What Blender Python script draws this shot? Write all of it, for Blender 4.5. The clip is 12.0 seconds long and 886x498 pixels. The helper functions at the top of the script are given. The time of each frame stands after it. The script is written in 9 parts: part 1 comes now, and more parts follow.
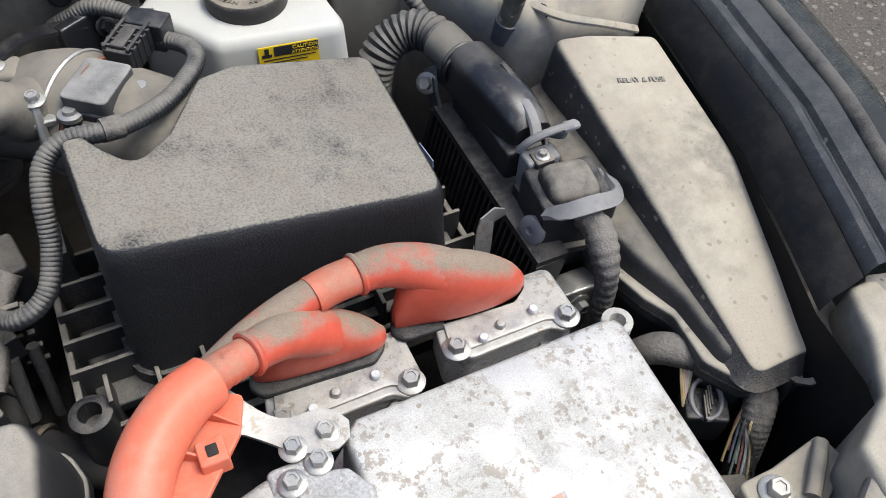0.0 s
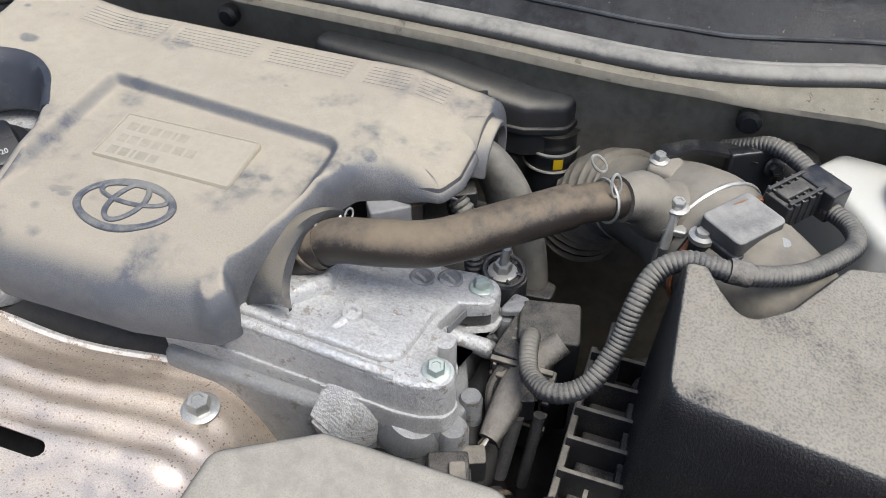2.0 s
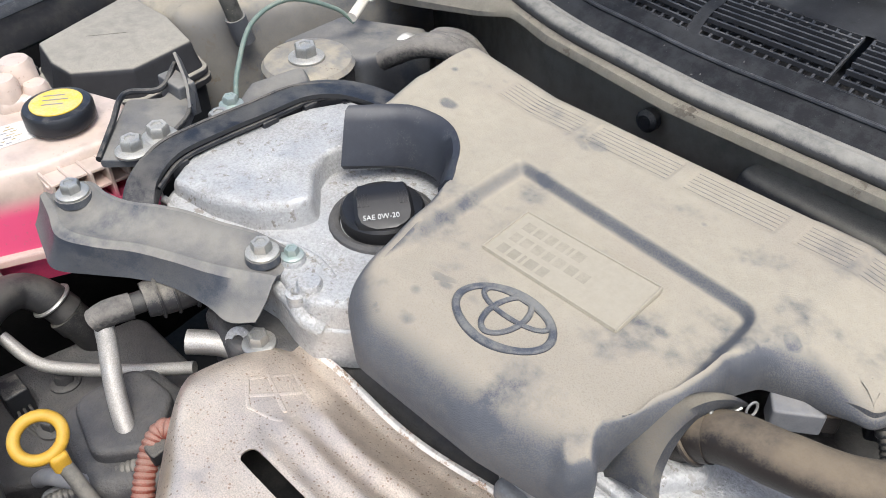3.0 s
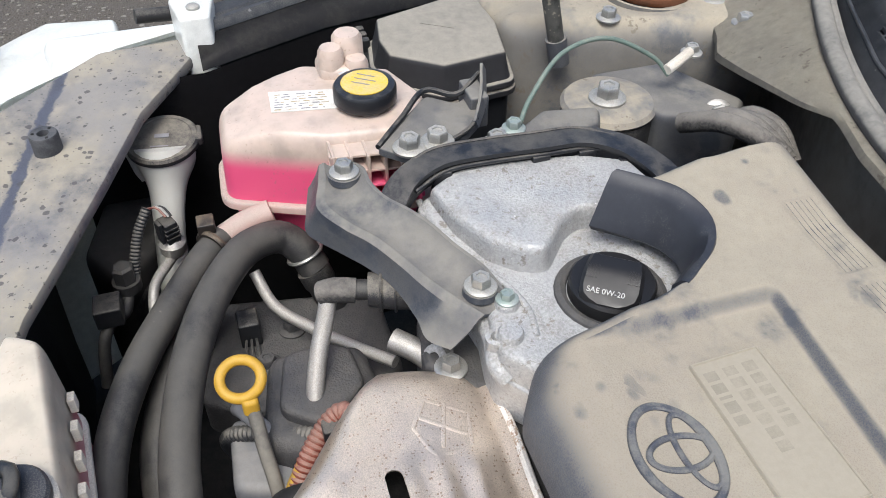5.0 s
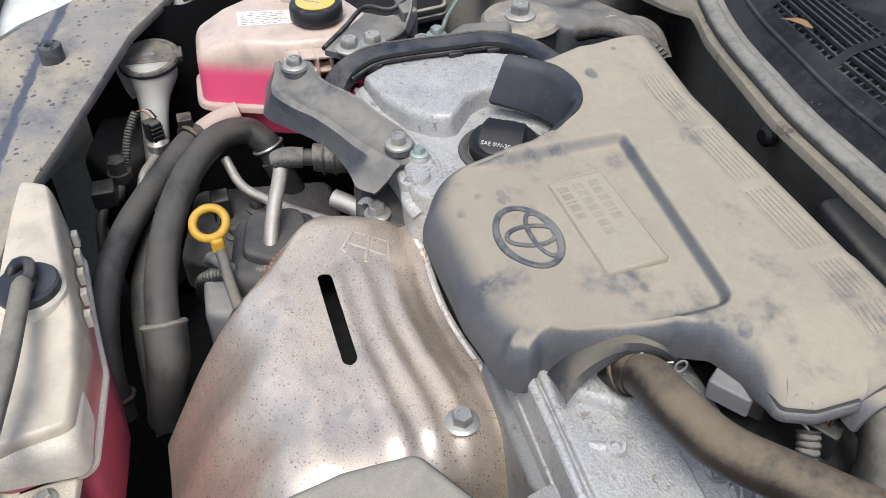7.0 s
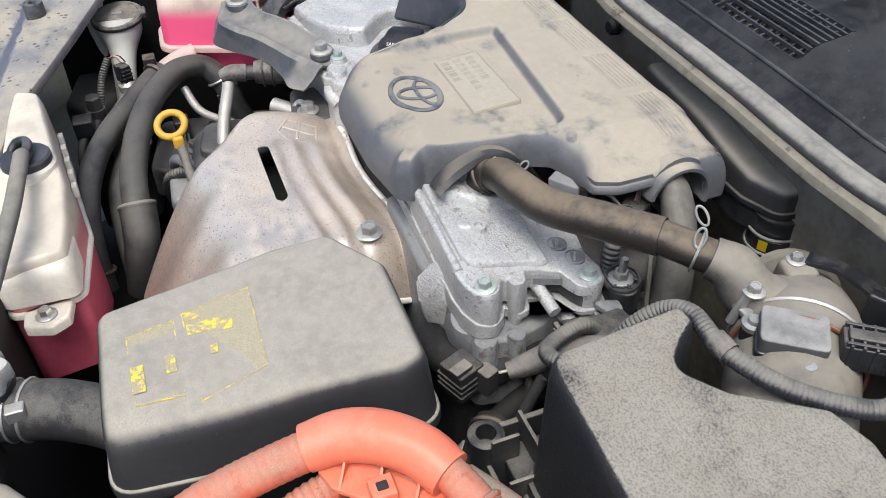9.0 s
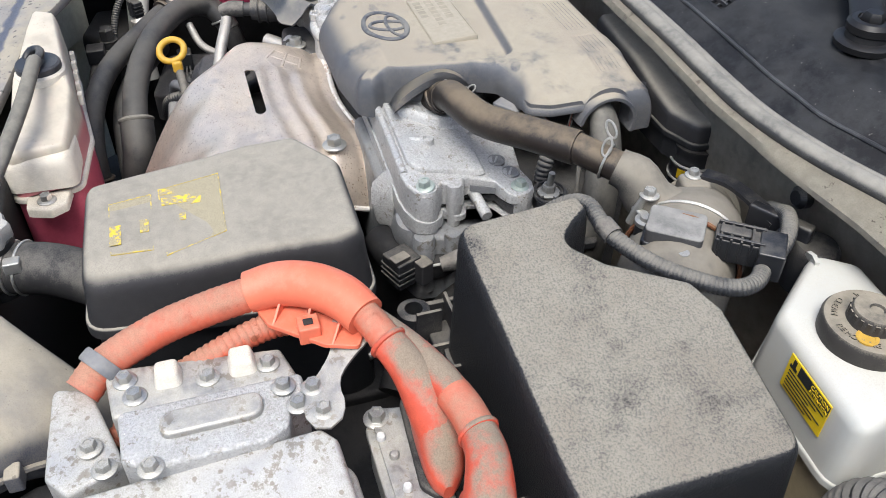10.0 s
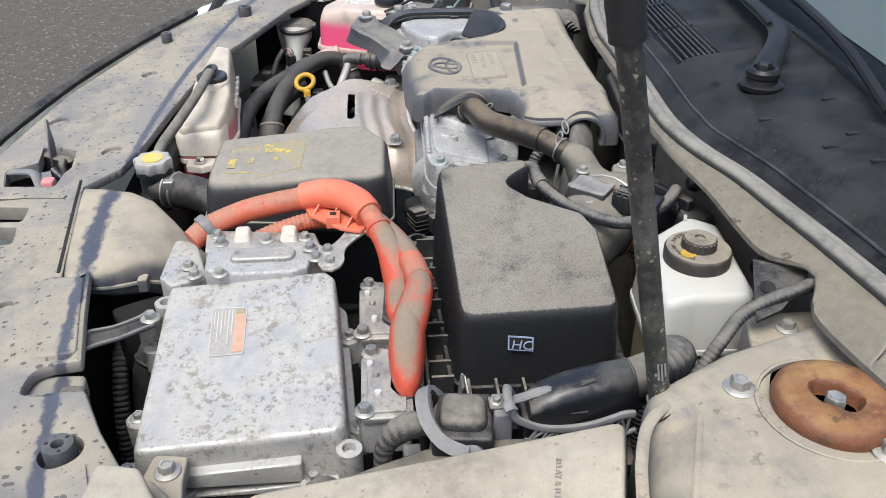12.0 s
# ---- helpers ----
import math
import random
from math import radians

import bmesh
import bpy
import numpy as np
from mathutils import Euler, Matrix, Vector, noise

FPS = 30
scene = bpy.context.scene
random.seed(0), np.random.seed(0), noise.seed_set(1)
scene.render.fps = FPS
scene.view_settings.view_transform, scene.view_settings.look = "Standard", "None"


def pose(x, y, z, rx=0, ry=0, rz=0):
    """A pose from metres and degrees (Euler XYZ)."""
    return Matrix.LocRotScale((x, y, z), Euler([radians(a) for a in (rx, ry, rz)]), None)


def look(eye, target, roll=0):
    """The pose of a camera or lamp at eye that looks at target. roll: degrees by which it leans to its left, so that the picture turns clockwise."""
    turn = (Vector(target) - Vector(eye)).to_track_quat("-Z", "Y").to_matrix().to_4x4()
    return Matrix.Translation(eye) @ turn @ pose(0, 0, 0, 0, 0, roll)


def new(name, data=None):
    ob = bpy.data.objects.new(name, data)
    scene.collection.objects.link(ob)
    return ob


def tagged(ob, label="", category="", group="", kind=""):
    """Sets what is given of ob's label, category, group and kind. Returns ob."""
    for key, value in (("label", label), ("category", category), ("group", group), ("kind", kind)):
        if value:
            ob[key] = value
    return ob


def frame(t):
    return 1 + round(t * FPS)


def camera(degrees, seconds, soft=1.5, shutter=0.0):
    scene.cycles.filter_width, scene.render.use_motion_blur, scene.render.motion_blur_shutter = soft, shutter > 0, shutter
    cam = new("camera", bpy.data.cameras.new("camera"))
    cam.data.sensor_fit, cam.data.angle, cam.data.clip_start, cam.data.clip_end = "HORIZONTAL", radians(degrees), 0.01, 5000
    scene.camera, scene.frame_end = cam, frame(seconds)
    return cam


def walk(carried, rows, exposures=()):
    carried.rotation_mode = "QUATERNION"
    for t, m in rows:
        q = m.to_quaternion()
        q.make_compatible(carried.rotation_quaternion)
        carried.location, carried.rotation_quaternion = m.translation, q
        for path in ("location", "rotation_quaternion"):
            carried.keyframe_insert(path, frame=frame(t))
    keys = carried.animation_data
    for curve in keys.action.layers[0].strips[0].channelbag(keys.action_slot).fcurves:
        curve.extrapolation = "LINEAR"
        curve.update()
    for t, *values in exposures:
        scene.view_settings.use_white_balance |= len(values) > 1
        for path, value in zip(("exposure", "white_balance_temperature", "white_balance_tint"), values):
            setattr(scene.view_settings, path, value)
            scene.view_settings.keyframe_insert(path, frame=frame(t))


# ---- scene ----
cam = camera(55.7, 12.0, soft=0.9)
PATH = [
    (0, (0.3484, 0.0056, 1.3593), (0.8781, 0.9825, -0.0567), 4.04),
    (0.5, (0.3302, 0.0012, 1.3515), (0.7371, 1.0323, -0.0667), 3.12),
    (1, (0.3318, 0.0199, 1.3477), (0.4716, 1.1945, -0.0091), 2.18),
    (1.5, (0.3238, 0.0406, 1.3334), (0.1464, 1.2799, 0.0401), 1.27),
    (2, (0.2783, 0.0720, 1.3298), (-0.1457, 1.2756, 0.0604), 0.33),
    (2.5, (0.1984, 0.1037, 1.3168), (-0.4898, 1.2235, 0.0870), -0.31),
    (3, (0.1545, 0.1266, 1.3218), (-0.8117, 1.0724, 0.1336), -0.87),
    (3.5, (0.1246, 0.1440, 1.3523), (-1.0120, 0.9281, 0.1976), 0.40),
    (3.7, (0.1166, 0.1560, 1.3553), (-1.0797, 0.8631, 0.2112), 0.60),
    (5.3, (0.1617, 0.1988, 1.3585), (-1.0926, 0.5780, 0.1245), 0.12),
    (5.5, (0.1789, 0.1995, 1.3665), (-1.0551, 0.5755, 0.1111), 0.30),
    (6, (0.2387, 0.2043, 1.3748), (-0.9849, 0.5811, 0.1094), 0.55),
    (6.5, (0.3062, 0.2054, 1.3747), (-0.9263, 0.5995, 0.1234), 0.82),
    (6.7, (0.3366, 0.2037, 1.3754), (-0.9110, 0.6057, 0.1418), 0.75),
    (8.3, (0.5314, 0.1936, 1.3524), (-0.7635, 0.6603, 0.1925), -1.52),
    (8.5, (0.5606, 0.1940, 1.3548), (-0.7280, 0.6552, 0.1857), -1.78),
    (9, (0.6625, 0.1852, 1.3637), (-0.6375, 0.6480, 0.2079), -1.95),
    (9.5, (0.7399, 0.1770, 1.3691), (-0.5532, 0.6571, 0.2127), -0.64),
    (10, (0.8210, 0.2089, 1.3600), (-0.4869, 0.6324, 0.1982), 0.58),
    (10.5, (0.9097, 0.2724, 1.3593), (-0.4385, 0.5614, 0.2021), -0.52),
    (11, (0.9819, 0.2956, 1.3560), (-0.3992, 0.5194, 0.2235), -1.13),
    (11.5, (1.1087, 0.2904, 1.3728), (-0.3334, 0.4765, 0.3119), 0.07),
    (12, (1.2609, 0.3130, 1.3966), (-0.2631, 0.4425, 0.4476), 0.11),
]
EXPOSURES = [(0.0, 0.84), (1.0, 0.75), (1.5, 0.92), (2.0, 0.96), (2.5, 1.03), (3.5, 0.92), (6.0, 0.71), (6.5, 0.70), (8.5, 0.93), (9.5, 0.97), (11.0, 0.96), (12.0, 0.82)]
walk(cam, [(t, look(eye, target, roll)) for t, eye, target, roll in PATH], EXPOSURES)

from mathutils.geometry import delaunay_2d_cdt

# ---- light ----
world = bpy.data.worlds.new("sky")
scene.world = world
world.use_nodes = True
wt = world.node_tree
sky = wt.nodes.new("ShaderNodeTexSky")
sky.sky_type, sky.sun_disc = "NISHITA", False
sky.sun_elevation, sky.sun_rotation = radians(65), radians(118)
sky.air_density, sky.dust_density, sky.ozone_density = 1.0, 4.0, 1.0
wt.nodes["Background"].inputs["Strength"].default_value = 0.15
wt.links.new(sky.outputs["Color"], wt.nodes["Background"].inputs["Color"])
sun = new("sun", bpy.data.lights.new("sun", "SUN"))
sun.data.energy, sun.data.angle, sun.data.color = 1.82, radians(30), (0.955, 0.985, 0.985)
sun.matrix_world = look((1.1, -0.3, 3.5), (0, 0.3, 0.85))


# ---- materials ----
def nodes_of(name):
    m = bpy.data.materials.new(name)
    m.use_nodes = True
    t = m.node_tree
    return m, t, t.nodes["Principled BSDF"]


def noise_node(t, pos, scale, detail=4.0, rough=0.55, lo=0.35, hi=0.65):
    n = t.nodes.new("ShaderNodeTexNoise")
    n.inputs["Scale"].default_value, n.inputs["Detail"].default_value, n.inputs["Roughness"].default_value = scale, detail, rough
    t.links.new(pos, n.inputs["Vector"])
    r = t.nodes.new("ShaderNodeMapRange")
    r.inputs["From Min"].default_value, r.inputs["From Max"].default_value = lo, hi
    r.interpolation_type = "SMOOTHSTEP"
    t.links.new(n.outputs["Fac"], r.inputs["Value"])
    return r.outputs["Result"]


def math_node(t, op, a, b):
    n = t.nodes.new("ShaderNodeMath")
    n.operation = op
    n.use_clamp = True
    for i, v in enumerate((a, b)):
        if isinstance(v, (int, float)):
            n.inputs[i].default_value = v
        else:
            t.links.new(v, n.inputs[i])
    return n.outputs[0]


def mix_node(t, fac, a, b):
    n = t.nodes.new("ShaderNodeMix")
    n.data_type = "RGBA"
    if isinstance(fac, (int, float)):
        n.inputs[0].default_value = fac
    else:
        t.links.new(fac, n.inputs[0])
    for i, v in ((6, a), (7, b)):
        if isinstance(v, tuple):
            n.inputs[i].default_value = (*v, 1)
        else:
            t.links.new(v, n.inputs[i])
    return n.outputs[2]


DUST = (0.36, 0.315, 0.245)


def voronoi_drops(t, pos, scale, size):
    """Round dried drops of uneven size: one in every few cells."""
    v = t.nodes.new("ShaderNodeTexVoronoi")
    v.inputs["Scale"].default_value = scale
    n = t.nodes.new("ShaderNodeTexNoise")
    n.inputs["Scale"].default_value, n.inputs["Detail"].default_value = scale * 2.2, 2.0
    t.links.new(pos, n.inputs["Vector"])
    mx = t.nodes.new("ShaderNodeVectorMath")
    mx.operation = "MULTIPLY_ADD"
    t.links.new(n.outputs["Color"], mx.inputs[0])
    mx.inputs[1].default_value = (0.5 / scale,) * 3
    t.links.new(pos, mx.inputs[2])
    t.links.new(mx.outputs[0], v.inputs["Vector"])
    sep = t.nodes.new("ShaderNodeSeparateColor")
    t.links.new(v.outputs["Color"], sep.inputs[0])
    pick = math_node(t, "MULTIPLY", math_node(t, "SUBTRACT", sep.outputs[0], 0.45), size * 1.8)
    d = math_node(t, "SUBTRACT", pick, v.outputs["Distance"])
    return math_node(t, "MULTIPLY", d, 14.0)


def rubbed(t, pos, rag, a, b, c, half):
    """A ragged strip rubbed clean by a seal, along y = a + b x + c x x."""
    sp = t.nodes.new("ShaderNodeSeparateXYZ")
    t.links.new(pos, sp.inputs[0])

    def op(kind, *vals):
        n = t.nodes.new("ShaderNodeMath")
        n.operation = kind
        for i, v in enumerate(vals):
            if isinstance(v, (int, float)):
                n.inputs[i].default_value = v
            else:
                t.links.new(v, n.inputs[i])
        return n.outputs[0]

    line = op("MULTIPLY_ADD", op("MULTIPLY_ADD", sp.outputs["X"], c, b), sp.outputs["X"], a)
    off = op("ABSOLUTE", op("SUBTRACT", sp.outputs["Y"], line))
    off = op("MULTIPLY_ADD", rag, half * 0.7, off)
    return math_node(t, "MULTIPLY", op("SUBTRACT", half * 1.3, off), 0.9 / (half * 0.5))


def touch_marks(t, pos, rag):
    """Oval marks as wide as a finger, some dabbed in rows, where dust was rubbed off."""
    stretch = t.nodes.new("ShaderNodeVectorMath")
    stretch.operation = "MULTIPLY"
    stretch.inputs[1].default_value = (1.0, 1.35, 1.0)
    t.links.new(pos, stretch.inputs[0])
    n = t.nodes.new("ShaderNodeTexNoise")
    n.inputs["Scale"].default_value, n.inputs["Detail"].default_value = 45.0, 3.0
    t.links.new(pos, n.inputs["Vector"])
    mx = t.nodes.new("ShaderNodeVectorMath")
    mx.operation = "MULTIPLY_ADD"
    mx.inputs[1].default_value = (0.012,) * 3
    t.links.new(n.outputs["Color"], mx.inputs[0])
    t.links.new(stretch.outputs[0], mx.inputs[2])
    v = t.nodes.new("ShaderNodeTexVoronoi")
    v.inputs["Scale"].default_value = 34.0
    t.links.new(mx.outputs[0], v.inputs["Vector"])
    sep = t.nodes.new("ShaderNodeSeparateColor")
    t.links.new(v.outputs["Color"], sep.inputs[0])
    size = math_node(t, "MULTIPLY", math_node(t, "SUBTRACT", sep.outputs[1], 0.58), 0.95)
    mark = math_node(t, "MULTIPLY", math_node(t, "SUBTRACT", size, v.outputs["Distance"]), 9.0)
    area = noise_node(t, pos, 7.0, 2.0, 0.5, 0.38, 0.52)
    return math_node(t, "MULTIPLY", math_node(t, "MULTIPLY", mark, area), math_node(t, "ADD", math_node(t, "MULTIPLY", rag, 0.5), 0.5))


def surface(name, base, rough=0.5, metal=0.0, dust=0.0, dust_col=DUST, scale=14.0, smudge=0.5, vary=0.25, base2=None,
            drops=0.0, drop_col=(0.09, 0.085, 0.08), drop_scale=70.0, spots=0.0, spot_col=(0.1, 0.09, 0.08), spot_scale=60.0,
            bump=0.2, grain=900.0, grit=0.3, coat=0.0, spec=0.35, side=0.1, up=0.35, dust_rough=0.92, depth=0.0004, sharp=2.2, patch=(0.3, 0.7), stripe=None, upw=0.35, prints=0.0, dust2=None, tint_scale=9.0, spot_soft=0.02):
    """Weathered surface: base with two scales of variation, powdery dust on faces turned up with wiped smudges, dried drops, stains and fine relief."""
    m, t, p = nodes_of(name)
    geo = t.nodes.new("ShaderNodeNewGeometry")
    pos = geo.outputs["Position"]
    dust_col = (dust_col[0] * 0.958, dust_col[1] * 0.997, min(1.0, dust_col[2] * 1.03))
    big = noise_node(t, pos, scale, 5.0, 0.62, *patch)
    mid = noise_node(t, pos, scale * 6, 6.0, 0.65, 0.3, 0.7)
    fine = noise_node(t, pos, grain, 3.0, 0.6, 0.3, 0.7)
    b2 = base2 or tuple(c * (1 - vary) for c in base)
    col = mix_node(t, math_node(t, "ADD", math_node(t, "MULTIPLY", mid, 0.6), math_node(t, "MULTIPLY", fine, 0.4)), base, b2)
    rgh = rough
    if dust > 0:
        sep = t.nodes.new("ShaderNodeSeparateXYZ")
        t.links.new(geo.outputs["Normal"], sep.inputs[0])
        r = t.nodes.new("ShaderNodeMapRange")
        r.interpolation_type = "SMOOTHSTEP"
        r.inputs["From Min"].default_value, r.inputs["From Max"].default_value = up - upw, up + upw
        r.inputs["To Min"].default_value, r.inputs["To Max"].default_value = side * dust, dust
        t.links.new(sep.outputs["Z"], r.inputs["Value"])
        wipe = math_node(t, "MULTIPLY", math_node(t, "MULTIPLY", big, math_node(t, "ADD", math_node(t, "MULTIPLY", mid, 0.7), 0.3)), smudge)
        if prints:
            wipe = math_node(t, "MAXIMUM", wipe, math_node(t, "MULTIPLY", touch_marks(t, pos, mid), prints))
        if stripe:
            wipe = math_node(t, "MAXIMUM", wipe, rubbed(t, pos, mid, *stripe))
        raw = t.nodes.new("ShaderNodeMath")
        raw.operation = "SUBTRACT"
        t.links.new(r.outputs["Result"], raw.inputs[0])
        t.links.new(wipe, raw.inputs[1])
        gr = t.nodes.new("ShaderNodeMath")
        gr.operation = "MULTIPLY_ADD"
        t.links.new(fine, gr.inputs[0])
        gr.inputs[1].default_value = grit
        gr.inputs[2].default_value = -grit / 2
        lvl = math_node(t, "ADD", raw.outputs[0], gr.outputs[0])
        c = t.nodes.new("ShaderNodeMapRange")
        c.inputs["From Min"].default_value, c.inputs["From Max"].default_value = 0.04, 0.04 + 2.0 / sharp
        t.links.new(lvl, c.inputs["Value"])
        amount = c.outputs["Result"]
        dc = mix_node(t, math_node(t, "ADD", math_node(t, "MULTIPLY", fine, 0.75), math_node(t, "MULTIPLY", mid, 0.25)), tuple(min(1, x * 1.16) for x in dust_col), tuple(x * 0.76 for x in dust_col))
        if dust2:
            tint = noise_node(t, pos, tint_scale, 5.0, 0.65, 0.42, 0.62)
            dc = mix_node(t, tint, dc, mix_node(t, fine, tuple(min(1, x * 1.14) for x in dust2), tuple(x * 0.8 for x in dust2)))
        col = mix_node(t, amount, col, dc)
        rm = t.nodes.new("ShaderNodeMix")
        t.links.new(amount, rm.inputs[0])
        rm.inputs[2].default_value, rm.inputs[3].default_value = rough, dust_rough
        rgh = rm.outputs[0]
        if metal:
            t.links.new(math_node(t, "MULTIPLY", math_node(t, "SUBTRACT", 1.0, amount), metal), p.inputs["Metallic"])
    elif metal:
        p.inputs["Metallic"].default_value = metal
    if spots > 0:
        s = noise_node(t, pos, spot_scale, 5.0, 0.7, 0.64 - 0.16 * spots, 0.66 - 0.15 * spots + spot_soft)
        s2 = noise_node(t, pos, spot_scale * 0.2, 3.0, 0.5, 0.4, 0.6)
        col = mix_node(t, math_node(t, "MULTIPLY", s, math_node(t, "MULTIPLY", s2, 0.85)), col, spot_col)
    if drops > 0:
        col = mix_node(t, math_node(t, "MULTIPLY", voronoi_drops(t, pos, drop_scale, drops), 0.8), col, drop_col)
        col = mix_node(t, math_node(t, "MULTIPLY", voronoi_drops(t, pos, drop_scale * 2.3, drops * 0.8), 0.6), col, drop_col)
    t.links.new(col, p.inputs["Base Color"])
    if isinstance(rgh, float):
        a = t.nodes.new("ShaderNodeMapRange")
        a.inputs["To Min"].default_value, a.inputs["To Max"].default_value = rgh * 0.8, min(1.0, rgh * 1.25)
        t.links.new(mid, a.inputs["Value"])
        rgh = a.outputs["Result"]
    t.links.new(rgh, p.inputs["Roughness"])
    p.inputs["Specular IOR Level"].default_value = spec
    p.inputs["Coat Weight"].default_value = coat
    if bump:
        bn = t.nodes.new("ShaderNodeBump")
        bn.inputs["Strength"].default_value, bn.inputs["Distance"].default_value = bump, depth
        h = math_node(t, "ADD", math_node(t, "MULTIPLY", fine, 0.7), math_node(t, "MULTIPLY", mid, 0.3))
        t.links.new(h, bn.inputs["Height"])
        t.links.new(bn.outputs["Normal"], p.inputs["Normal"])
    return m


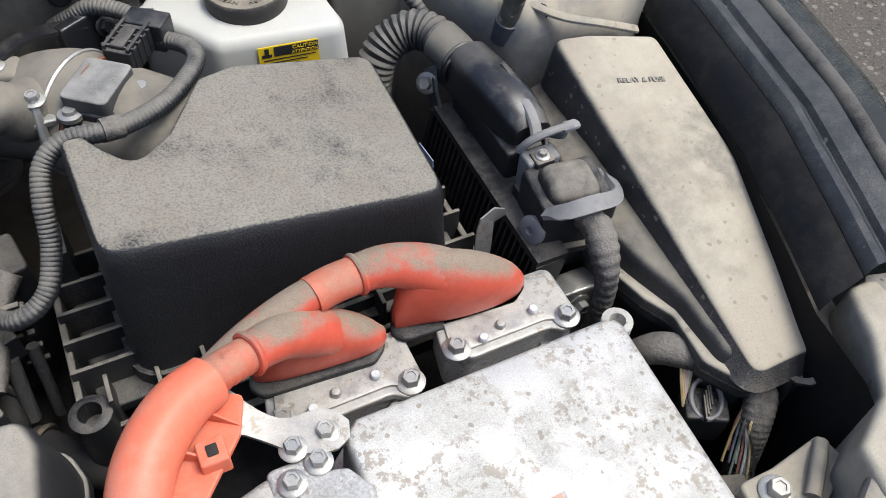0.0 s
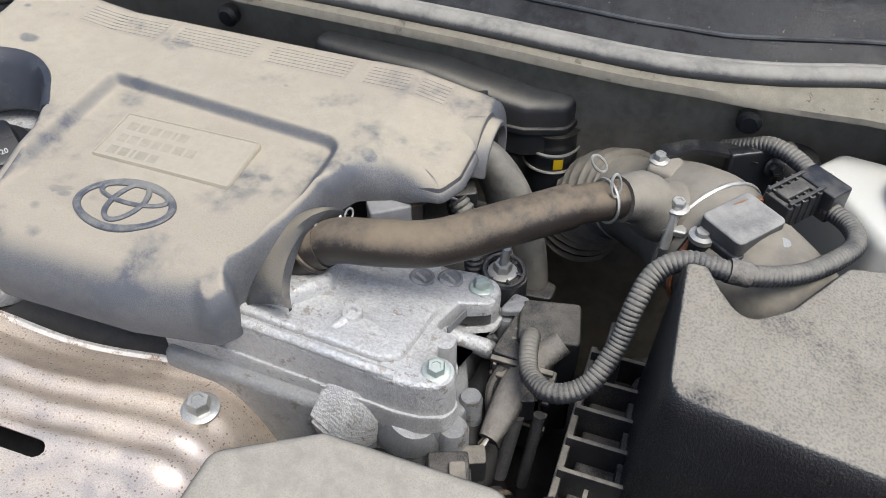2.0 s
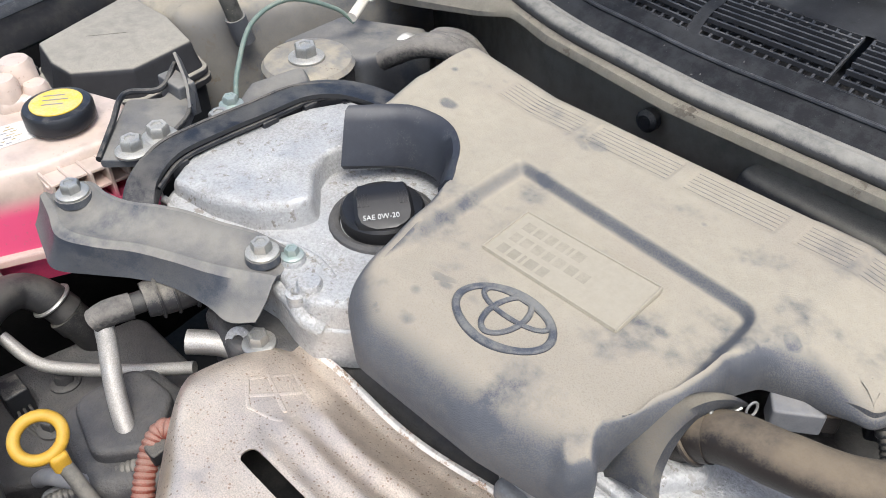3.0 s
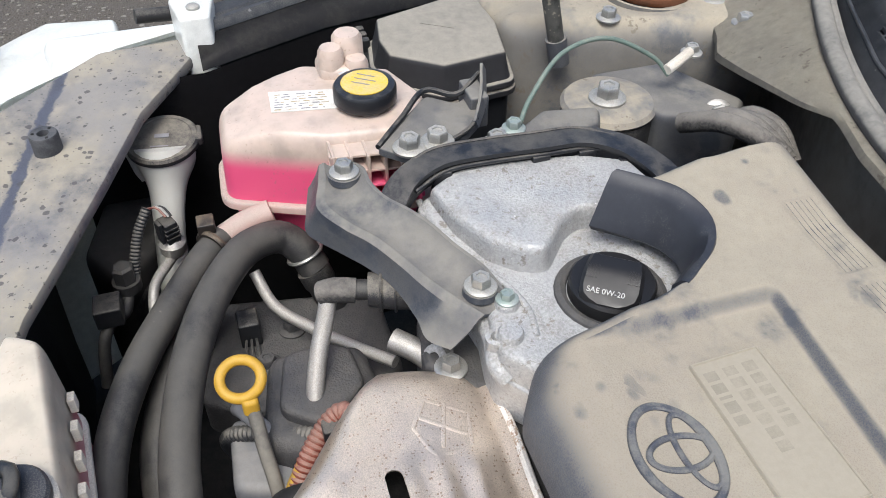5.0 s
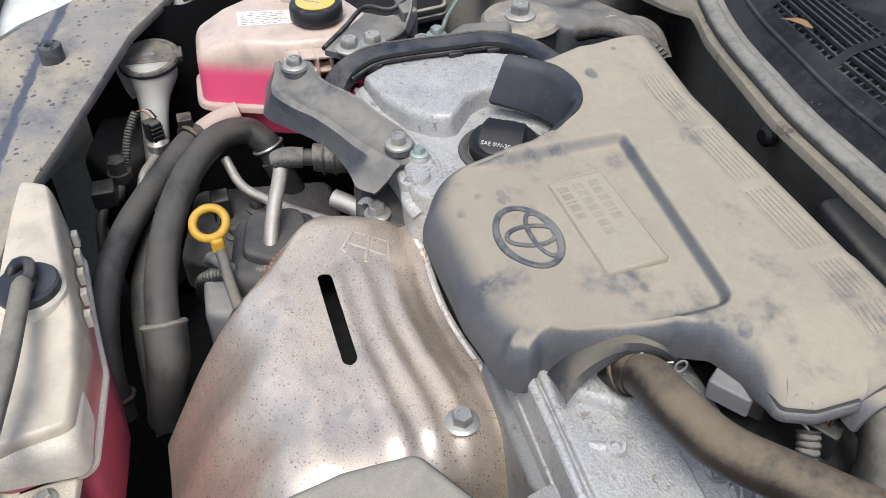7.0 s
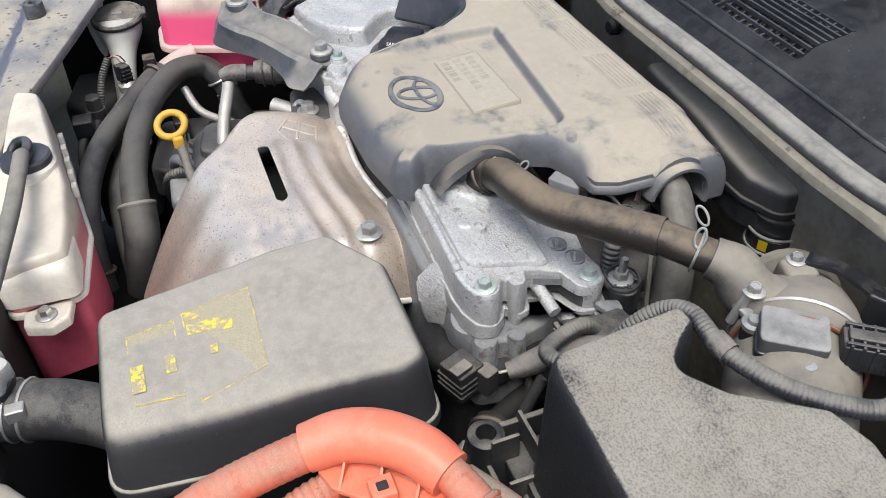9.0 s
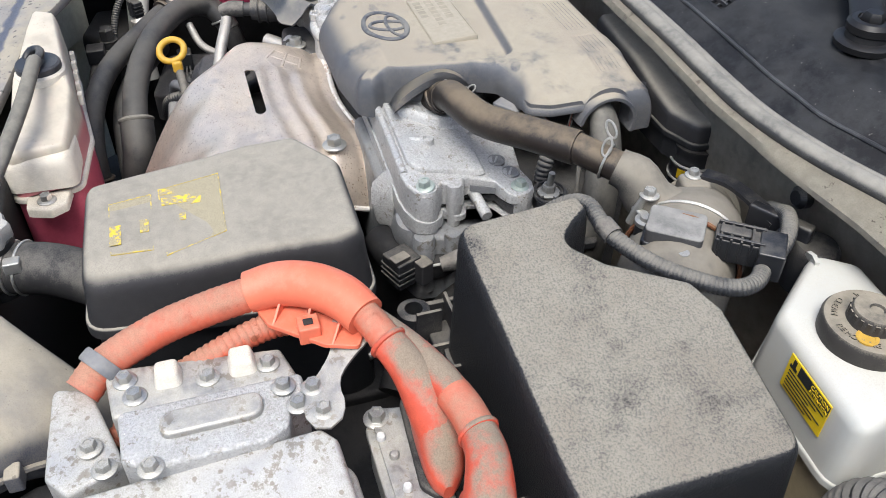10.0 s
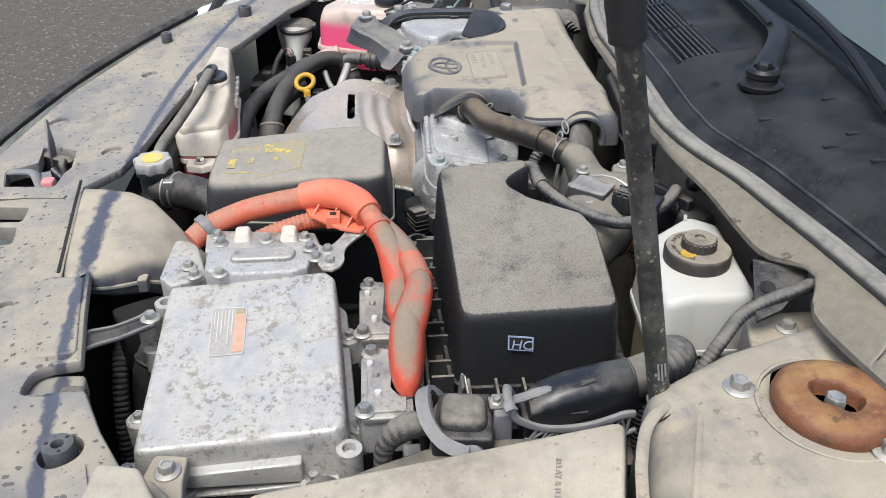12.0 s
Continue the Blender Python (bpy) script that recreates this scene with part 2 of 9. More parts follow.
M = dict(
    cover=surface("dusty cover plastic", (0.078, 0.083, 0.094), 0.5, dust=0.92, dust_col=(0.312, 0.268, 0.200), dust2=(0.28, 0.247, 0.193), tint_scale=9.0, smudge=0.92, scale=13, side=0.12, up=0.795, upw=0.2, bump=0.5, grit=0.34, sharp=2.1, patch=(0.53, 0.72), prints=0.7),
    airlid=surface("grained lid plastic", (0.014, 0.015, 0.017), 0.42, dust=0.80, dust_col=(0.30, 0.268, 0.213), dust2=(0.262, 0.237, 0.192), tint_scale=12.0, smudge=0.68, scale=11, grain=540.0, grit=0.7, side=-0.2, up=0.80, upw=0.2, bump=0.9, depth=0.0005, sharp=1.75, patch=(0.52, 0.72)),
    black=surface("black plastic", (0.014, 0.015, 0.017), 0.42, dust=0.42, dust_col=(0.24, 0.21, 0.17), smudge=0.6, side=0.1, up=0.5),
    blackdust=surface("dusty black plastic", (0.02, 0.02, 0.022), 0.5, dust=0.75, dust_col=(0.27, 0.235, 0.185), smudge=0.6, side=0.2, up=0.5),
    blackclean=surface("plain black plastic", (0.012, 0.013, 0.016), 0.3, dust=0.22, smudge=0.4, spec=0.5, grit=0.1),
    navy=surface("smooth dark funnel plastic", (0.028, 0.031, 0.039), 0.42, dust=0.1, bump=0.05),
    greyplastic=surface("grey plastic clip", (0.155, 0.16, 0.172), 0.5, dust=0.5, smudge=0.6, dust_col=(0.27, 0.245, 0.205)),
    relay=surface("dusty relay lid plastic", (0.03, 0.031, 0.035), 0.4, dust=1.0, dust_col=(0.375, 0.328, 0.25), dust2=(0.335, 0.297, 0.232), tint_scale=12.0, smudge=0.5, scale=9, upw=0.3, drops=0.32, drop_col=(0.21, 0.185, 0.145), drop_scale=120, up=0.62, side=0.12, grit=0.4),
    duct=surface("dusty duct plastic", (0.06, 0.065, 0.085), 0.38, dust=0.98, dust_col=(0.35, 0.30, 0.222), dust2=(0.27, 0.245, 0.2), smudge=0.3, scale=9, stripe=(-0.067, -0.008, 0.155, 0.016), drops=0.24, drop_col=(0.12, 0.105, 0.085), drop_scale=95, side=0.3, grit=0.3),
    sensor=surface("dusty sensor lid plastic", (0.05, 0.05, 0.052), 0.5, dust=0.7, dust_col=(0.33, 0.31, 0.275), smudge=0.4, side=0.1),
    boxlid=surface("brown grey lid plastic", (0.03, 0.03, 0.032), 0.45, dust=1.0, dust_col=(0.258, 0.230, 0.186), smudge=0.25, up=0.62, upw=0.28, side=0.02, grit=0.2, drops=0.1, drop_scale=110),
    panel=surface("dusty panel plastic", (0.075, 0.08, 0.10), 0.36, dust=0.80, dust_col=(0.335, 0.29, 0.215), dust2=(0.235, 0.222, 0.20), tint_scale=7.0, smudge=0.6, scale=9, stripe=(-0.067, -0.008, 0.155, 0.009), patch=(0.48, 0.7), drops=0.42, drop_col=(0.055, 0.054, 0.055), drop_scale=105, side=0.6, grit=0.4),
    rubber=surface("black rubber", (0.016, 0.016, 0.017), 0.6, dust=0.4, dust_col=(0.2, 0.18, 0.15), smudge=0.5, side=0.3),
    hose=surface("grey rubber hose", (0.028, 0.028, 0.029), 0.45, dust=0.45, dust_col=(0.13, 0.117, 0.096), smudge=0.45, side=0.3, scale=14, patch=(0.42, 0.66), drops=0.1, drop_col=(0.16, 0.145, 0.12)),
    brown=surface("brown dusty rubber hose", (0.022, 0.018, 0.016), 0.38, dust=0.80, dust_col=(0.165, 0.125, 0.082), smudge=0.75, scale=20, side=0.12, up=0.5),
    loom=surface("corrugated loom plastic", (0.026, 0.028, 0.032), 0.42, dust=0.62, dust_col=(0.24, 0.215, 0.175), smudge=0.5, side=0.15, up=0.45),
    tape=surface("taped harness cloth", (0.035, 0.034, 0.033), 0.8, dust=0.75, dust_col=(0.22, 0.195, 0.165), side=0.3, bump=0.8, grain=350, depth=0.0008),
    alloy=surface("cast aluminium alloy", (0.455, 0.457, 0.452), 0.45, metal=0.5, dust=0.72, dust_col=(0.35, 0.34, 0.315), dust2=(0.25, 0.245, 0.23), tint_scale=22.0, smudge=0.95, side=0.5, scale=30, bump=0.7, grain=420, depth=0.0007, spots=0.45, spot_col=(0.20, 0.18, 0.15), spot_scale=130, drops=0.16, drop_col=(0.62, 0.62, 0.60), drop_scale=170),
    # darker copy of alloy for castings below the plate, besides its dirt spots
    alloydull=surface("darker dirty cast alloy", (0.20, 0.207, 0.215), 0.5, metal=0.4, dust=0.6, dust_col=(0.20, 0.19, 0.168), smudge=0.8, scale=24, side=0.5, bump=0.5, grain=500, depth=0.0005, spots=0.5, spot_col=(0.1, 0.09, 0.075), spot_scale=90),
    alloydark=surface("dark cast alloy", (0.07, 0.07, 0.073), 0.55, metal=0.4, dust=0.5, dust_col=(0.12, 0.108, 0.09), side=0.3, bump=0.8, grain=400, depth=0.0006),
    inverter=surface("stained inverter alloy", (0.44, 0.437, 0.424), 0.38, metal=0.4, base2=(0.34, 0.337, 0.326), spots=0.80, spot_col=(0.21, 0.19, 0.155), spot_scale=115, spot_soft=0.05, dust=0.6, dust_col=(0.345, 0.325, 0.28), smudge=0.8, scale=22, patch=(0.4, 0.6), side=0.8, drops=0.34, drop_col=(0.2, 0.175, 0.14), drop_scale=140, bump=0.3, depth=0.0002),
    bright=surface("bright alloy plate", (0.37, 0.365, 0.345), 0.34, metal=0.6, dust=0.6, dust_col=(0.42, 0.385, 0.32), smudge=0.8, scale=25, spots=0.6, spot_col=(0.22, 0.19, 0.15), spot_scale=120, bump=0.2, depth=0.0002),
    shield=surface("heat shield steel", (0.76, 0.65, 0.54), 0.33, metal=0.8, dust=0.66, dust_col=(0.41, 0.34, 0.255), dust2=(0.35, 0.28, 0.20), tint_scale=18.0, smudge=0.75, upw=0.22, scale=13, drops=0.44, drop_col=(0.24, 0.15, 0.09), drop_scale=430, up=0.88, side=0.0, bump=0.4, depth=0.0003, dust_rough=0.38, grit=0.5, spots=0.35, spot_col=(0.58, 0.50, 0.41), spot_scale=55, spot_soft=0.08),
    shieldedge=surface("rusty shield rim", (0.70, 0.67, 0.62), 0.6, metal=0.1, dust=0.2, spots=0.8, spot_col=(0.24, 0.145, 0.08), spot_scale=190),
    zinc=surface("zinc plated steel", (0.42, 0.42, 0.40), 0.33, metal=0.8, dust=0.42, dust_col=(0.36, 0.32, 0.25), side=0.35, depth=0.0002),
    bracket=surface("dusty painted bracket steel", (0.045, 0.052, 0.066), 0.34, dust=0.85, dust_col=(0.275, 0.245, 0.195), dust2=(0.19, 0.178, 0.155), tint_scale=16.0, smudge=0.9, scale=15, side=0.3, up=0.62, upw=0.3, patch=(0.50, 0.74), sharp=1.5),
    tower=surface("dusty body paint", (0.13, 0.135, 0.14), 0.36, dust=0.92, dust_col=(0.335, 0.285, 0.208), dust2=(0.265, 0.236, 0.186), tint_scale=10.0, smudge=0.8, scale=11, patch=(0.46, 0.68), side=0.35, up=0.5, spots=0.35, spot_col=(0.15, 0.13, 0.10), spot_scale=75, drops=0.14, drop_col=(0.2, 0.17, 0.13), drop_scale=110, grit=0.35),
    firewall=surface("dark firewall", (0.10, 0.095, 0.085), 0.7, dust=0.85, dust_col=(0.35, 0.31, 0.25), side=1.0, scale=9, drops=0.15, drop_col=(0.2, 0.18, 0.15)),
    cowlmetal=surface("dusty cowl steel", (0.22, 0.205, 0.18), 0.45, dust=0.9, dust_col=(0.37, 0.325, 0.25), smudge=0.5, side=0.3, spots=0.3, spot_col=(0.12, 0.1, 0.08), spot_scale=50),
    fender=surface("dusty fender ledge", (0.014, 0.014, 0.015), 0.36, dust=0.35, dust_col=(0.075, 0.068, 0.056), smudge=0.8, scale=18, side=0.5, up=0.35),
    fendertop=surface("grey dusty fender paint", (0.065, 0.07, 0.08), 0.3, dust=0.4, dust_col=(0.22, 0.21, 0.19), smudge=0.8, coat=0.3, drops=0.2, drop_col=(0.3, 0.3, 0.3), grit=0.6),
    darkpaint=surface("dark fender skin", (0.05, 0.06, 0.058), 0.22, dust=0.15, coat=0.5),
    whitepaint=surface("white car paint", (0.72, 0.74, 0.70), 0.3, dust=0.3, coat=0.6, bump=0.0),
    cowlpanel=surface("black cowl panel plastic", (0.026, 0.027, 0.030), 0.42, dust=0.5, dust_col=(0.10, 0.10, 0.10), smudge=0.8, scale=14, side=0.5, drops=0.18, drop_col=(0.22, 0.21, 0.19), drop_scale=150, spec=0.3),
    strip=surface("weatherstrip rubber", (0.045, 0.046, 0.048), 0.45, dust=0.9, dust_col=(0.245, 0.225, 0.19), smudge=0.5, scale=20, side=0.1, up=0.45),
    rust=surface("rusty steel", (0.155, 0.06, 0.030), 0.5, base2=(0.12, 0.05, 0.024), dust=0.7, dust_col=(0.31, 0.19, 0.08), dust2=(0.25, 0.13, 0.052), tint_scale=28.0, smudge=0.9, scale=22, up=0.72, upw=0.25, side=0.05, spots=0.5, spot_col=(0.075, 0.042, 0.027), spot_scale=45, bump=0.6, grain=300, depth=0.0008),
    orange=surface("orange cable plastic", (0.49, 0.108, 0.06), 0.42, base2=(0.43, 0.09, 0.05), dust=0.8, dust_col=(0.285, 0.18, 0.122), smudge=0.6, side=0.35, vary=0.1, scale=20, spots=0.2, spot_col=(0.2, 0.06, 0.03), grit=0.1),
    orangedust=surface("dusty orange boot", (0.50, 0.082, 0.047), 0.42, dust=1.0, dust_col=(0.215, 0.165, 0.12), smudge=0.85, scale=22, up=0.57, side=0.1, grit=0.08, sharp=2.8),
    white=surface("milky white plastic", (0.42, 0.43, 0.405), 0.35, dust=0.35, dust_col=(0.5, 0.45, 0.36), smudge=0.7, vary=0.05, bump=0.08, base2=(0.415, 0.405, 0.365), scale=12),
    amber=surface("yellowed milky plastic", (0.46, 0.385, 0.25), 0.4, dust=0.2, vary=0.2, bump=0.08),
    cream=surface("cream dusty tank plastic", (0.66, 0.62, 0.54), 0.4, dust=0.8, dust_col=(0.42, 0.36, 0.28), smudge=0.8, scale=22, side=0.3),
    pinkmilk=surface("milky pink tank plastic", (0.48, 0.335, 0.295), 0.4, dust=0.8, dust_col=(0.33, 0.28, 0.235), smudge=0.6, side=0.2, vary=0.12),
    pink=surface("tank plastic full of pink coolant", (0.80, 0.085, 0.20), 0.35, dust=0.3, dust_col=(0.6, 0.25, 0.25), side=0.4, vary=0.2, bump=0.05),
    pinkdark=surface("tank plastic with dull pink coolant", (0.42, 0.075, 0.12), 0.4, dust=0.25, bump=0.05),
    yellow=surface("yellow plastic", (0.47, 0.275, 0.03), 0.5, dust=0.35, dust_col=(0.4, 0.3, 0.12)),
    yellowlabel=surface("yellow label", (0.72, 0.50, 0.02), 0.45, vary=0.1, bump=0.0),
    fadedlabel=surface("dusty yellow label", (0.60, 0.40, 0.03), 0.6, dust=1.1, dust_col=(0.275, 0.236, 0.158), smudge=0.8, scale=30, bump=0.05, sharp=3.0, patch=(0.62, 0.76)),
    labelpatch=surface("worn bright label print", (0.66, 0.47, 0.03), 0.6, dust=0.95, dust_col=(0.29, 0.245, 0.15), smudge=1.3, scale=150, bump=0.0, sharp=3.0, patch=(0.47, 0.57)),
    capyellow=surface("worn yellow cap label", (0.62, 0.43, 0.04), 0.6, dust=0.7, dust_col=(0.46, 0.39, 0.23), smudge=0.9, scale=70, vary=0.2, bump=0.0),
    whitelabel=surface("white paper label", (0.66, 0.65, 0.62), 0.6, vary=0.2, dust=0.5, smudge=0.8, scale=40, bump=0.0),
    foillabel=surface("weathered foil label", (0.37, 0.355, 0.33), 0.5, metal=0.3, vary=0.3, dust=0.5, smudge=0.8, scale=40, bump=0.05),
    redlabel=surface("faded orange label band", (0.50, 0.29, 0.20), 0.6, vary=0.3, dust=0.4, bump=0.0),
    ink=surface("black ink", (0.02, 0.02, 0.02), 0.6, vary=0.1, bump=0.0),
    greyink=surface("grey ink", (0.2, 0.2, 0.21), 0.6, vary=0.2, bump=0.0),
    whiteink=surface("pale moulded lettering", (0.5, 0.51, 0.51), 0.6, vary=0.2, dust=0.3, bump=0.0),
    plategrey=surface("worn grey print", (0.243, 0.219, 0.171), 0.7, vary=0.2, bump=0.0),
    plate=surface("dusty pale plate plastic", (0.277, 0.249, 0.194), 0.6, dust=0.0, dust_col=(0.305, 0.268, 0.203), smudge=0.12, scale=30, up=0.5, side=0.4, bump=0.15, grit=0.12, vary=0.08),
    plateprint=surface("worn tan print", (0.262, 0.236, 0.184), 0.75, vary=0.2, bump=0.0),
    paleprint=surface("faint pale print", (0.285, 0.265, 0.225), 0.7, vary=0.2, bump=0.0),
    stickerblue=surface("pale blue sticker", (0.36, 0.43, 0.58), 0.5, vary=0.2, bump=0.0),
    green=surface("greenish zinc", (0.34, 0.37, 0.355), 0.4, base2=(0.28, 0.36, 0.325), metal=0.6, dust=0.3),
    greenwire=surface("green earth wire", (0.12, 0.17, 0.145), 0.5, dust=0.3),
    chrome=surface("bright steel pipe", (0.44, 0.43, 0.41), 0.34, metal=0.85, dust=0.6, dust_col=(0.25, 0.22, 0.18), side=0.6),
    redloom=surface("red corrugated loom", (0.20, 0.042, 0.028), 0.5, dust=0.4),
    wire_red=surface("red wire", (0.23, 0.06, 0.05), 0.5, dust=0.5), wire_blue=surface("blue wire", (0.06, 0.085, 0.15), 0.5, dust=0.5),
    wire_yellow=surface("yellow wire", (0.30, 0.235, 0.09), 0.5, dust=0.5), wire_white=surface("white wire", (0.36, 0.36, 0.34), 0.5),
    asphalt=surface("asphalt", (0.066, 0.057, 0.047), 0.85, base2=(0.108, 0.096, 0.08), scale=3, drops=0.5, drop_col=(0.23, 0.212, 0.18), drop_scale=48, spots=0.6, spot_col=(0.02, 0.019, 0.018), spot_scale=90, bump=1.0, grain=110, depth=0.005),
    # near-black in place of the shade deep in the bay and its gaps
    under=surface("near-black deep bay fill", (0.013, 0.013, 0.014), 0.6, dust=0.35, dust_col=(0.07, 0.063, 0.054), side=0.3, spec=0.2),
    capdust=surface("dusty cap plastic", (0.035, 0.032, 0.029), 0.55, dust=0.85, dust_col=(0.30, 0.255, 0.188), smudge=0.6, side=0.08, up=0.5),
    intake=surface("dusty intake rubber", (0.04, 0.039, 0.037), 0.6, dust=0.9, dust_col=(0.215, 0.188, 0.148), smudge=0.4, scale=9, side=0.35, up=0.4),
    intakeport=surface("dusty grey manifold plastic", (0.035, 0.036, 0.038), 0.55, dust=0.8, dust_col=(0.19, 0.172, 0.142), smudge=0.5, scale=16, side=0.75, up=0.3),
    capblack=surface("clean black cap plastic", (0.012, 0.012, 0.013), 0.38, bump=0.1),
    emblem=surface("worn blue grey emblem plastic", (0.06, 0.066, 0.08), 0.5, dust=0.5, dust_col=(0.25, 0.23, 0.19), smudge=0.8, scale=25),
    rod=surface("dirty black rod paint", (0.028, 0.029, 0.028), 0.36, dust=0.6, dust_col=(0.16, 0.15, 0.128), side=0.75, smudge=0.9, scale=24, drops=0.4, drop_col=(0.24, 0.215, 0.17), drop_scale=150),
    wiperblack=surface("satin black wiper paint", (0.012, 0.012, 0.013), 0.42, dust=0.15, dust_col=(0.08, 0.078, 0.075), spec=0.25, bump=0.05),
    hosepale=surface("sun bleached rubber hose", (0.07, 0.068, 0.064), 0.55, dust=0.8, dust_col=(0.22, 0.198, 0.16), smudge=0.6, side=0.5),
    capmetal=surface("dusty cap steel", (0.40, 0.395, 0.375), 0.4, metal=0.4, dust=0.7, dust_col=(0.38, 0.345, 0.28), smudge=0.6, scale=40, side=0.4),
    stop=surface("bleached stop rubber", (0.035, 0.037, 0.042), 0.6, dust=0.55, dust_col=(0.16, 0.155, 0.15), smudge=0.6, side=0.5),
    pinktip=surface("faded pink plastic", (0.62, 0.24, 0.23), 0.5, dust=0.2),
    # darker copy of relay, for the shoulder of the lid
    shoulder=surface("darker dusty relay box plastic", (0.028, 0.028, 0.03), 0.42, dust=0.8, dust_col=(0.20, 0.175, 0.135), smudge=0.7, scale=12, side=0.15, up=0.7, upw=0.3),
    orangeclean=surface("bright moulded orange plastic", (0.60, 0.145, 0.082), 0.38, dust=0.35, dust_col=(0.36, 0.24, 0.17), smudge=0.8, scale=24, side=0.3, vary=0.08, grit=0.08, bump=0.06),
    leaf=surface("dry leaf", (0.40, 0.27, 0.13), 0.7),
)


def level_mix(name, low, high, z0, z1):
    """Milky plastic showing a liquid behind it up to a soft level."""
    m, t, p = nodes_of(name)
    geo = t.nodes.new("ShaderNodeNewGeometry")
    sp = t.nodes.new("ShaderNodeSeparateXYZ")
    t.links.new(geo.outputs["Position"], sp.inputs[0])
    r = t.nodes.new("ShaderNodeMapRange")
    r.interpolation_type = "SMOOTHSTEP"
    r.inputs["From Min"].default_value, r.inputs["From Max"].default_value = z0, z1
    t.links.new(sp.outputs["Z"], r.inputs["Value"])
    n1 = noise_node(t, geo.outputs["Position"], 30, 4.0, 0.6, 0.35, 0.75)
    n2 = noise_node(t, geo.outputs["Position"], 260, 3.0, 0.6, 0.60, 0.72)
    n3 = noise_node(t, geo.outputs["Position"], 14, 4.0, 0.6, 0.4, 0.7)
    up = mix_node(t, n1, high, tuple(c * k for c, k in zip(high, (0.72, 0.74, 0.74))))
    col = mix_node(t, r.outputs["Result"], low, up)
    col = mix_node(t, math_node(t, "MULTIPLY", math_node(t, "MULTIPLY", n2, n3), 0.7), col, (0.22, 0.16, 0.12))
    t.links.new(col, p.inputs["Base Color"])
    p.inputs["Roughness"].default_value = 0.38
    p.inputs["Subsurface Weight"].default_value = 0.08
    p.inputs["Subsurface Radius"].default_value = (0.01, 0.006, 0.005)
    return m


M["tank"] = level_mix("milky tank with pink coolant", (0.62, 0.075, 0.17), (0.48, 0.385, 0.325), 0.832, 0.858)
M["itank"] = level_mix("milky tank with dull pink coolant", (0.40, 0.14, 0.15), (0.45, 0.40, 0.325), 0.786, 0.806)
g, gt, gp = nodes_of("windscreen glass")
gp.inputs["Base Color"].default_value = (0.16, 0.2, 0.19, 1)
gp.inputs["Roughness"].default_value, gp.inputs["IOR"].default_value = 0.04, 1.5
gp.inputs["Coat Weight"].default_value = 1.0
M["glass"] = g


# ---- shape helpers ----
ORIGIN = {}


def thing(name, at, label, category, group="", kind=""):
    ob = new(name)
    ob.empty_display_size = 0.02
    ob.location = at
    ORIGIN[ob] = Vector(at)
    return tagged(ob, label, category, group, kind)


def finish(bm, name, mat, origin, sharp=38):
    bmesh.ops.recalc_face_normals(bm, faces=bm.faces)
    bmesh.ops.translate(bm, verts=bm.verts, vec=-origin)
    me = bpy.data.meshes.new(name)
    bm.to_mesh(me)
    bm.free()
    me.materials.append(M[mat])
    me.polygons.foreach_set("use_smooth", [True] * len(me.polygons))
    me.set_sharp_from_angle(angle=radians(sharp))
    return me


def part(name, bm, mat, parent, label="", sharp=38):
    origin = ORIGIN[parent]
    ob = new(name, finish(bm, name, mat, origin, sharp))
    ob.parent = parent
    ORIGIN[ob] = origin
    return tagged(ob, label)


def solo(name, bm, mat, label, category, kind="", group="", sharp=38):
    """A thing of one mesh, with its origin at its base."""
    xs = [v.co for v in bm.verts]
    lo = Vector([min(c[i] for c in xs) for i in range(3)])
    hi = Vector([max(c[i] for c in xs) for i in range(3)])
    at = Vector(((lo.x + hi.x) / 2, (lo.y + hi.y) / 2, lo.z))
    ob = new(name, finish(bm, name, mat, at, sharp))
    ob.location = at
    ORIGIN[ob] = at
    return tagged(ob, label, category, group, kind)


def rounded(pts, r=0.01, n=5):
    """A closed 2D outline with its corners rounded; a point may carry its own radius as third value."""
    out, k = [], len(pts)
    for i in range(k):
        p = Vector(pts[i][:2])
        rr = pts[i][2] if len(pts[i]) > 2 else r
        a, b = Vector(pts[i - 1][:2]) - p, Vector(pts[(i + 1) % k][:2]) - p
        la, lb = a.length, b.length
        a, b = a / la, b / lb
        ang = a.angle(b) if la and lb else math.pi
        if rr <= 0 or ang > 3.05:
            out.append(p)
            continue
        d = min(rr / math.tan(ang / 2), la * 0.48, lb * 0.48)
        s, e = p + a * d, p + b * d
        for j in range(n + 1):
            u = j / n
            out.append(s * (1 - u) ** 2 + p * 2 * u * (1 - u) + e * u * u)
    return out


def shrink(loop, d):
    """The loop moved inwards by d."""
    k, area = len(loop), 0
    for i in range(k):
        p, q = loop[i], loop[(i + 1) % k]
        area += p.x * q.y - q.x * p.y
    s = 1 if area > 0 else -1
    out = []
    for i in range(k):
        t1 = (loop[i] - loop[i - 1])
        t2 = (loop[(i + 1) % k] - loop[i])
        t1 = t1.normalized() if t1.length > 1e-9 else t2.normalized()
        t2 = t2.normalized() if t2.length > 1e-9 else t1
        nrm = Vector((-(t1.y + t2.y), t1.x + t2.x)) * s
        nrm = nrm.normalized() if nrm.length > 1e-9 else Vector((0, 0))
        c = max(0.5, abs(nrm.dot(Vector((-t1.y, t1.x)))))
        out.append(loop[i] + nrm * d / c)
    return out


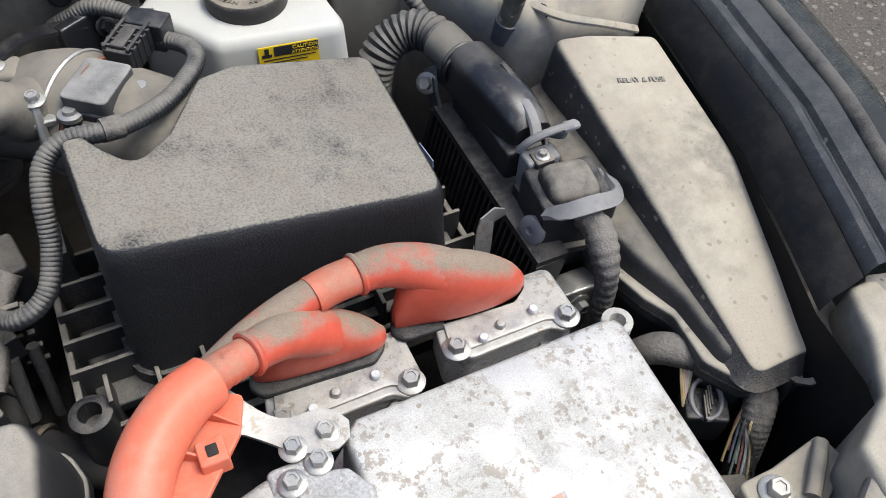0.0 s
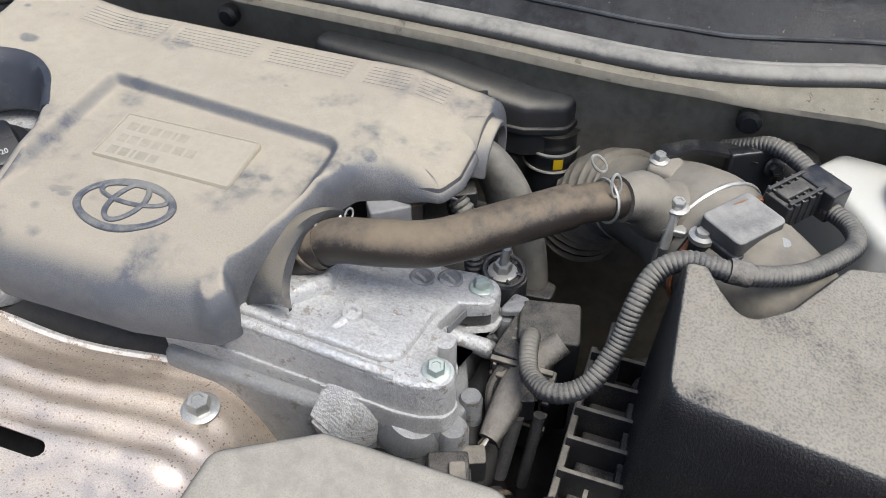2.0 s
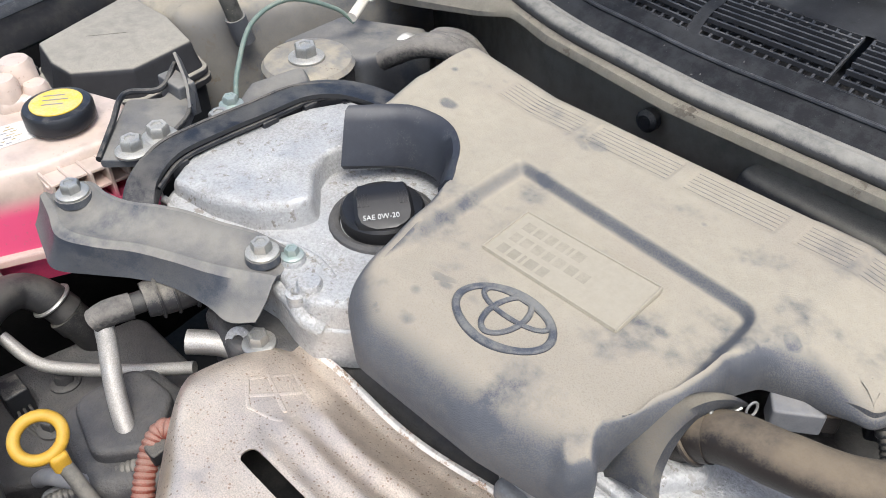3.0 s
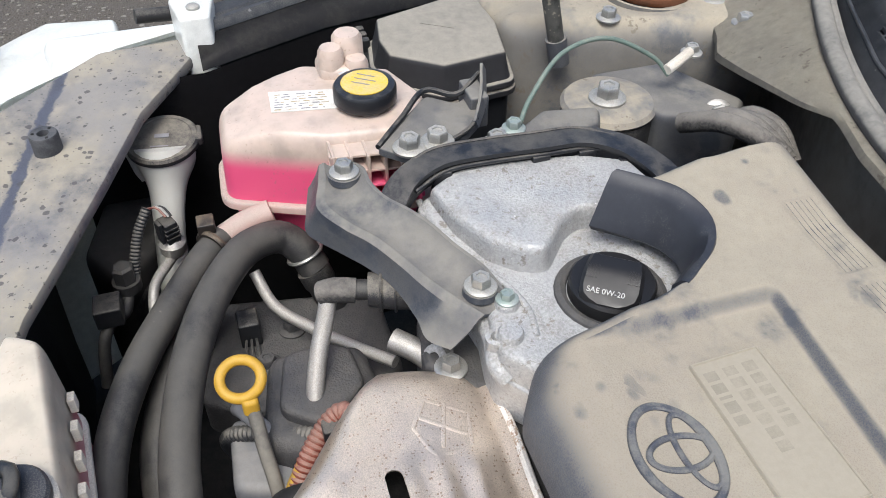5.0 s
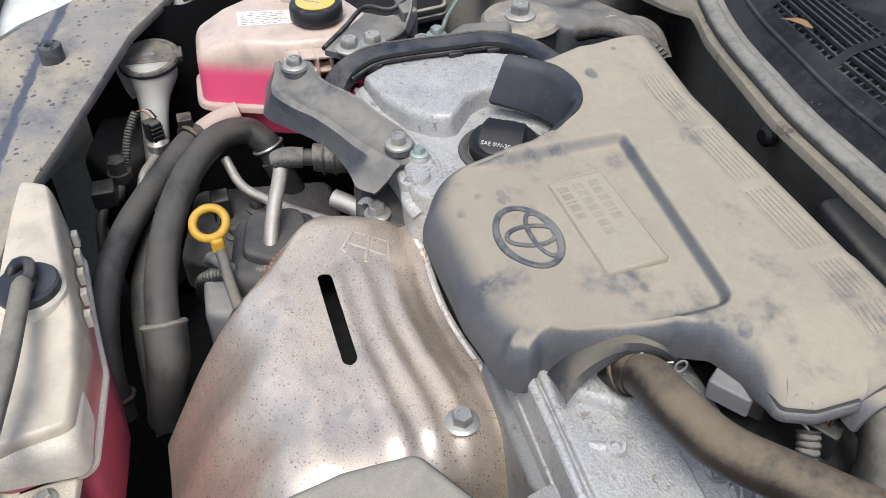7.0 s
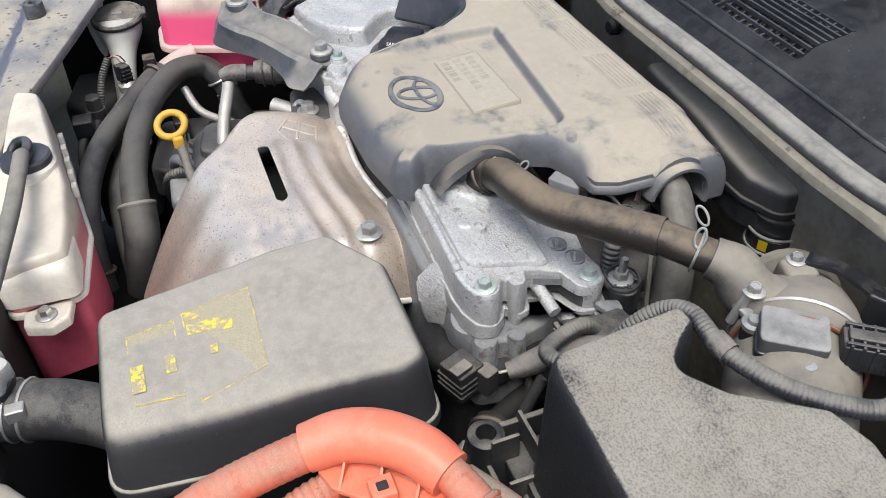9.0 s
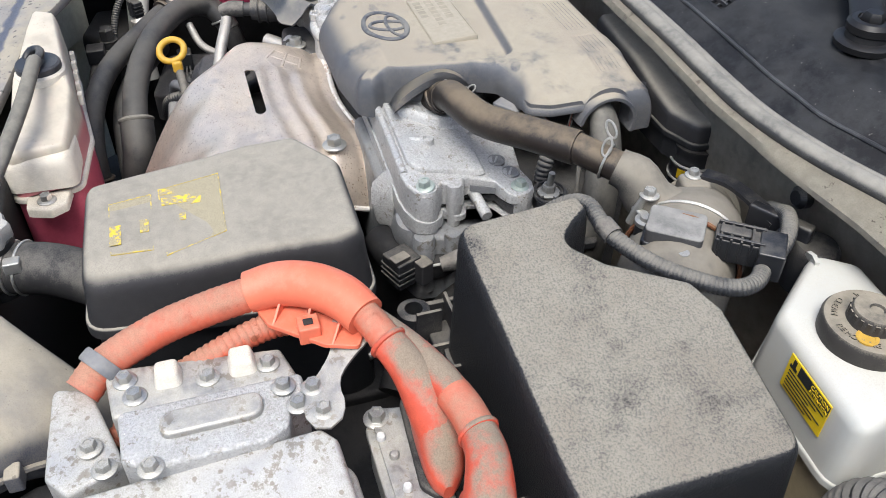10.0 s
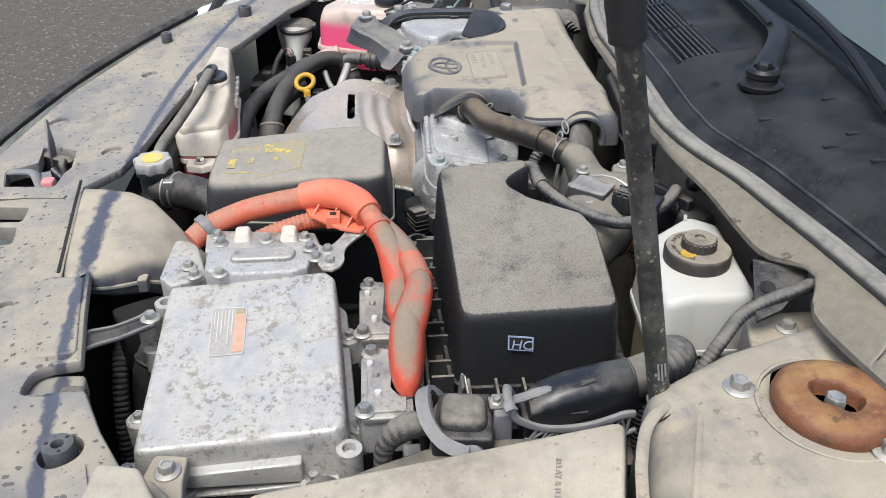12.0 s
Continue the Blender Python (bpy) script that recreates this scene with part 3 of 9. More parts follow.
def skin(bm, rings, closed=True, cap0=True, cap1=True):
    vs = [[bm.verts.new(p) for p in ring] for ring in rings]
    k = len(vs[0])
    for a, b in zip(vs, vs[1:]):
        for i in range(k if closed else k - 1):
            bm.faces.new((a[i], a[(i + 1) % k], b[(i + 1) % k], b[i]))
    caps = []
    if closed and cap0:
        caps.append(bm.faces.new(list(reversed(vs[0]))))
    if closed and cap1:
        caps.append(bm.faces.new(vs[-1]))
    if caps:
        bmesh.ops.triangulate(bm, faces=caps)
    return vs


def inside(loop, x, y):
    """Whether a point lies in a closed 2D loop."""
    hit = False
    for (ax, ay), (bx, by) in zip(loop, loop[1:] + loop[:1]):
        if (ay > y) != (by > y) and x < ax + (y - ay) * (bx - ax) / (by - ay):
            hit = not hit
    return hit


def fill_fine(bm, loop, height, spacing, holes=()):
    """Close a loop of verts with small triangles that follow height(x, y), and leave holes open; gives the verts round each hole."""
    rim = [(v.co.x, v.co.y) for v in loop]
    k = len(rim)
    xs, ys = [p[0] for p in rim], [p[1] for p in rim]
    holes = [[(p[0], p[1]) for p in h] for h in holes]
    pts, edges = list(rim), [(i, (i + 1) % k) for i in range(k)]
    starts = []
    for h in holes:
        n0 = len(pts)
        starts.append(n0)
        pts += h
        edges += [(n0 + i, n0 + (i + 1) % len(h)) for i in range(len(h))]
    A = np.array(rim)
    R, a, b = np.array(pts), A, np.roll(A, -1, axis=0)
    fixed = len(pts)
    y, row = min(ys) + spacing / 2, 0
    while y < max(ys):
        x = min(xs) + spacing * (0.25 + 0.5 * (row % 2))
        cross = ((a[:, 1] > y) != (b[:, 1] > y))
        xc = np.sort((a[:, 0] + (y - a[:, 1]) * (b[:, 0] - a[:, 0]) / (b[:, 1] - a[:, 1] + 1e-15))[cross])
        while x < max(xs):
            if np.searchsorted(xc, x) % 2 == 1 and np.min(np.hypot(R[:, 0] - x, R[:, 1] - y)) > spacing * 0.6 and not any(inside(h, x, y) for h in holes):
                pts.append((x, y))
            x += spacing
        y += spacing * 0.87
        row += 1
    vo, _, fo, ov, _, _ = delaunay_2d_cdt([Vector(p) for p in pts], edges, [], 1, 1e-7)
    made, at = [], {}
    for i, p in enumerate(vo):
        src = [q for q in ov[i] if q < k]
        made.append(loop[src[0]] if src else bm.verts.new((p.x, p.y, height(p.x, p.y))))
        for q in ov[i]:
            at[q] = made[-1]
    for f in fo:
        vs = [made[i] for i in f]
        if len(set(vs)) == 3:
            c = sum((v.co for v in vs), Vector()) / 3
            if any(inside(h, c.x, c.y) for h in holes):
                continue
            try:
                bm.faces.new(vs)
            except ValueError:
                pass
    return [[at[n0 + i] for i in range(len(h))] for n0, h in zip(starts, holes)]


def pit(bm, rim, depth, floor=True, taper=0.0):
    """Walls going down from the verts round a hole, with a floor or without."""
    c = sum((v.co for v in rim), Vector()) / len(rim)
    above = rim
    for k in (0.12, 1.0):
        ringv = [bm.verts.new(v.co + Vector((0, 0, -depth * k)) + (c - v.co) * ((taper if k == 1.0 else 0) + 0.03)) for v in rim]
        for i in range(len(rim)):
            j = (i + 1) % len(rim)
            bm.faces.new((above[i], above[j], ringv[j], ringv[i]))
        above = ringv
    if floor:
        bmesh.ops.triangulate(bm, faces=[bm.faces.new(above)])


def round_hole(x, y, r, n=20):
    return [(x + r * math.cos(2 * math.pi * i / n), y + r * math.sin(2 * math.pi * i / n)) for i in range(n)]


def dense(outline, step):
    """The outline with further points along its long edges."""
    out = []
    for p, q in zip(outline, outline[1:] + outline[:1]):
        k = max(1, int((q - p).length / step))
        out += [p + (q - p) * (i / k) for i in range(k)]
    return out


def slab(outline, z0, z1, fillet=0.004, draft=0.0, top=None, steps=4, bm=None, foot=None, ease=None, fine=0.0, relief=None, free=False):
    """An outline raised from z0 to z1 with a rounded upper rim. draft: how far the foot stands out; top(x, y): height to add to the top."""
    bm = bm or bmesh.new()
    ext = [max(p[i] for p in outline) - min(p[i] for p in outline) for i in (0, 1)]
    if not fine and min(ext) > 0.018:
        fine = max(0.007, max(ext) / 14)
    if fine:
        outline = dense(outline, fine * 1.5)
    prof = [(z0, -draft)]
    if foot:
        prof = [(z0, -draft - foot[0]), (z0 + foot[1], -draft - foot[0]), (z0 + foot[1], -draft)]
    fr = min(fillet, (z1 - z0) * 0.95)
    fh = fr
    while not free and fh > 0.0006:
        lp = shrink(outline, fh)
        if all((lp[(i + 1) % len(lp)] - lp[i]).dot(outline[(i + 1) % len(lp)] - outline[i]) >= -1e-12 for i in range(len(lp))):
            break
        fh *= 0.85
    for i in range(steps + 1):
        a = math.pi / 2 * i / steps
        prof.append((z1 - fr + fr * math.sin(a), fh * (1 - math.cos(a))))
    rings = []
    for z, d in prof:
        lp = shrink(outline, d) if abs(d) > 1e-9 else outline
        if ease:
            lp = [a + (b - a) * ease(a.x, a.y) for a, b in zip(outline, lp)]
        w = (z - z0) / (z1 - z0)
        rings.append([(p.x, p.y, z + (top(p.x, p.y) * w if top else 0)) for p in lp])
    if fine:
        vs = skin(bm, rings, cap1=False)
        fill_fine(bm, vs[-1], lambda x, y: z1 + (top(x, y) if top else 0) + (relief(x, y) if relief else 0), fine)
    else:
        skin(bm, rings)
    return bm


def box(x0, x1, y0, y1, z0, z1, r=0.005, fillet=0.004, draft=0.0, top=None, bm=None):
    return slab(rounded([(x0, y0), (x1, y0), (x1, y1), (x0, y1)], r), z0, z1, fillet, draft, top, bm=bm)


def smooth_path(pts, step=0.006):
    """A smooth line through the points, at even steps; further values of a point are blended too."""
    P = [np.array(p, float) for p in pts]
    P = [2 * P[0] - P[1]] + P + [2 * P[-1] - P[-2]]
    dense = []
    for i in range(1, len(P) - 2):
        a, b, c, d = P[i - 1:i + 3]
        k = max(4, int(np.linalg.norm((c - b)[:3]) / 0.002))
        for j in range(k):
            u = j / k
            dense.append(0.5 * (2 * b + (c - a) * u + (2 * a - 5 * b + 4 * c - d) * u * u + (3 * b - a - 3 * c + d) * u ** 3))
    dense.append(P[-2])
    dense = np.array(dense)
    s = np.concatenate([[0], np.cumsum(np.linalg.norm(np.diff(dense[:, :3], axis=0), axis=1))])
    m = max(2, int(round(s[-1] / step)) + 1)
    q = np.linspace(0, s[-1], m)
    return np.stack([np.interp(q, s, dense[:, i]) for i in range(dense.shape[1])], 1), q


def tube(pts, r=0.01, n=14, step=0.006, ribs=0.0, pitch=0.005, flat=1.0, bm=None, caps=True, hint=(0, 0, 1)):
    """A pipe through the points (x, y, z or x, y, z, radius). ribs: depth of corrugation; flat: height to width."""
    bm = bm or bmesh.new()
    if ribs:
        step = pitch / 4
    P, s = smooth_path(pts, step)
    rad = P[:, 3] if P.shape[1] > 3 else np.full(len(P), r)
    C = P[:, :3]
    T = np.gradient(C, axis=0)
    T /= np.linalg.norm(T, axis=1)[:, None] + 1e-12
    u = np.array(hint, float)
    u -= T[0] * (u @ T[0])
    if np.linalg.norm(u) < 1e-3:
        u = np.array((1.0, 0, 0)) - T[0] * T[0][0]
    rings = []
    for i in range(len(C)):
        u = u - T[i] * (u @ T[i])
        u /= np.linalg.norm(u) + 1e-12
        v = np.cross(T[i], u)
        rr = rad[i]
        if ribs:
            rr = rr - ribs * (0.5 - 0.5 * math.cos(2 * math.pi * s[i] / pitch)) ** 1.5
        rings.append([tuple(C[i] + rr * (flat * math.cos(2 * math.pi * j / n) * u + math.sin(2 * math.pi * j / n) * v)) for j in range(n)])
    skin(bm, rings, cap0=caps, cap1=caps)
    return bm


def lathe(profile, at=(0, 0, 0), axis=(0, 0, 1), n=24, bm=None):
    """A turned shape from (radius, height) pairs along an axis."""
    bm = bm or bmesh.new()
    rot = Vector((0, 0, 1)).rotation_difference(Vector(axis)).to_matrix()
    rings = [[tuple(Vector(at) + rot @ Vector((max(r, 1e-5) * math.cos(2 * math.pi * j / n), max(r, 1e-5) * math.sin(2 * math.pi * j / n), h))) for j in range(n)] for r, h in profile]
    skin(bm, rings)
    return bm


def ring(at, r, w, axis=(0, 0, 1), n=28, squash=1.0, m=8, turn=0.0, bm=None):
    """A torus; squash: height to width of the ring in its plane."""
    bm = bm or bmesh.new()
    rot = Vector((0, 0, 1)).rotation_difference(Vector(axis)).to_matrix() @ Matrix.Rotation(radians(turn), 3, "Z")
    vs = []
    for i in range(n):
        a = 2 * math.pi * i / n
        vs.append([bm.verts.new(Vector(at) + rot @ Vector(((r + w * math.cos(b)) * math.cos(a), (r * squash + w * math.cos(b)) * math.sin(a), w * math.sin(b))))
                   for b in (2 * math.pi * j / m for j in range(m))])
    for i in range(n):
        for j in range(m):
            bm.faces.new((vs[i][j], vs[(i + 1) % n][j], vs[(i + 1) % n][(j + 1) % m], vs[i][(j + 1) % m]))
    return bm


def band(center, width, h, thick=0.002, bm=None, up=(0, 0, 1)):
    """A bent strip of sheet: centre line, width across, thickness."""
    bm = bm or bmesh.new()
    P, _ = smooth_path(center, 0.008)
    T = np.gradient(P[:, :3], axis=0)
    rings = []
    for i in range(len(P)):
        t = Vector(T[i]).normalized()
        side = t.cross(Vector(up)).normalized()
        nn = side.cross(t).normalized()
        c = Vector(P[i][:3])
        w = (P[i][3] if P.shape[1] > 3 else width) / 2
        rings.append([tuple(c + side * w), tuple(c + side * w + nn * thick), tuple(c - side * w + nn * thick), tuple(c - side * w)])
    skin(bm, rings)
    return bm


BOLTS = {}


def bolt(parent, at, size=0.01, axis=(0, 0, 1), mat="zinc", name="bolt", washer=True, label=""):
    """A flanged hexagon head; size is the width of the hexagon."""
    key = (round(size, 4), mat, washer)
    if key not in BOLTS:
        bm = bmesh.new()
        if washer:
            lathe([(size * 0.92, 0), (size * 0.92, size * 0.12), (size * 0.8, size * 0.2), (size * 0.62, size * 0.24)], n=18, bm=bm)
        h = size * 0.58
        rings = [[(rr * math.cos(math.pi / 3 * i), rr * math.sin(math.pi / 3 * i), z) for i in range(6)]
                 for rr, z in ((h, size * 0.1), (h, size * 0.68), (h * 0.86, size * 0.8), (h * 0.55, size * 0.8), (h * 0.5, size * 0.72))]
        skin(bm, rings)
        BOLTS[key] = finish(bm, name, mat, Vector((0, 0, 0)))
    ob = new(name, BOLTS[key])
    ob.parent = parent
    m = Vector((0, 0, 1)).rotation_difference(Vector(axis)).to_matrix().to_4x4()
    ob.matrix_local = Matrix.Translation(Vector(at) - ORIGIN[parent]) @ m @ Matrix.Rotation(random.random() * 1.0, 4, "Z")
    ORIGIN[ob] = Vector(at)
    return tagged(ob, label)


def lettering(name, text, parent, mat, at, size, axes, depth=0.0006, label="", align="LEFT"):
    """Raised letters of the built-in font; axes: the reading direction and the upward direction of the letters."""
    cu = bpy.data.curves.new(name, "FONT")
    cu.body, cu.size, cu.extrude, cu.align_x = text, size, depth, align
    tmp = bpy.data.objects.new(name, cu)
    scene.collection.objects.link(tmp)
    me = bpy.data.meshes.new_from_object(tmp.evaluated_get(bpy.context.evaluated_depsgraph_get()))
    bpy.data.objects.remove(tmp)
    me.materials.clear()
    me.materials.append(M[mat])
    x, y = Vector(axes[0]).normalized(), Vector(axes[1])
    y = (y - x * x.dot(y)).normalized()
    z = x.cross(y)
    me.transform(Matrix((x, y, z)).transposed().to_4x4())
    ob = new(name, me)
    ob.parent = parent
    ob.location = Vector(at) - ORIGIN[parent]
    ORIGIN[ob] = Vector(at)
    return tagged(ob, label)


def bars(name, parent, mat, at, axes, rows, depth=0.0004):
    """Unreadable print: plain bars. rows: (along, up, length, height)."""
    x, y = Vector(axes[0]).normalized(), Vector(axes[1])
    y = (y - x * x.dot(y)).normalized()
    z = x.cross(y)
    bm = bmesh.new()
    for a, u, l, h in rows:
        c = [Vector(at) + x * (a + i * l) + y * (u + j * h) for i, j in ((0, 0), (1, 0), (1, 1), (0, 1))]
        skin(bm, [[tuple(p) for p in c], [tuple(p + z * depth) for p in c]])
    return part(name, bm, mat, parent)


def quad_label(corners, thick=0.0006):
    c = [Vector(p) for p in corners]
    n = (c[1] - c[0]).cross(c[3] - c[0]).normalized()
    bm = bmesh.new()
    skin(bm, [[tuple(p) for p in c], [tuple(p + n * thick) for p in c]])
    return bm

# ---- ground and car body ----
bm = bmesh.new()
bmesh.ops.create_grid(bm, x_segments=4, y_segments=4, size=300)
solo("ground", bm, "asphalt", "dark grey asphalt with pale grit", "ground", "structure")


def strip_y(x):
    return float(np.interp(x, [-0.75, -0.60, -0.50, -0.40, -0.30, -0.15, 0.08, 0.22, 0.30, 0.41, 0.565, 0.70, 0.80],
                           [0.93, 0.875, 0.815, 0.760, 0.727, 0.704, 0.699, 0.691, 0.694, 0.729, 0.759, 0.780, 0.80]))


XS = [-0.75 + 1.55 * i / 40 for i in range(41)]

# fenders: sections from the inner apron over the ledge to the outer skin
APRON = [(0.735, 0.40), (0.785, 0.62), (0.808, 0.78), (0.815, 0.852)]
INNER = [(0.8165, 0.854), (0.825, 0.869), (0.846, 0.882)]
EDGE = [(0.8465, 0.8825), (0.849, 0.889), (0.854, 0.893), (0.861, 0.893), (0.866, 0.889), (0.8685, 0.884), (0.872, 0.884), (0.876, 0.889), (0.892, 0.892), (0.900, 0.891)]
SKIN = [(0.916, 0.891), (0.935, 0.893), (0.955, 0.88), (0.97, 0.83), (0.975, 0.6), (0.975, 0.45)]
ALONG = ((0.13, -0.052, -0.004), (0.195, -0.038, -0.012), (0.25, -0.022, -0.008), (0.35, 0.004, 0.0), (0.49, 0.024, 0.004), (0.60, 0.037, 0.008), (0.75, 0.050, 0.014), (0.95, 0.060, 0.03), (1.3, 0.06, 0.06))


def fender_rings(prof, side):
    return [[(side * (x - 0.055), y, z - 0.012) for x, z in prof] for y in (0.03, 0.11)] * (prof is APRON) + [[(side * (x + dx), y, z + dz * min(1, max(0, (z - 0.6) * 4))) for x, z in prof] for y, dx, dz in ALONG[(0 if prof is APRON else 1):]]


for side, nm in ((1, "left"), (-1, "right")):
    # the dark gap below the ledge is put into the apron's colour
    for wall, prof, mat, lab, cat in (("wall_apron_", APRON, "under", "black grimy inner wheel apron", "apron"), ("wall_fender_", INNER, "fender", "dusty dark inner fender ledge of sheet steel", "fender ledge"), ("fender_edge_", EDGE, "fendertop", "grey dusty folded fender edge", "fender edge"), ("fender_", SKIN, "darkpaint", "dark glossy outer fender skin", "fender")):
        bm = bmesh.new()
        skin(bm, fender_rings(prof, side), closed=False)
        bmesh.ops.solidify(bm, geom=bm.faces[:], thickness=-0.003 * side)
        solo(wall + nm, bm, mat, lab, cat, "structure")
    bm = tube([(side * (0.908 + dx), y, 0.888 + dz) for y, dx, dz in ALONG], 0.009, 10)
    solo("fender_seal", bm, "rubber", "black rubber seal along the fender edge", "seal", "structure")

# dark tray under the engine bay and wall in front, added to hide the ground
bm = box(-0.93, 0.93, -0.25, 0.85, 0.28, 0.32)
solo("floor_undertray", bm, "under", "near-black tray added beneath the engine bay", "undertray", "structure")
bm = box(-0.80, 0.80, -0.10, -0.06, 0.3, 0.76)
solo("wall_radiator", bm, "under", "near-black wall added at the radiator", "radiator wall", "structure")

# firewall following the cowl
bm = bmesh.new()
skin(bm, [[(x, strip_y(x) + 0.022, z) for z in (0.30, 0.6, 0.75, 0.86, 0.93)] for x in XS], closed=False)
bmesh.ops.solidify(bm, geom=bm.faces[:], thickness=0.006)
solo("wall_firewall", bm, "firewall", "dark dusty firewall with sound damping", "firewall", "structure")

# steel lip in front of the weatherstrip, wide towards both fenders
bm = bmesh.new()
rows = []
for x in [-0.75 + 1.55 * i / 100 for i in range(101)]:
    w = 0.001 + 0.035 * max(0, (x - 0.30) / 0.3) ** 0.8 if x > 0.30 else 0.001 + 0.07 * max(0, (-0.36 - x) / 0.15)
    w = min(w, 0.095 if x < 0 else 0.040) * (1 - 0.78 * math.exp(-((x - 0.592) / 0.034) ** 2))
    y = strip_y(x)
    rows.append([(x, y + 0.014, 0.945), (x, y - 0.005, 0.947), (x, y - 0.012 - w * 0.35, 0.945 - w * 0.2), (x, y - 0.013 - w, 0.942 - w * 0.5), (x, y - 0.014 - w, 0.938 - w * 0.55)])
skin(bm, rows, closed=False)
bmesh.ops.solidify(bm, geom=bm.faces[:], thickness=0.002)
solo("cowl_lip", bm, "cowlmetal", "dusty beige sheet steel cowl edge", "cowl edge", "structure")
bm = tube([(x, strip_y(x) + 0.004, 0.951) for x in XS[::2]], 0.0100, 12, flat=0.85)
tube([(x, strip_y(x) + 0.017, 0.949) for x in XS[::2]], 0.0065, 8, bm=bm)
solo("weatherstrip", bm, "strip", "grey dusty rubber weatherstrip along the cowl", "weatherstrip", "structure")


# black cowl panel with grille openings
def cowl_pt(x, v):
    y0, y1 = strip_y(x) + 0.024, 0.965 - 0.10 * (x / 0.8) ** 2 * (1 if x > 0 else 0.8)
    y = y0 + (max(y1, y0 + 0.06) - y0) * v
    z = 0.946 + 0.03 * min(1, v * 4) + 0.03 * v
    return (x, y, z)


GR = [(-0.44, -0.315), (-0.305, -0.185), (-0.175, -0.055), (-0.045, 0.085)]
bm = bmesh.new()
NX, NV = 124, 30
grid = [[bm.verts.new(cowl_pt(-0.75 + 1.55 * i / NX, j / NV)) for j in range(NV + 1)] for i in range(NX + 1)]
for i in range(NX):
    for j in range(NV):
        x = -0.75 + 1.55 * (i + 0.5) / NX
        if any(a < x < b for a, b in GR) and 5 <= j < 13:
            continue
        bm.faces.new((grid[i][j], grid[i + 1][j], grid[i + 1][j + 1], grid[i][j + 1]))
bmesh.ops.solidify(bm, geom=bm.faces[:], thickness=-0.003)
cowl = solo("cowl_panel", bm, "cowlpanel", "matt black plastic cowl panel below the windscreen", "cowl panel", "structure")
bm = bmesh.new()
skin(bm, [[(x, cowl_pt(x, v)[1], 0.93 + 0.02 * v) for v in (0.05, 0.5, 0.95)] for x in XS], closed=False)
solo("cowl_tray", bm, "under", "black tray beneath the cowl grille", "cowl tray", "structure")
bm = tube([tuple(Vector(cowl_pt(x, 0.10)) + Vector((0, 0, 0.0008))) for x in XS[1:-1]], 0.0022, 8)
part("edge_bead", bm, "cowlpanel", cowl)
for x, v in ((0.33, 0.30), (0.42, 0.42), (0.40, 0.62), (0.30, 0.72), (0.47, 0.58)):
    c = Vector(cowl_pt(x, v))
    part("clip_slot", box(c.x - 0.003, c.x + 0.003, c.y - 0.009, c.y + 0.009, c.z - 0.001, c.z + 0.002, 0.0015, 0.001), "capblack", cowl, "small black clip")
for a, b in GR:
    bm = bmesh.new()
    k = 11
    for i in range(k + 1):
        x = a + (b - a) * i / k
        p, q = cowl_pt(x, 5 / NV), cowl_pt(x, 13 / NV)
        skin(bm, [[(x + s * 0.0012, c[1], c[2] + dz - 0.001) for s, dz in ((-1, -0.004), (1, -0.004), (1, 0), (-1, 0))] for c in (p, q)])
    for j in range(9):
        v = (5 + j) / NV
        p, q = cowl_pt(a, v), cowl_pt(b, v)
        skin(bm, [[(c[0], c[1] + s * 0.0014, c[2] + dz - 0.0005) for s, dz in ((-1, -0.004), (1, -0.004), (1, 0), (-1, 0))] for c in (p, q)])
    part("grille", bm, "cowlpanel", cowl)

# windscreen and what lies behind it
bm = bmesh.new()
skin(bm, [[(x, cowl_pt(x, 1)[1] + 0.034 + s * 0.55, 1.018 + s * 0.36) for s in (0, 0.5, 1, 2)] for x in XS[::2]], closed=False)
bmesh.ops.solidify(bm, geom=bm.faces[:], thickness=0.005)
solo("window_1", bm, "glass", "dark tinted windscreen glass with reflections", "windscreen", "structure")
bm = bmesh.new()
skin(bm, [[(x, cowl_pt(x, 1)[1] - 0.015 + s * 0.05, 0.995 + s * 0.021) for s in (0, 0.5, 1)] for x in XS[::2]], closed=False)
bmesh.ops.solidify(bm, geom=bm.faces[:], thickness=0.004)
solo("windscreen_frit", bm, "capblack", "glossy black band along the foot of the windscreen", "glass band", "structure")
bm = tube([(x, cowl_pt(x, 1)[1] - 0.012, 1.004) for x in XS[::2]], 0.006, 8)
solo("windscreen_seal", bm, "capblack", "black rubber seal at the foot of the windscreen", "seal", "structure")
bm = box(-0.75, 0.8, 1.0, 1.9, 0.7, 0.99)
solo("wall_cabin", bm, "under", "black dashboard behind the windscreen", "dashboard", "structure")

# strut towers
def tower(side):
    o = rounded([(side * x, y) for x, y in ((0.700, 0.545), (0.80, 0.515), (0.87, 0.56), (0.87, 0.88), (0.62, 0.88), (0.60, 0.80), (0.655, 0.63))], 0.03)

    def crown(x, y):
        ahead = max(0.0, -0.353 * (abs(x) - 0.75) - 0.935 * (y - 0.577)) * min(1.0, max(0.0, (abs(x) - 0.715) / 0.04))
        return 0.03 * (y - 0.6) - 0.75 * ahead

    def dish(x, y):
        return -0.006 * max(0.0, 1 - (math.hypot(abs(x) - 0.735, y - 0.725) / 0.085) ** 4)

    bm = slab(o, 0.50, 0.898, 0.035, 0.012, crown, steps=7, fine=0.008, relief=dish)
    return solo("wall_tower_" + ("left" if side > 0 else "right"), bm, "tower", "dusty beige steel suspension strut tower", "strut tower", "structure")


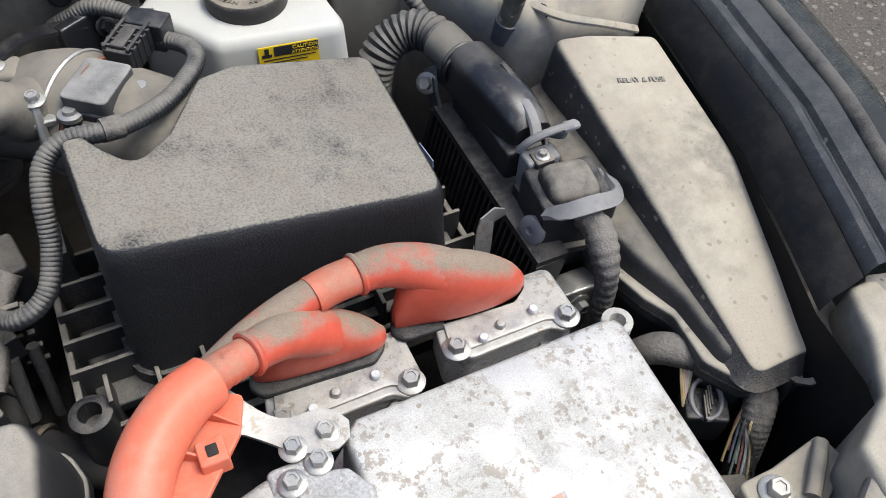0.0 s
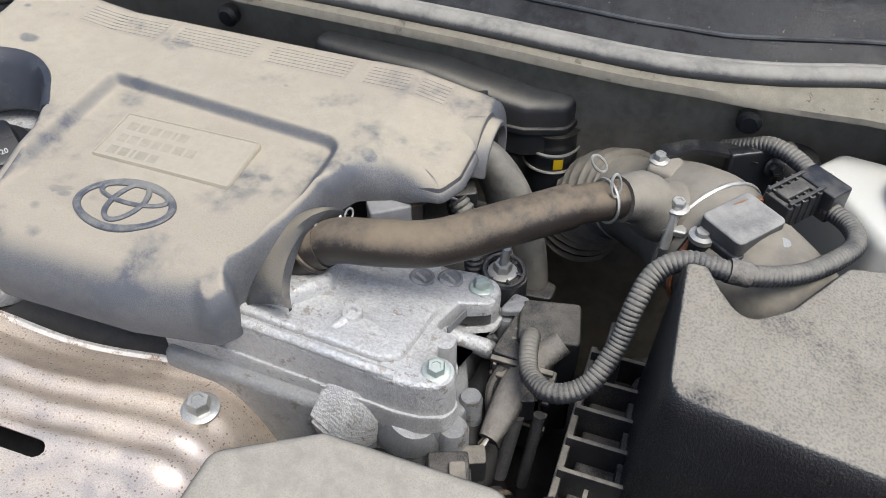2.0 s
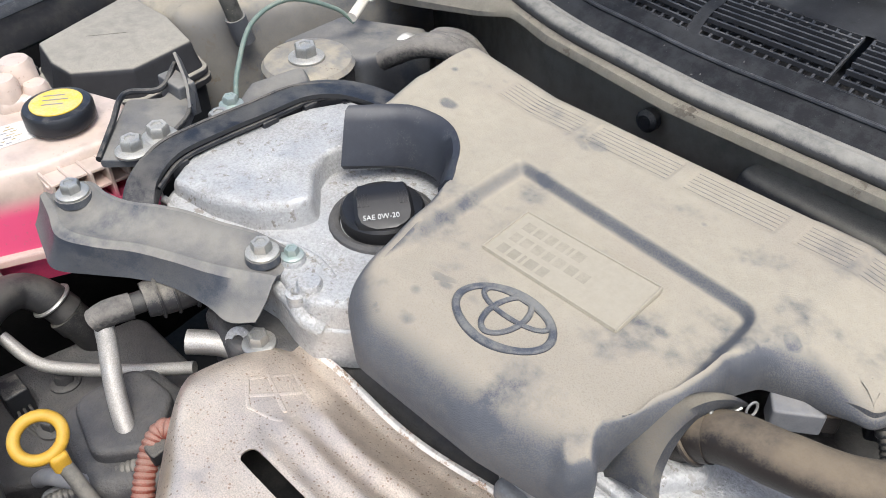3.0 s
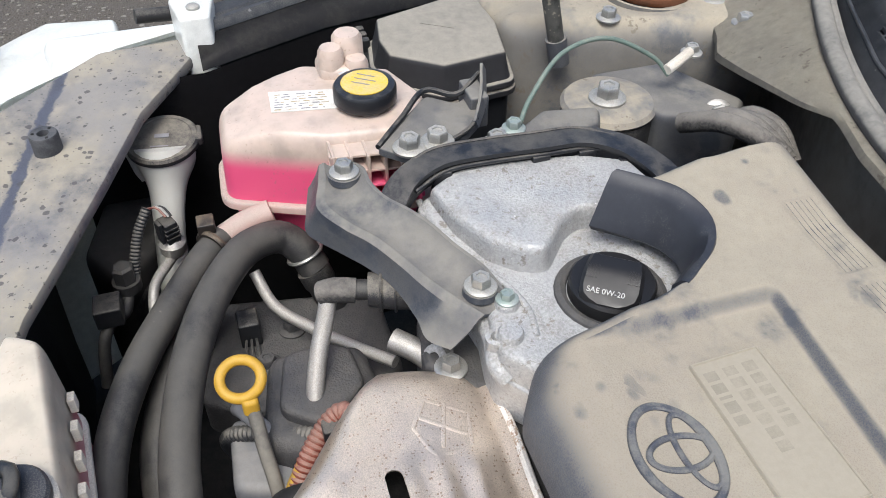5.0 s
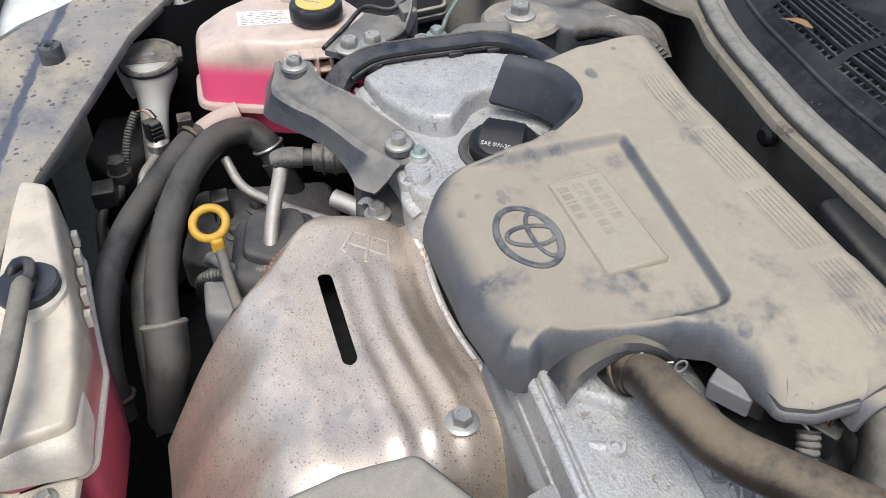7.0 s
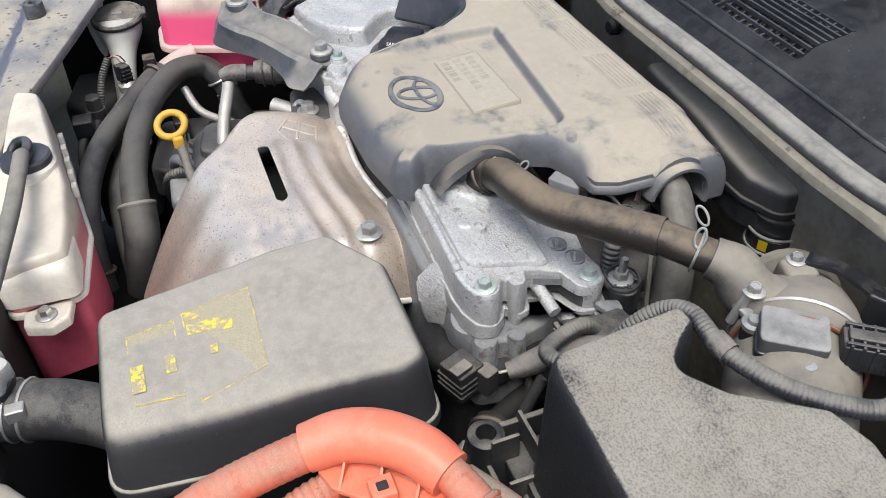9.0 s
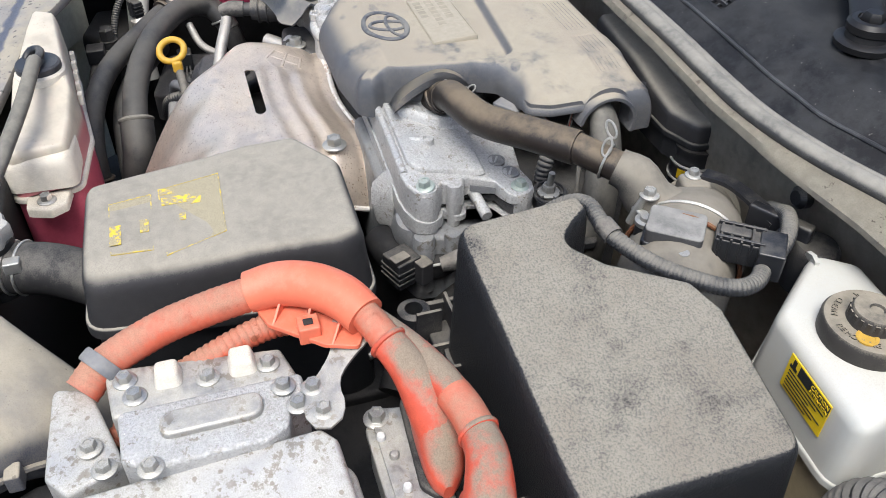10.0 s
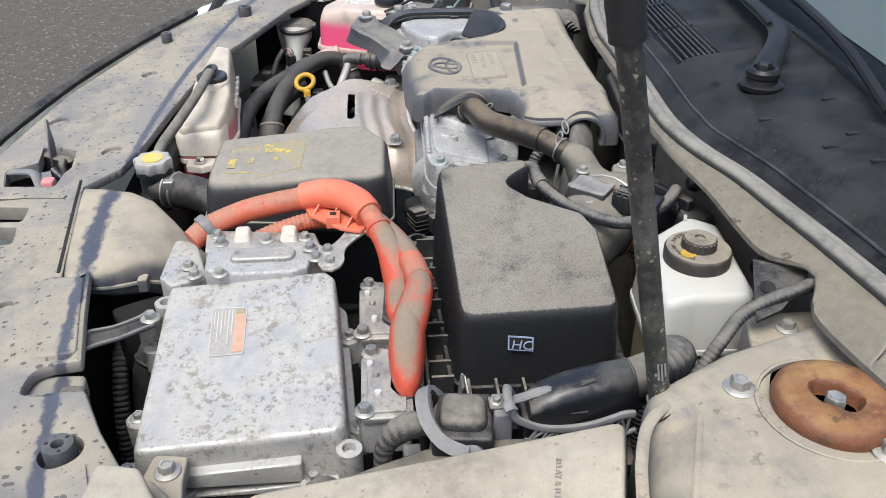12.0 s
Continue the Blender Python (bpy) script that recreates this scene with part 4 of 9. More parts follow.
tw = tower(1)
tw2 = tower(-1)
part("rolled_edge", tube([(0.815, 0.512, 0.868), (0.778, 0.520, 0.880), (0.742, 0.536, 0.8865), (0.718, 0.566, 0.8905), (0.704, 0.600, 0.8915), (0.690, 0.622, 0.891), (0.664, 0.646, 0.889)], 0.0055, 10, flat=0.6), "tower", tw)
part("crease", tube([(0.746, 0.5785, 0.8965), (0.775, 0.5675, 0.8965), (0.805, 0.556, 0.896), (0.832, 0.546, 0.893)], 0.0035, 8, flat=0.35), "tower", tw)
# near-black disc on the flank stands in for a hole
part("drain_hole_disc", lathe([(0.008, 0.0), (0.008, 0.0006), (0, 0.0006)], (0.731, 0.553, 0.8825), (-0.55, -0.5, 0.65), n=18), "under", tw, "dark disc in place of a hole in the flank")
bm = slab(rounded([(0.575, 0.69), (0.65, 0.67), (0.66, 0.80), (0.575, 0.80)], 0.012), 0.70, 0.874, 0.004)
part("ledge", bm, "tower", tw)
for p in ((0.716, 0.624, 0.8975), (0.805, 0.715, 0.899), (0.725, 0.775, 0.901)):
    bolt(tw, p, 0.016)
for p in ((0.605, 0.723, 0.874), (0.617, 0.755, 0.874)):
    bolt(tw, p, 0.013)
for p in ((-0.665, 0.66, 0.8985), (-0.60, 0.80, 0.903), (-0.665, 0.80, 0.902)):
    bolt(tw2, p, 0.016)


def strut_cap(x, y, z, label):
    t = thing("strut_mount", (x, y, z), label, "strut mount")
    bm, rings = bmesh.new(), []
    for r, h in ((0.048, -0.006), (0.0515, 0.001), (0.053, 0.008), (0.0515, 0.0145), (0.0455, 0.0195), (0.0365, 0.0215), (0.028, 0.0205), (0.0235, 0.018), (0.0215, 0.013), (0.021, 0.004), (0.019, 0.002)):
        ringp = []
        for i in range(48):
            a = 2 * math.pi * i / 48
            k = 1.0 if r > 0.03 else 0.84 + 0.16 * math.cos(2 * (a - 0.8)) + 0.045 * math.sin(5 * a + 1)
            ringp.append((x + r * k * math.cos(a), y + r * k * math.sin(a), z + h))
        rings.append(ringp)
    skin(bm, rings, cap0=False, cap1=False)
    part("cap", bm, "rust", t, "rusty domed steel cap with a ragged hole")
    # near-black floors put the shade of hole and rim gap into colour
    part("hole_floor", lathe([(0.024, 0.003), (0.0, 0.003)], (x, y, z), n=24), "under", t)
    part("seat", lathe([(0.0645, -0.004), (0.0650, 0.0045), (0.0635, 0.0055), (0.0615, 0.0050), (0.0605, 0.0)], (x, y, z), n=48), "tower", t, "raised rim of the mount opening")
    part("seat_gap_floor", lathe([(0.0612, 0.0012), (0.045, 0.0012)], (x, y, z), n=48), "under", t)
    part("stud", lathe([(0.006, 0.01), (0.006, 0.018), (0, 0.019)], (x, y, z), n=12), "zinc", t)
    bolt(t, (x, y, z + 0.0035), 0.0165, name="nut", washer=False)
    return t


strut_cap(0.7485, 0.6945, 0.896, "rusty brown strut top mount with a central nut")
strut_cap(-0.722, 0.748, 0.897, "rusty brown strut top mount beside the engine mount")

# radiator support panel over the nose
def panel_z(x, y):
    return 0.13 * min(0.0, y + 0.02) + 0.012 * max(0.0, (abs(x) - 0.5) / 0.3)


o = rounded([(-0.85, 0.215), (-0.775, 0.170), (-0.700, 0.122), (-0.590, 0.080), (-0.51, 0.048), (-0.42, 0.013), (-0.31, -0.012), (-0.13, -0.040), (0.03, -0.060), (0.085, -0.075, 0.002), (0.13, -0.118, 0.002), (0.395, -0.072, 0.002), (0.375, -0.042, 0.002), (0.47, -0.022),
             (0.558, -0.001, 0.005), (0.562, -0.050, 0.020), (0.604, -0.050, 0.012), (0.606, 0.016, 0.005), (0.665, 0.045), (0.725, 0.082), (0.768, 0.115, 0.03), (0.826, 0.205, 0.008), (0.875, 0.19, 0.02), (0.84, 0.06), (0.68, -0.09), (0.53, -0.18), (0.3, -0.265), (0, -0.315), (-0.3, -0.265), (-0.53, -0.18), (-0.70, -0.075), (-0.84, 0.08)], 0.02)
edge = dense(o, 0.02)
rings = [[(p.x, p.y, 0.84 + panel_z(p.x, p.y) + dz) for p in (shrink(edge, d) if d else edge)] for d, dz in ((0.004, -0.016), (0.001, -0.015), (0, -0.012), (0, -0.005), (0.0015, -0.0015), (0.005, 0))]
bm = bmesh.new()
PITS = [(round_hole(x, y, r), d, f) for x, y, r, d, f in ((-0.157, -0.244, 0.016, 0.006, True), (0.013, -0.107, 0.0165, 0.006, True), (-0.34, -0.122, 0.016, 0.006, True), (0.43, -0.128, 0.012, 0.006, True), (0.692, 0.018, 0.0205, 0.016, True))]
PITS += [(rounded(o_, 0.006, 3), 0.02, False) for o_ in (
    [(0.030, -0.270), (0.016, -0.222), (-0.053, -0.235), (-0.014, -0.170), (0.055, -0.158), (0.074, -0.165), (0.117, -0.165), (0.088, -0.252)],
    [(0.150, -0.255), (0.175, -0.183), (0.217, -0.179), (0.197, -0.25)], [(0.211, -0.245), (0.231, -0.181), (0.279, -0.171), (0.262, -0.238)], [(0.276, -0.232), (0.293, -0.186), (0.340, -0.178), (0.325, -0.226)])]
rims = fill_fine(bm, skin(bm, rings, cap0=False, cap1=False)[-1], lambda x, y: 0.84 + panel_z(x, y) - 0.004 * math.exp(-((y + 0.067 + 0.008 * x - 0.155 * x * x) / 0.016) ** 2) * (1 if y > -0.2 else 0), 0.014, [h for h, _, _ in PITS])
for rim_, (_, d, f) in zip(rims, PITS):
    pit(bm, rim_, d, f, 0.04 if f else 0.0)
panel = solo("radiator_panel", bm, "panel", "grey plastic radiator support cover, dusty with rain spots", "cover panel", "structure")
part("raised_pad", slab(rounded([(0.382, -0.098), (0.393, -0.045), (0.47, -0.028), (0.548, -0.009), (0.545, -0.058)], 0.010), 0.832, 0.8425, 0.0024, 0.005, panel_z, fine=0.012), "panel", panel)
part("raised_lip", tube([(0.130, -0.262, 0.815), (0.136, -0.228, 0.8155), (0.142, -0.190, 0.8195), (0.160, -0.136, 0.826)], 0.004, 8, flat=0.5), "panel", panel)
part("notch_floor", slab(rounded([(0.552, -0.058), (0.612, -0.056), (0.612, -0.012), (0.590, 0.004), (0.556, -0.002)], 0.006), 0.80, 0.822, 0.004), "panel", panel)
part("notch_tongue", box(0.576, 0.600, -0.020, 0.006, 0.80, 0.826, 0.006, 0.004), "blackdust", panel, "dark folded tongue")
part("corner_flange", slab(rounded([(0.712, 0.055), (0.722, 0.095), (0.765, 0.119), (0.790, 0.157), (0.806, 0.20), (0.835, 0.20), (0.83, 0.12), (0.79, 0.05)], 0.010), 0.78, 0.8535, 0.008), "cowlmetal", panel, "beige painted steel corner of the lamp support")
front = [(0.80, 0.03), (0.68, -0.095), (0.53, -0.185), (0.3, -0.27), (0, -0.32), (-0.3, -0.27), (-0.53, -0.185), (-0.70, -0.082)]
bm = tube([(x, y - 0.012, 0.845 + panel_z(x, y)) for x, y in front], 0.012, 10, flat=0.8)
solo("nose_seal", bm, "rubber", "black rubber sealing strip along the nose", "seal", "structure")
bm = bmesh.new()
skin(bm, [[(x * s, y * 1.0 - d, 0.83 + panel_z(x, y) - h) for s, d, h in ((1, 0.02, 0), (1.02, 0.05, 0.02), (1.03, 0.08, 0.08), (1.03, 0.09, 0.3), (1.0, 0.08, 0.5))] for x, y in [(0.86, 0.12)] + front + [(-0.78, 0.0), (-0.86, 0.12), (-0.90, 0.25)]], closed=False)
bmesh.ops.solidify(bm, geom=bm.faces[:], thickness=0.003)
solo("bumper", bm, "whitepaint", "white painted front bumper", "bumper", "structure")
# near-black panel added to close the gap behind the headlamp
bm = box(-0.98, -0.70, -0.075, -0.062, 0.30, 0.83, 0.004, 0.003)
solo("wall_lamp_side", bm, "under", "near-black wall added to close the gap behind the headlamp", "wall", "structure")
# rail under the panel towards the headlamp, and white lamp housing
hd = thing("headlamp_housing", (-0.86, 0.1, 0.60), "white headlamp corner beside the radiator cover", "headlamp")
part("housing", slab(rounded([(-0.80, 0.03), (-0.74, 0.10), (-0.86, 0.22), (-0.95, 0.20), (-0.95, 0.0)], 0.02), 0.60, 0.828, 0.02), "whitepaint", hd)
part("lamp_top", slab(rounded([(-0.71, -0.060), (-0.81, -0.002), (-0.84, 0.025), (-0.87, 0.027), (-0.964, 0.099), (-1.055, 0.09), (-1.075, -0.005), (-0.985, -0.092), (-0.86, -0.135), (-0.77, -0.12)][::-1], 0.012), 0.62, 0.812, 0.012, 0.0, lambda x, y: -0.22 * max(0, 0.06 - x * 0.62 + -y * 0.0 - 0.62) - 0.12 * max(0, -y - 0.02), steps=5), "whitepaint", hd, "white painted top of the lamp and bumper corner")
part("mount_tab", slab(rounded([(-0.86, 0.17), (-0.80, 0.18), (-0.80, 0.215), (-0.86, 0.225)], 0.006), 0.828, 0.90, 0.004), "whitepaint", hd, "white fixing tab")
part("tab_screw", lathe([(0.008, 0), (0.008, 0.003), (0.005, 0.005), (0, 0.005)], (-0.825, 0.198, 0.90), n=16), "zinc", hd)
lbk = thing("lamp_bracket", (0.69, 0.105, 0.78), "dusty pressed steel headlamp bracket with a bright bolt", "bracket")
part("pressing", slab(rounded([(0.655, 0.085), (0.70, 0.075), (0.745, 0.10), (0.74, 0.125), (0.69, 0.118), (0.66, 0.118)], 0.006), 0.785, 0.80, 0.003), "tower", lbk)
part("rib", tube([(0.700, 0.088, 0.803), (0.72, 0.106, 0.805), (0.735, 0.118, 0.80)], 0.006, 10), "tower", lbk)
bolt(lbk, (0.680, 0.102, 0.80), 0.014)


def rubber_stop(x, y, z, r=0.0145, h=0.014):
    t = thing("bump_stop", (x, y, z - 0.014), "dark rubber bonnet bump stop with a hollow top", "bump stop", "bonnet stops")
    part("body", lathe([(r * 1.0, -0.014), (r * 1.0, h - 0.002), (r * 0.93, h), (r * 0.42, h), (r * 0.36, h - 0.002), (r * 0.34, h - 0.009), (0, h - 0.009)], (x, y, z), n=28), "stop", t)
    # small near-black blocks stand in for shaded notches
    for a in (0.4, 2.5, 4.6):
        part("notch", box(x + r * 0.7 * math.cos(a) - 0.0015, x + r * 0.7 * math.cos(a) + 0.0015, y + r * 0.7 * math.sin(a) - 0.0015, y + r * 0.7 * math.sin(a) + 0.0015, z + h - 0.001, z + h + 0.0006, 0.0005, 0.0003), "under", t)


rubber_stop(0.692, 0.0175, 0.842)
rubber_stop(-0.658, 0.027, 0.852)
rubber_stop(-0.535, -0.125, 0.838, 0.011, 0.010)
part("rib", tube([(0.715, 0.045, 0.8505), (0.735, 0.052, 0.8515), (0.765, 0.064, 0.853)], 0.002, 6, flat=0.5), "panel", panel)
# bonnet latch
lt = thing("bonnet_latch", (0.03, -0.17, 0.82), "black bonnet latch with a red tipped lever in the nose panel", "latch")
# near-black floor keeps the latch opening dark
part("well", box(-0.075, 0.135, -0.285, -0.14, 0.765, 0.772, 0.006, 0.003), "under", lt)
part("hook_plate", slab(rounded([(-0.050, -0.228), (-0.012, -0.176), (0.006, -0.180), (-0.03, -0.236)], 0.004), 0.772, 0.806, 0.002), "blackdust", lt)
part("hook", band([(-0.020, -0.214, 0.79, 0.012), (-0.024, -0.212, 0.83, 0.012), (-0.040, -0.218, 0.848, 0.008), (-0.052, -0.222, 0.856, 0.006)], 0.01, 0, 0.003, up=(0.4, 1, 0)), "bracket", lt)
part("catch", tube([(0.000, -0.190, 0.79), (0.010, -0.186, 0.812), (0.028, -0.182, 0.814), (0.040, -0.178, 0.79)], 0.006, 10), "blackdust", lt)
part("spring", tube([(0.02, -0.200, 0.80), (0.05, -0.178, 0.80)], 0.007, 12, ribs=0.002, pitch=0.005), "blackclean", lt)
part("bar", tube([(0.030, -0.262, 0.805), (0.044, -0.238, 0.812), (0.052, -0.218, 0.812), (0.070, -0.205, 0.795)], 0.008, 10, flat=0.5), "greyplastic", lt, "dusty grey release bar")
part("lever", band([(0.030, -0.208, 0.80, 0.012), (0.060, -0.196, 0.815, 0.013), (0.090, -0.184, 0.818, 0.014)], 0.012, 0, 0.003), "greyplastic", lt)
part("lever_tip", box(0.088, 0.106, -0.190, -0.172, 0.812, 0.824, 0.004, 0.003), "pinktip", lt, "pink lever tip")

# hidden mass of engine and gearbox, coloured dark as the bay's shaded depth
bm = box(-0.34, 0.14, 0.38, 0.66, 0.35, 0.80, 0.03, 0.02)
solo("engine_block", bm, "alloydark", "dark cast engine block mass below the cover", "engine block")
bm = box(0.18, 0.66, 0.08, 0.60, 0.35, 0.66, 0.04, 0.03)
gx = thing("gearbox", (0.42, 0.34, 0.35), "near-black gearbox mass in the dark below the inverter", "gearbox")
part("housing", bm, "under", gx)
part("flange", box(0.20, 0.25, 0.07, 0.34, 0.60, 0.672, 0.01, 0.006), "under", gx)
for x, y in ((0.225, 0.09), (0.225, 0.16), (0.225, 0.23), (0.225, 0.31), (0.40, 0.09), (0.52, 0.09)):
    bolt(gx, (x, y, 0.6725 if x < 0.3 else 0.66), 0.012, mat="alloydark")

# ---- engine cover ----
ec = thing("engine_cover", (-0.1, 0.5, 0.80), "dusty grey plastic engine cover with moulded ribs and smudged finger marks", "engine cover")
C = (-0.276, 0.484)


def well(a):
    """Radius of the funnel's rim at an angle round the filler."""
    u = max(0.0, min(1.0, (a - 40) / 60))
    return 0.053 + 0.020 * u * u * (3 - 2 * u)


arc = [(C[0] + well(a) * math.cos(radians(a)), C[1] + well(a) * math.sin(radians(a)), 0) for a in range(28, 137, 12)]
o = rounded([(-0.175, 0.360, 0.03), (-0.060, 0.361, 0.03), (0.006, 0.371, 0.014), (0.017, 0.386, 0.008), (0.006, 0.402, 0.006), (0.018, 0.425, 0.01), (0.030, 0.452, 0.01), (0.035, 0.478, 0.008), (0.036, 0.496, 0.006),
             (0.048, 0.520, 0.01), (0.075, 0.531, 0.015), (0.116, 0.527, 0.012), (0.127, 0.552, 0.012), (0.1275, 0.600, 0.01), (0.1275, 0.676, 0.008), (-0.357, 0.684, 0.02), (-0.358, 0.565, 0.012), (-0.354, 0.513, 0.003)] + arc[::-1] + [(-0.2290, 0.488, 0.01), (-0.2250, 0.458, 0.02), (-0.220, 0.430, 0.012), (-0.214, 0.385, 0.03)], 0.01)


def cover_top(x, y):
    d = 0.0
    d -= 0.13 * max(0.0, 0.46 - y) + 0.25 * max(0.0, 0.41 - y)
    d += 0.014 * max(0, min(1, (-x - 0.25) / 0.1)) * max(0, min(1, (y - 0.54) / 0.05))
    d -= 0.012 * max(0, min(1, (x - 0.05) / 0.06))
    d -= 0.02 * max(0, (y - 0.655) / 0.03) ** 2
    return d


PANELS = ((-0.283, -0.200), (-0.186, -0.104), (-0.090, -0.010), (0.006, 0.082))


def ramp(v):
    v = max(0.0, min(1.0, v))
    return v * v * (3 - 2 * v)


def cover_relief(x, y):
    """Sunken field round the nameplate and shallow pockets of the ribs."""
    line = 0.569 - 0.09 * (x + 0.19)
    qx, qy = abs(x + 0.10) - 0.108, y - (line - 0.025)
    sd = math.hypot(max(qx, 0), max(qy, 0)) + min(0, max(qx, qy)) - 0.022
    d = -0.0095 * ramp(0.5 - sd / 0.011) * ramp((y - 0.40) / 0.06) * ramp((0.030 - x) / 0.014) * ramp((x + 0.209) / 0.016)
    for xa, xb in PANELS:
        d -= 0.0012 * ramp((min(x - xa, xb - x, y - 0.627, 0.658 - y)) / 0.003 + 0.5)
    return d


def rim_ease(x, y):
    """How wide the rounded rim is: full in front, tight round the filler, half at the rear."""
    near = ramp((math.hypot(x - C[0], y - C[1]) - well(math.degrees(math.atan2(y - C[1], x - C[0]))) - 0.002) / 0.04)
    side = ramp((0.507 - y) / 0.03)
    f = max(near, side) if x < -0.1 else 1.0
    f *= 1 - 0.7 * ramp((x - 0.002) / 0.01) * ramp((0.060 - x) / 0.02) * ramp((y - 0.395) / 0.02)
    f *= 1 - 0.75 * ramp((x + 0.012) / 0.012) * ramp((0.44 - y) / 0.02)
    f *= 1 - 0.4 * ramp((-0.17 - x) / 0.03) * ramp((y - 0.37) / 0.04)
    return 0.12 + 0.88 * f * (1 - 0.55 * ramp((y - 0.60) / 0.04))


def cover_foot(x, y):
    """Height of the lower edge: low in front, high behind the hose, arched at the end."""
    z = 0.860 + 0.026 * ramp((x - 0.005) / 0.03) * ramp((y - 0.40) / 0.05) + 0.010 * ramp((x - 0.08) / 0.03)
    if x > 0.11 and y > 0.58:
        off = abs(y - 0.618)
        z = 0.876 + math.sqrt(0.030 ** 2 - off ** 2) if off < 0.030 else (0.862 if y > 0.62 else z)
    return z


rim = dense(o, 0.0039)
rings = [[(p.x, p.y, cover_foot(q.x, q.y) + h) for p, q in zip(shrink(rim, d), rim)] for d, h in ((0.004, 0.012), (0.0030, 0.0), (0.0004, 0.0))]
for i in range(8):
    a = math.pi / 2 * i / 7
    lp = shrink(rim, 0.026 * (1 - math.cos(a))) if i else rim
    lp = [q + (p - q) * rim_ease(q.x, q.y) for p, q in zip(lp, rim)]
    rings.append([(p.x, p.y, 0.9215 + cover_top(p.x, p.y) - min(0.026, 0.9215 + cover_top(q.x, q.y) - cover_foot(q.x, q.y) - 0.002) * (1 - math.sin(a))) for p, q in zip(lp, rim)])
bm = bmesh.new()
top_ring = skin(bm, rings, cap0=False, cap1=False)[-1]
fill_fine(bm, top_ring, lambda x, y: 0.9215 + cover_top(x, y) + cover_relief(x, y), 0.0020)
part("shell", bm, "cover", ec)
# nameplate and emblem
PL = ((-0.160, 0.4735), (-0.0365, 0.4725), (-0.0365, 0.5275), (-0.160, 0.5265))
npl = part("nameplate", slab(rounded(PL, 0.003), 0.900, 0.9152, 0.0012, 0.0004, lambda x, y: 0.06 * (y - 0.50), fine=0.02), "plate", ec, "raised dusty nameplate")
PF = ((-0.1588, 0.4747), (-0.0377, 0.4737), (-0.0377, 0.5263), (-0.1588, 0.5253))
bm = bmesh.new()
for (xa, ya), (xb, yb) in zip(PF, PF[1:] + PF[:1]):
    tube([(xa, ya, 0.9154 + 0.06 * (ya - 0.50)), (xb, yb, 0.9154 + 0.06 * (yb - 0.50))], 0.0008, 6, bm=bm)
part("plate_frame", bm, "plate", npl)
# three lines of worn lettering on the plate
for k, (dy, gaps) in enumerate(((0.005, (0.0105, 0.0105, 0.005, 0.0115, 0.010)), (0.0195, (0.010, 0.0105, 0.011, 0.0095, 0.0105, 0.011, 0.0105)), (0.034, (0.011, 0.0105, 0.0105, 0.010, 0.005, 0.011)))):
    along = 0.0
    for w in gaps:
        bars("plate_print", npl, ("plategrey", "plateprint", "plateprint")[k], (-0.150 + along, 0.4735 + dy, 0.9150 + 0.06 * (dy - 0.0265)), ((1, 0, 0), (0, 1, 0.06)), ((0, 0.0, w - 0.0026, 0.0092),), 0.0003)
        along += w


def oval_band(cx, cy, rx, ry, w, n=56):
    """A flat moulded oval ring with bevelled edges, lying on the sloping cover."""
    bm = bmesh.new()
    on = lambda x, y: 0.9226 + cover_top(x, y) + cover_relief(x, y)
    loops = [[(x, y, on(x, y) + dz) for x, y in ((cx + (rx - d) * math.cos(2 * math.pi * i / n), cy + (ry - d) * math.sin(2 * math.pi * i / n)) for i in range(n))] for d, dz in ((0, -0.006), (0, 0), (0.0012, 0.0012), (w - 0.0012, 0.0012), (w, 0), (w, -0.006))]
    skin(bm, loops, cap0=False, cap1=False)
    return bm


em = part("emblem", oval_band(-0.099, 0.431, 0.0405, 0.0285, 0.0058), "emblem", ec, "worn blue grey oval emblem")
part("emblem_oval", oval_band(-0.099, 0.434, 0.0145, 0.0240, 0.0044), "emblem", em)
part("emblem_bar", oval_band(-0.099, 0.4435, 0.030, 0.0125, 0.0042), "emblem", em)
# rib groups along the rear edge
for xa, xb in PANELS:
    for j in range(6):
        y = 0.6315 + j * 0.0048
        bm = bmesh.new()
        skin(bm, [[(x, y + s * 0.0016, 0.9205 + cover_top(x, y) + dz) for s, dz in ((-1.45, -0.0030), (-0.6, 0.0001), (0.6, 0.0001), (1.45, -0.0030))] for x in (xa + (xb - xa) * u / 6 for u in range(7))])
        part("rib", bm, "cover", ec)
# funnel round the oil filler
rings = []
for a in range(26, 140, 6):
    c, s = math.cos(radians(a)), math.sin(radians(a))
    top = 0.921 + 0.012 * max(0, min(1, (a - 60) / 60))
    R = well(a)
    rings.append([(C[0] + rr * c, C[1] + rr * s, z) for rr, z in ((R + 0.0055, top - 0.004), (R + 0.004, top + 0.0012), (R - 0.002, top - 0.001), (R - 0.008, top - 0.010), (R * 0.45 + 0.021, 0.884), (R * 0.45 + 0.024, 0.880))])
rings.append([(-0.354 + dx, 0.510 + dy, z) for dx, dy, z in ((0, 0.003, 0.929), (0, 0.002, 0.934), (0.001, -0.003, 0.932), (0.005, -0.009, 0.923), (0.017, -0.026, 0.892), (0.018, -0.024, 0.888))])
bm = bmesh.new()
skin(bm, rings)
part("funnel", bm, "navy", ec, "smooth dark blue grey funnel wall")
# lip that bridges the hose
CREST = [(0.018, 0.404, 0.876), (0.016, 0.416, 0.890), (0.016, 0.434, 0.9045), (0.025, 0.450, 0.914), (0.034, 0.464, 0.9185), (0.044, 0.476, 0.9165), (0.051, 0.487, 0.906), (0.051, 0.497, 0.893)]
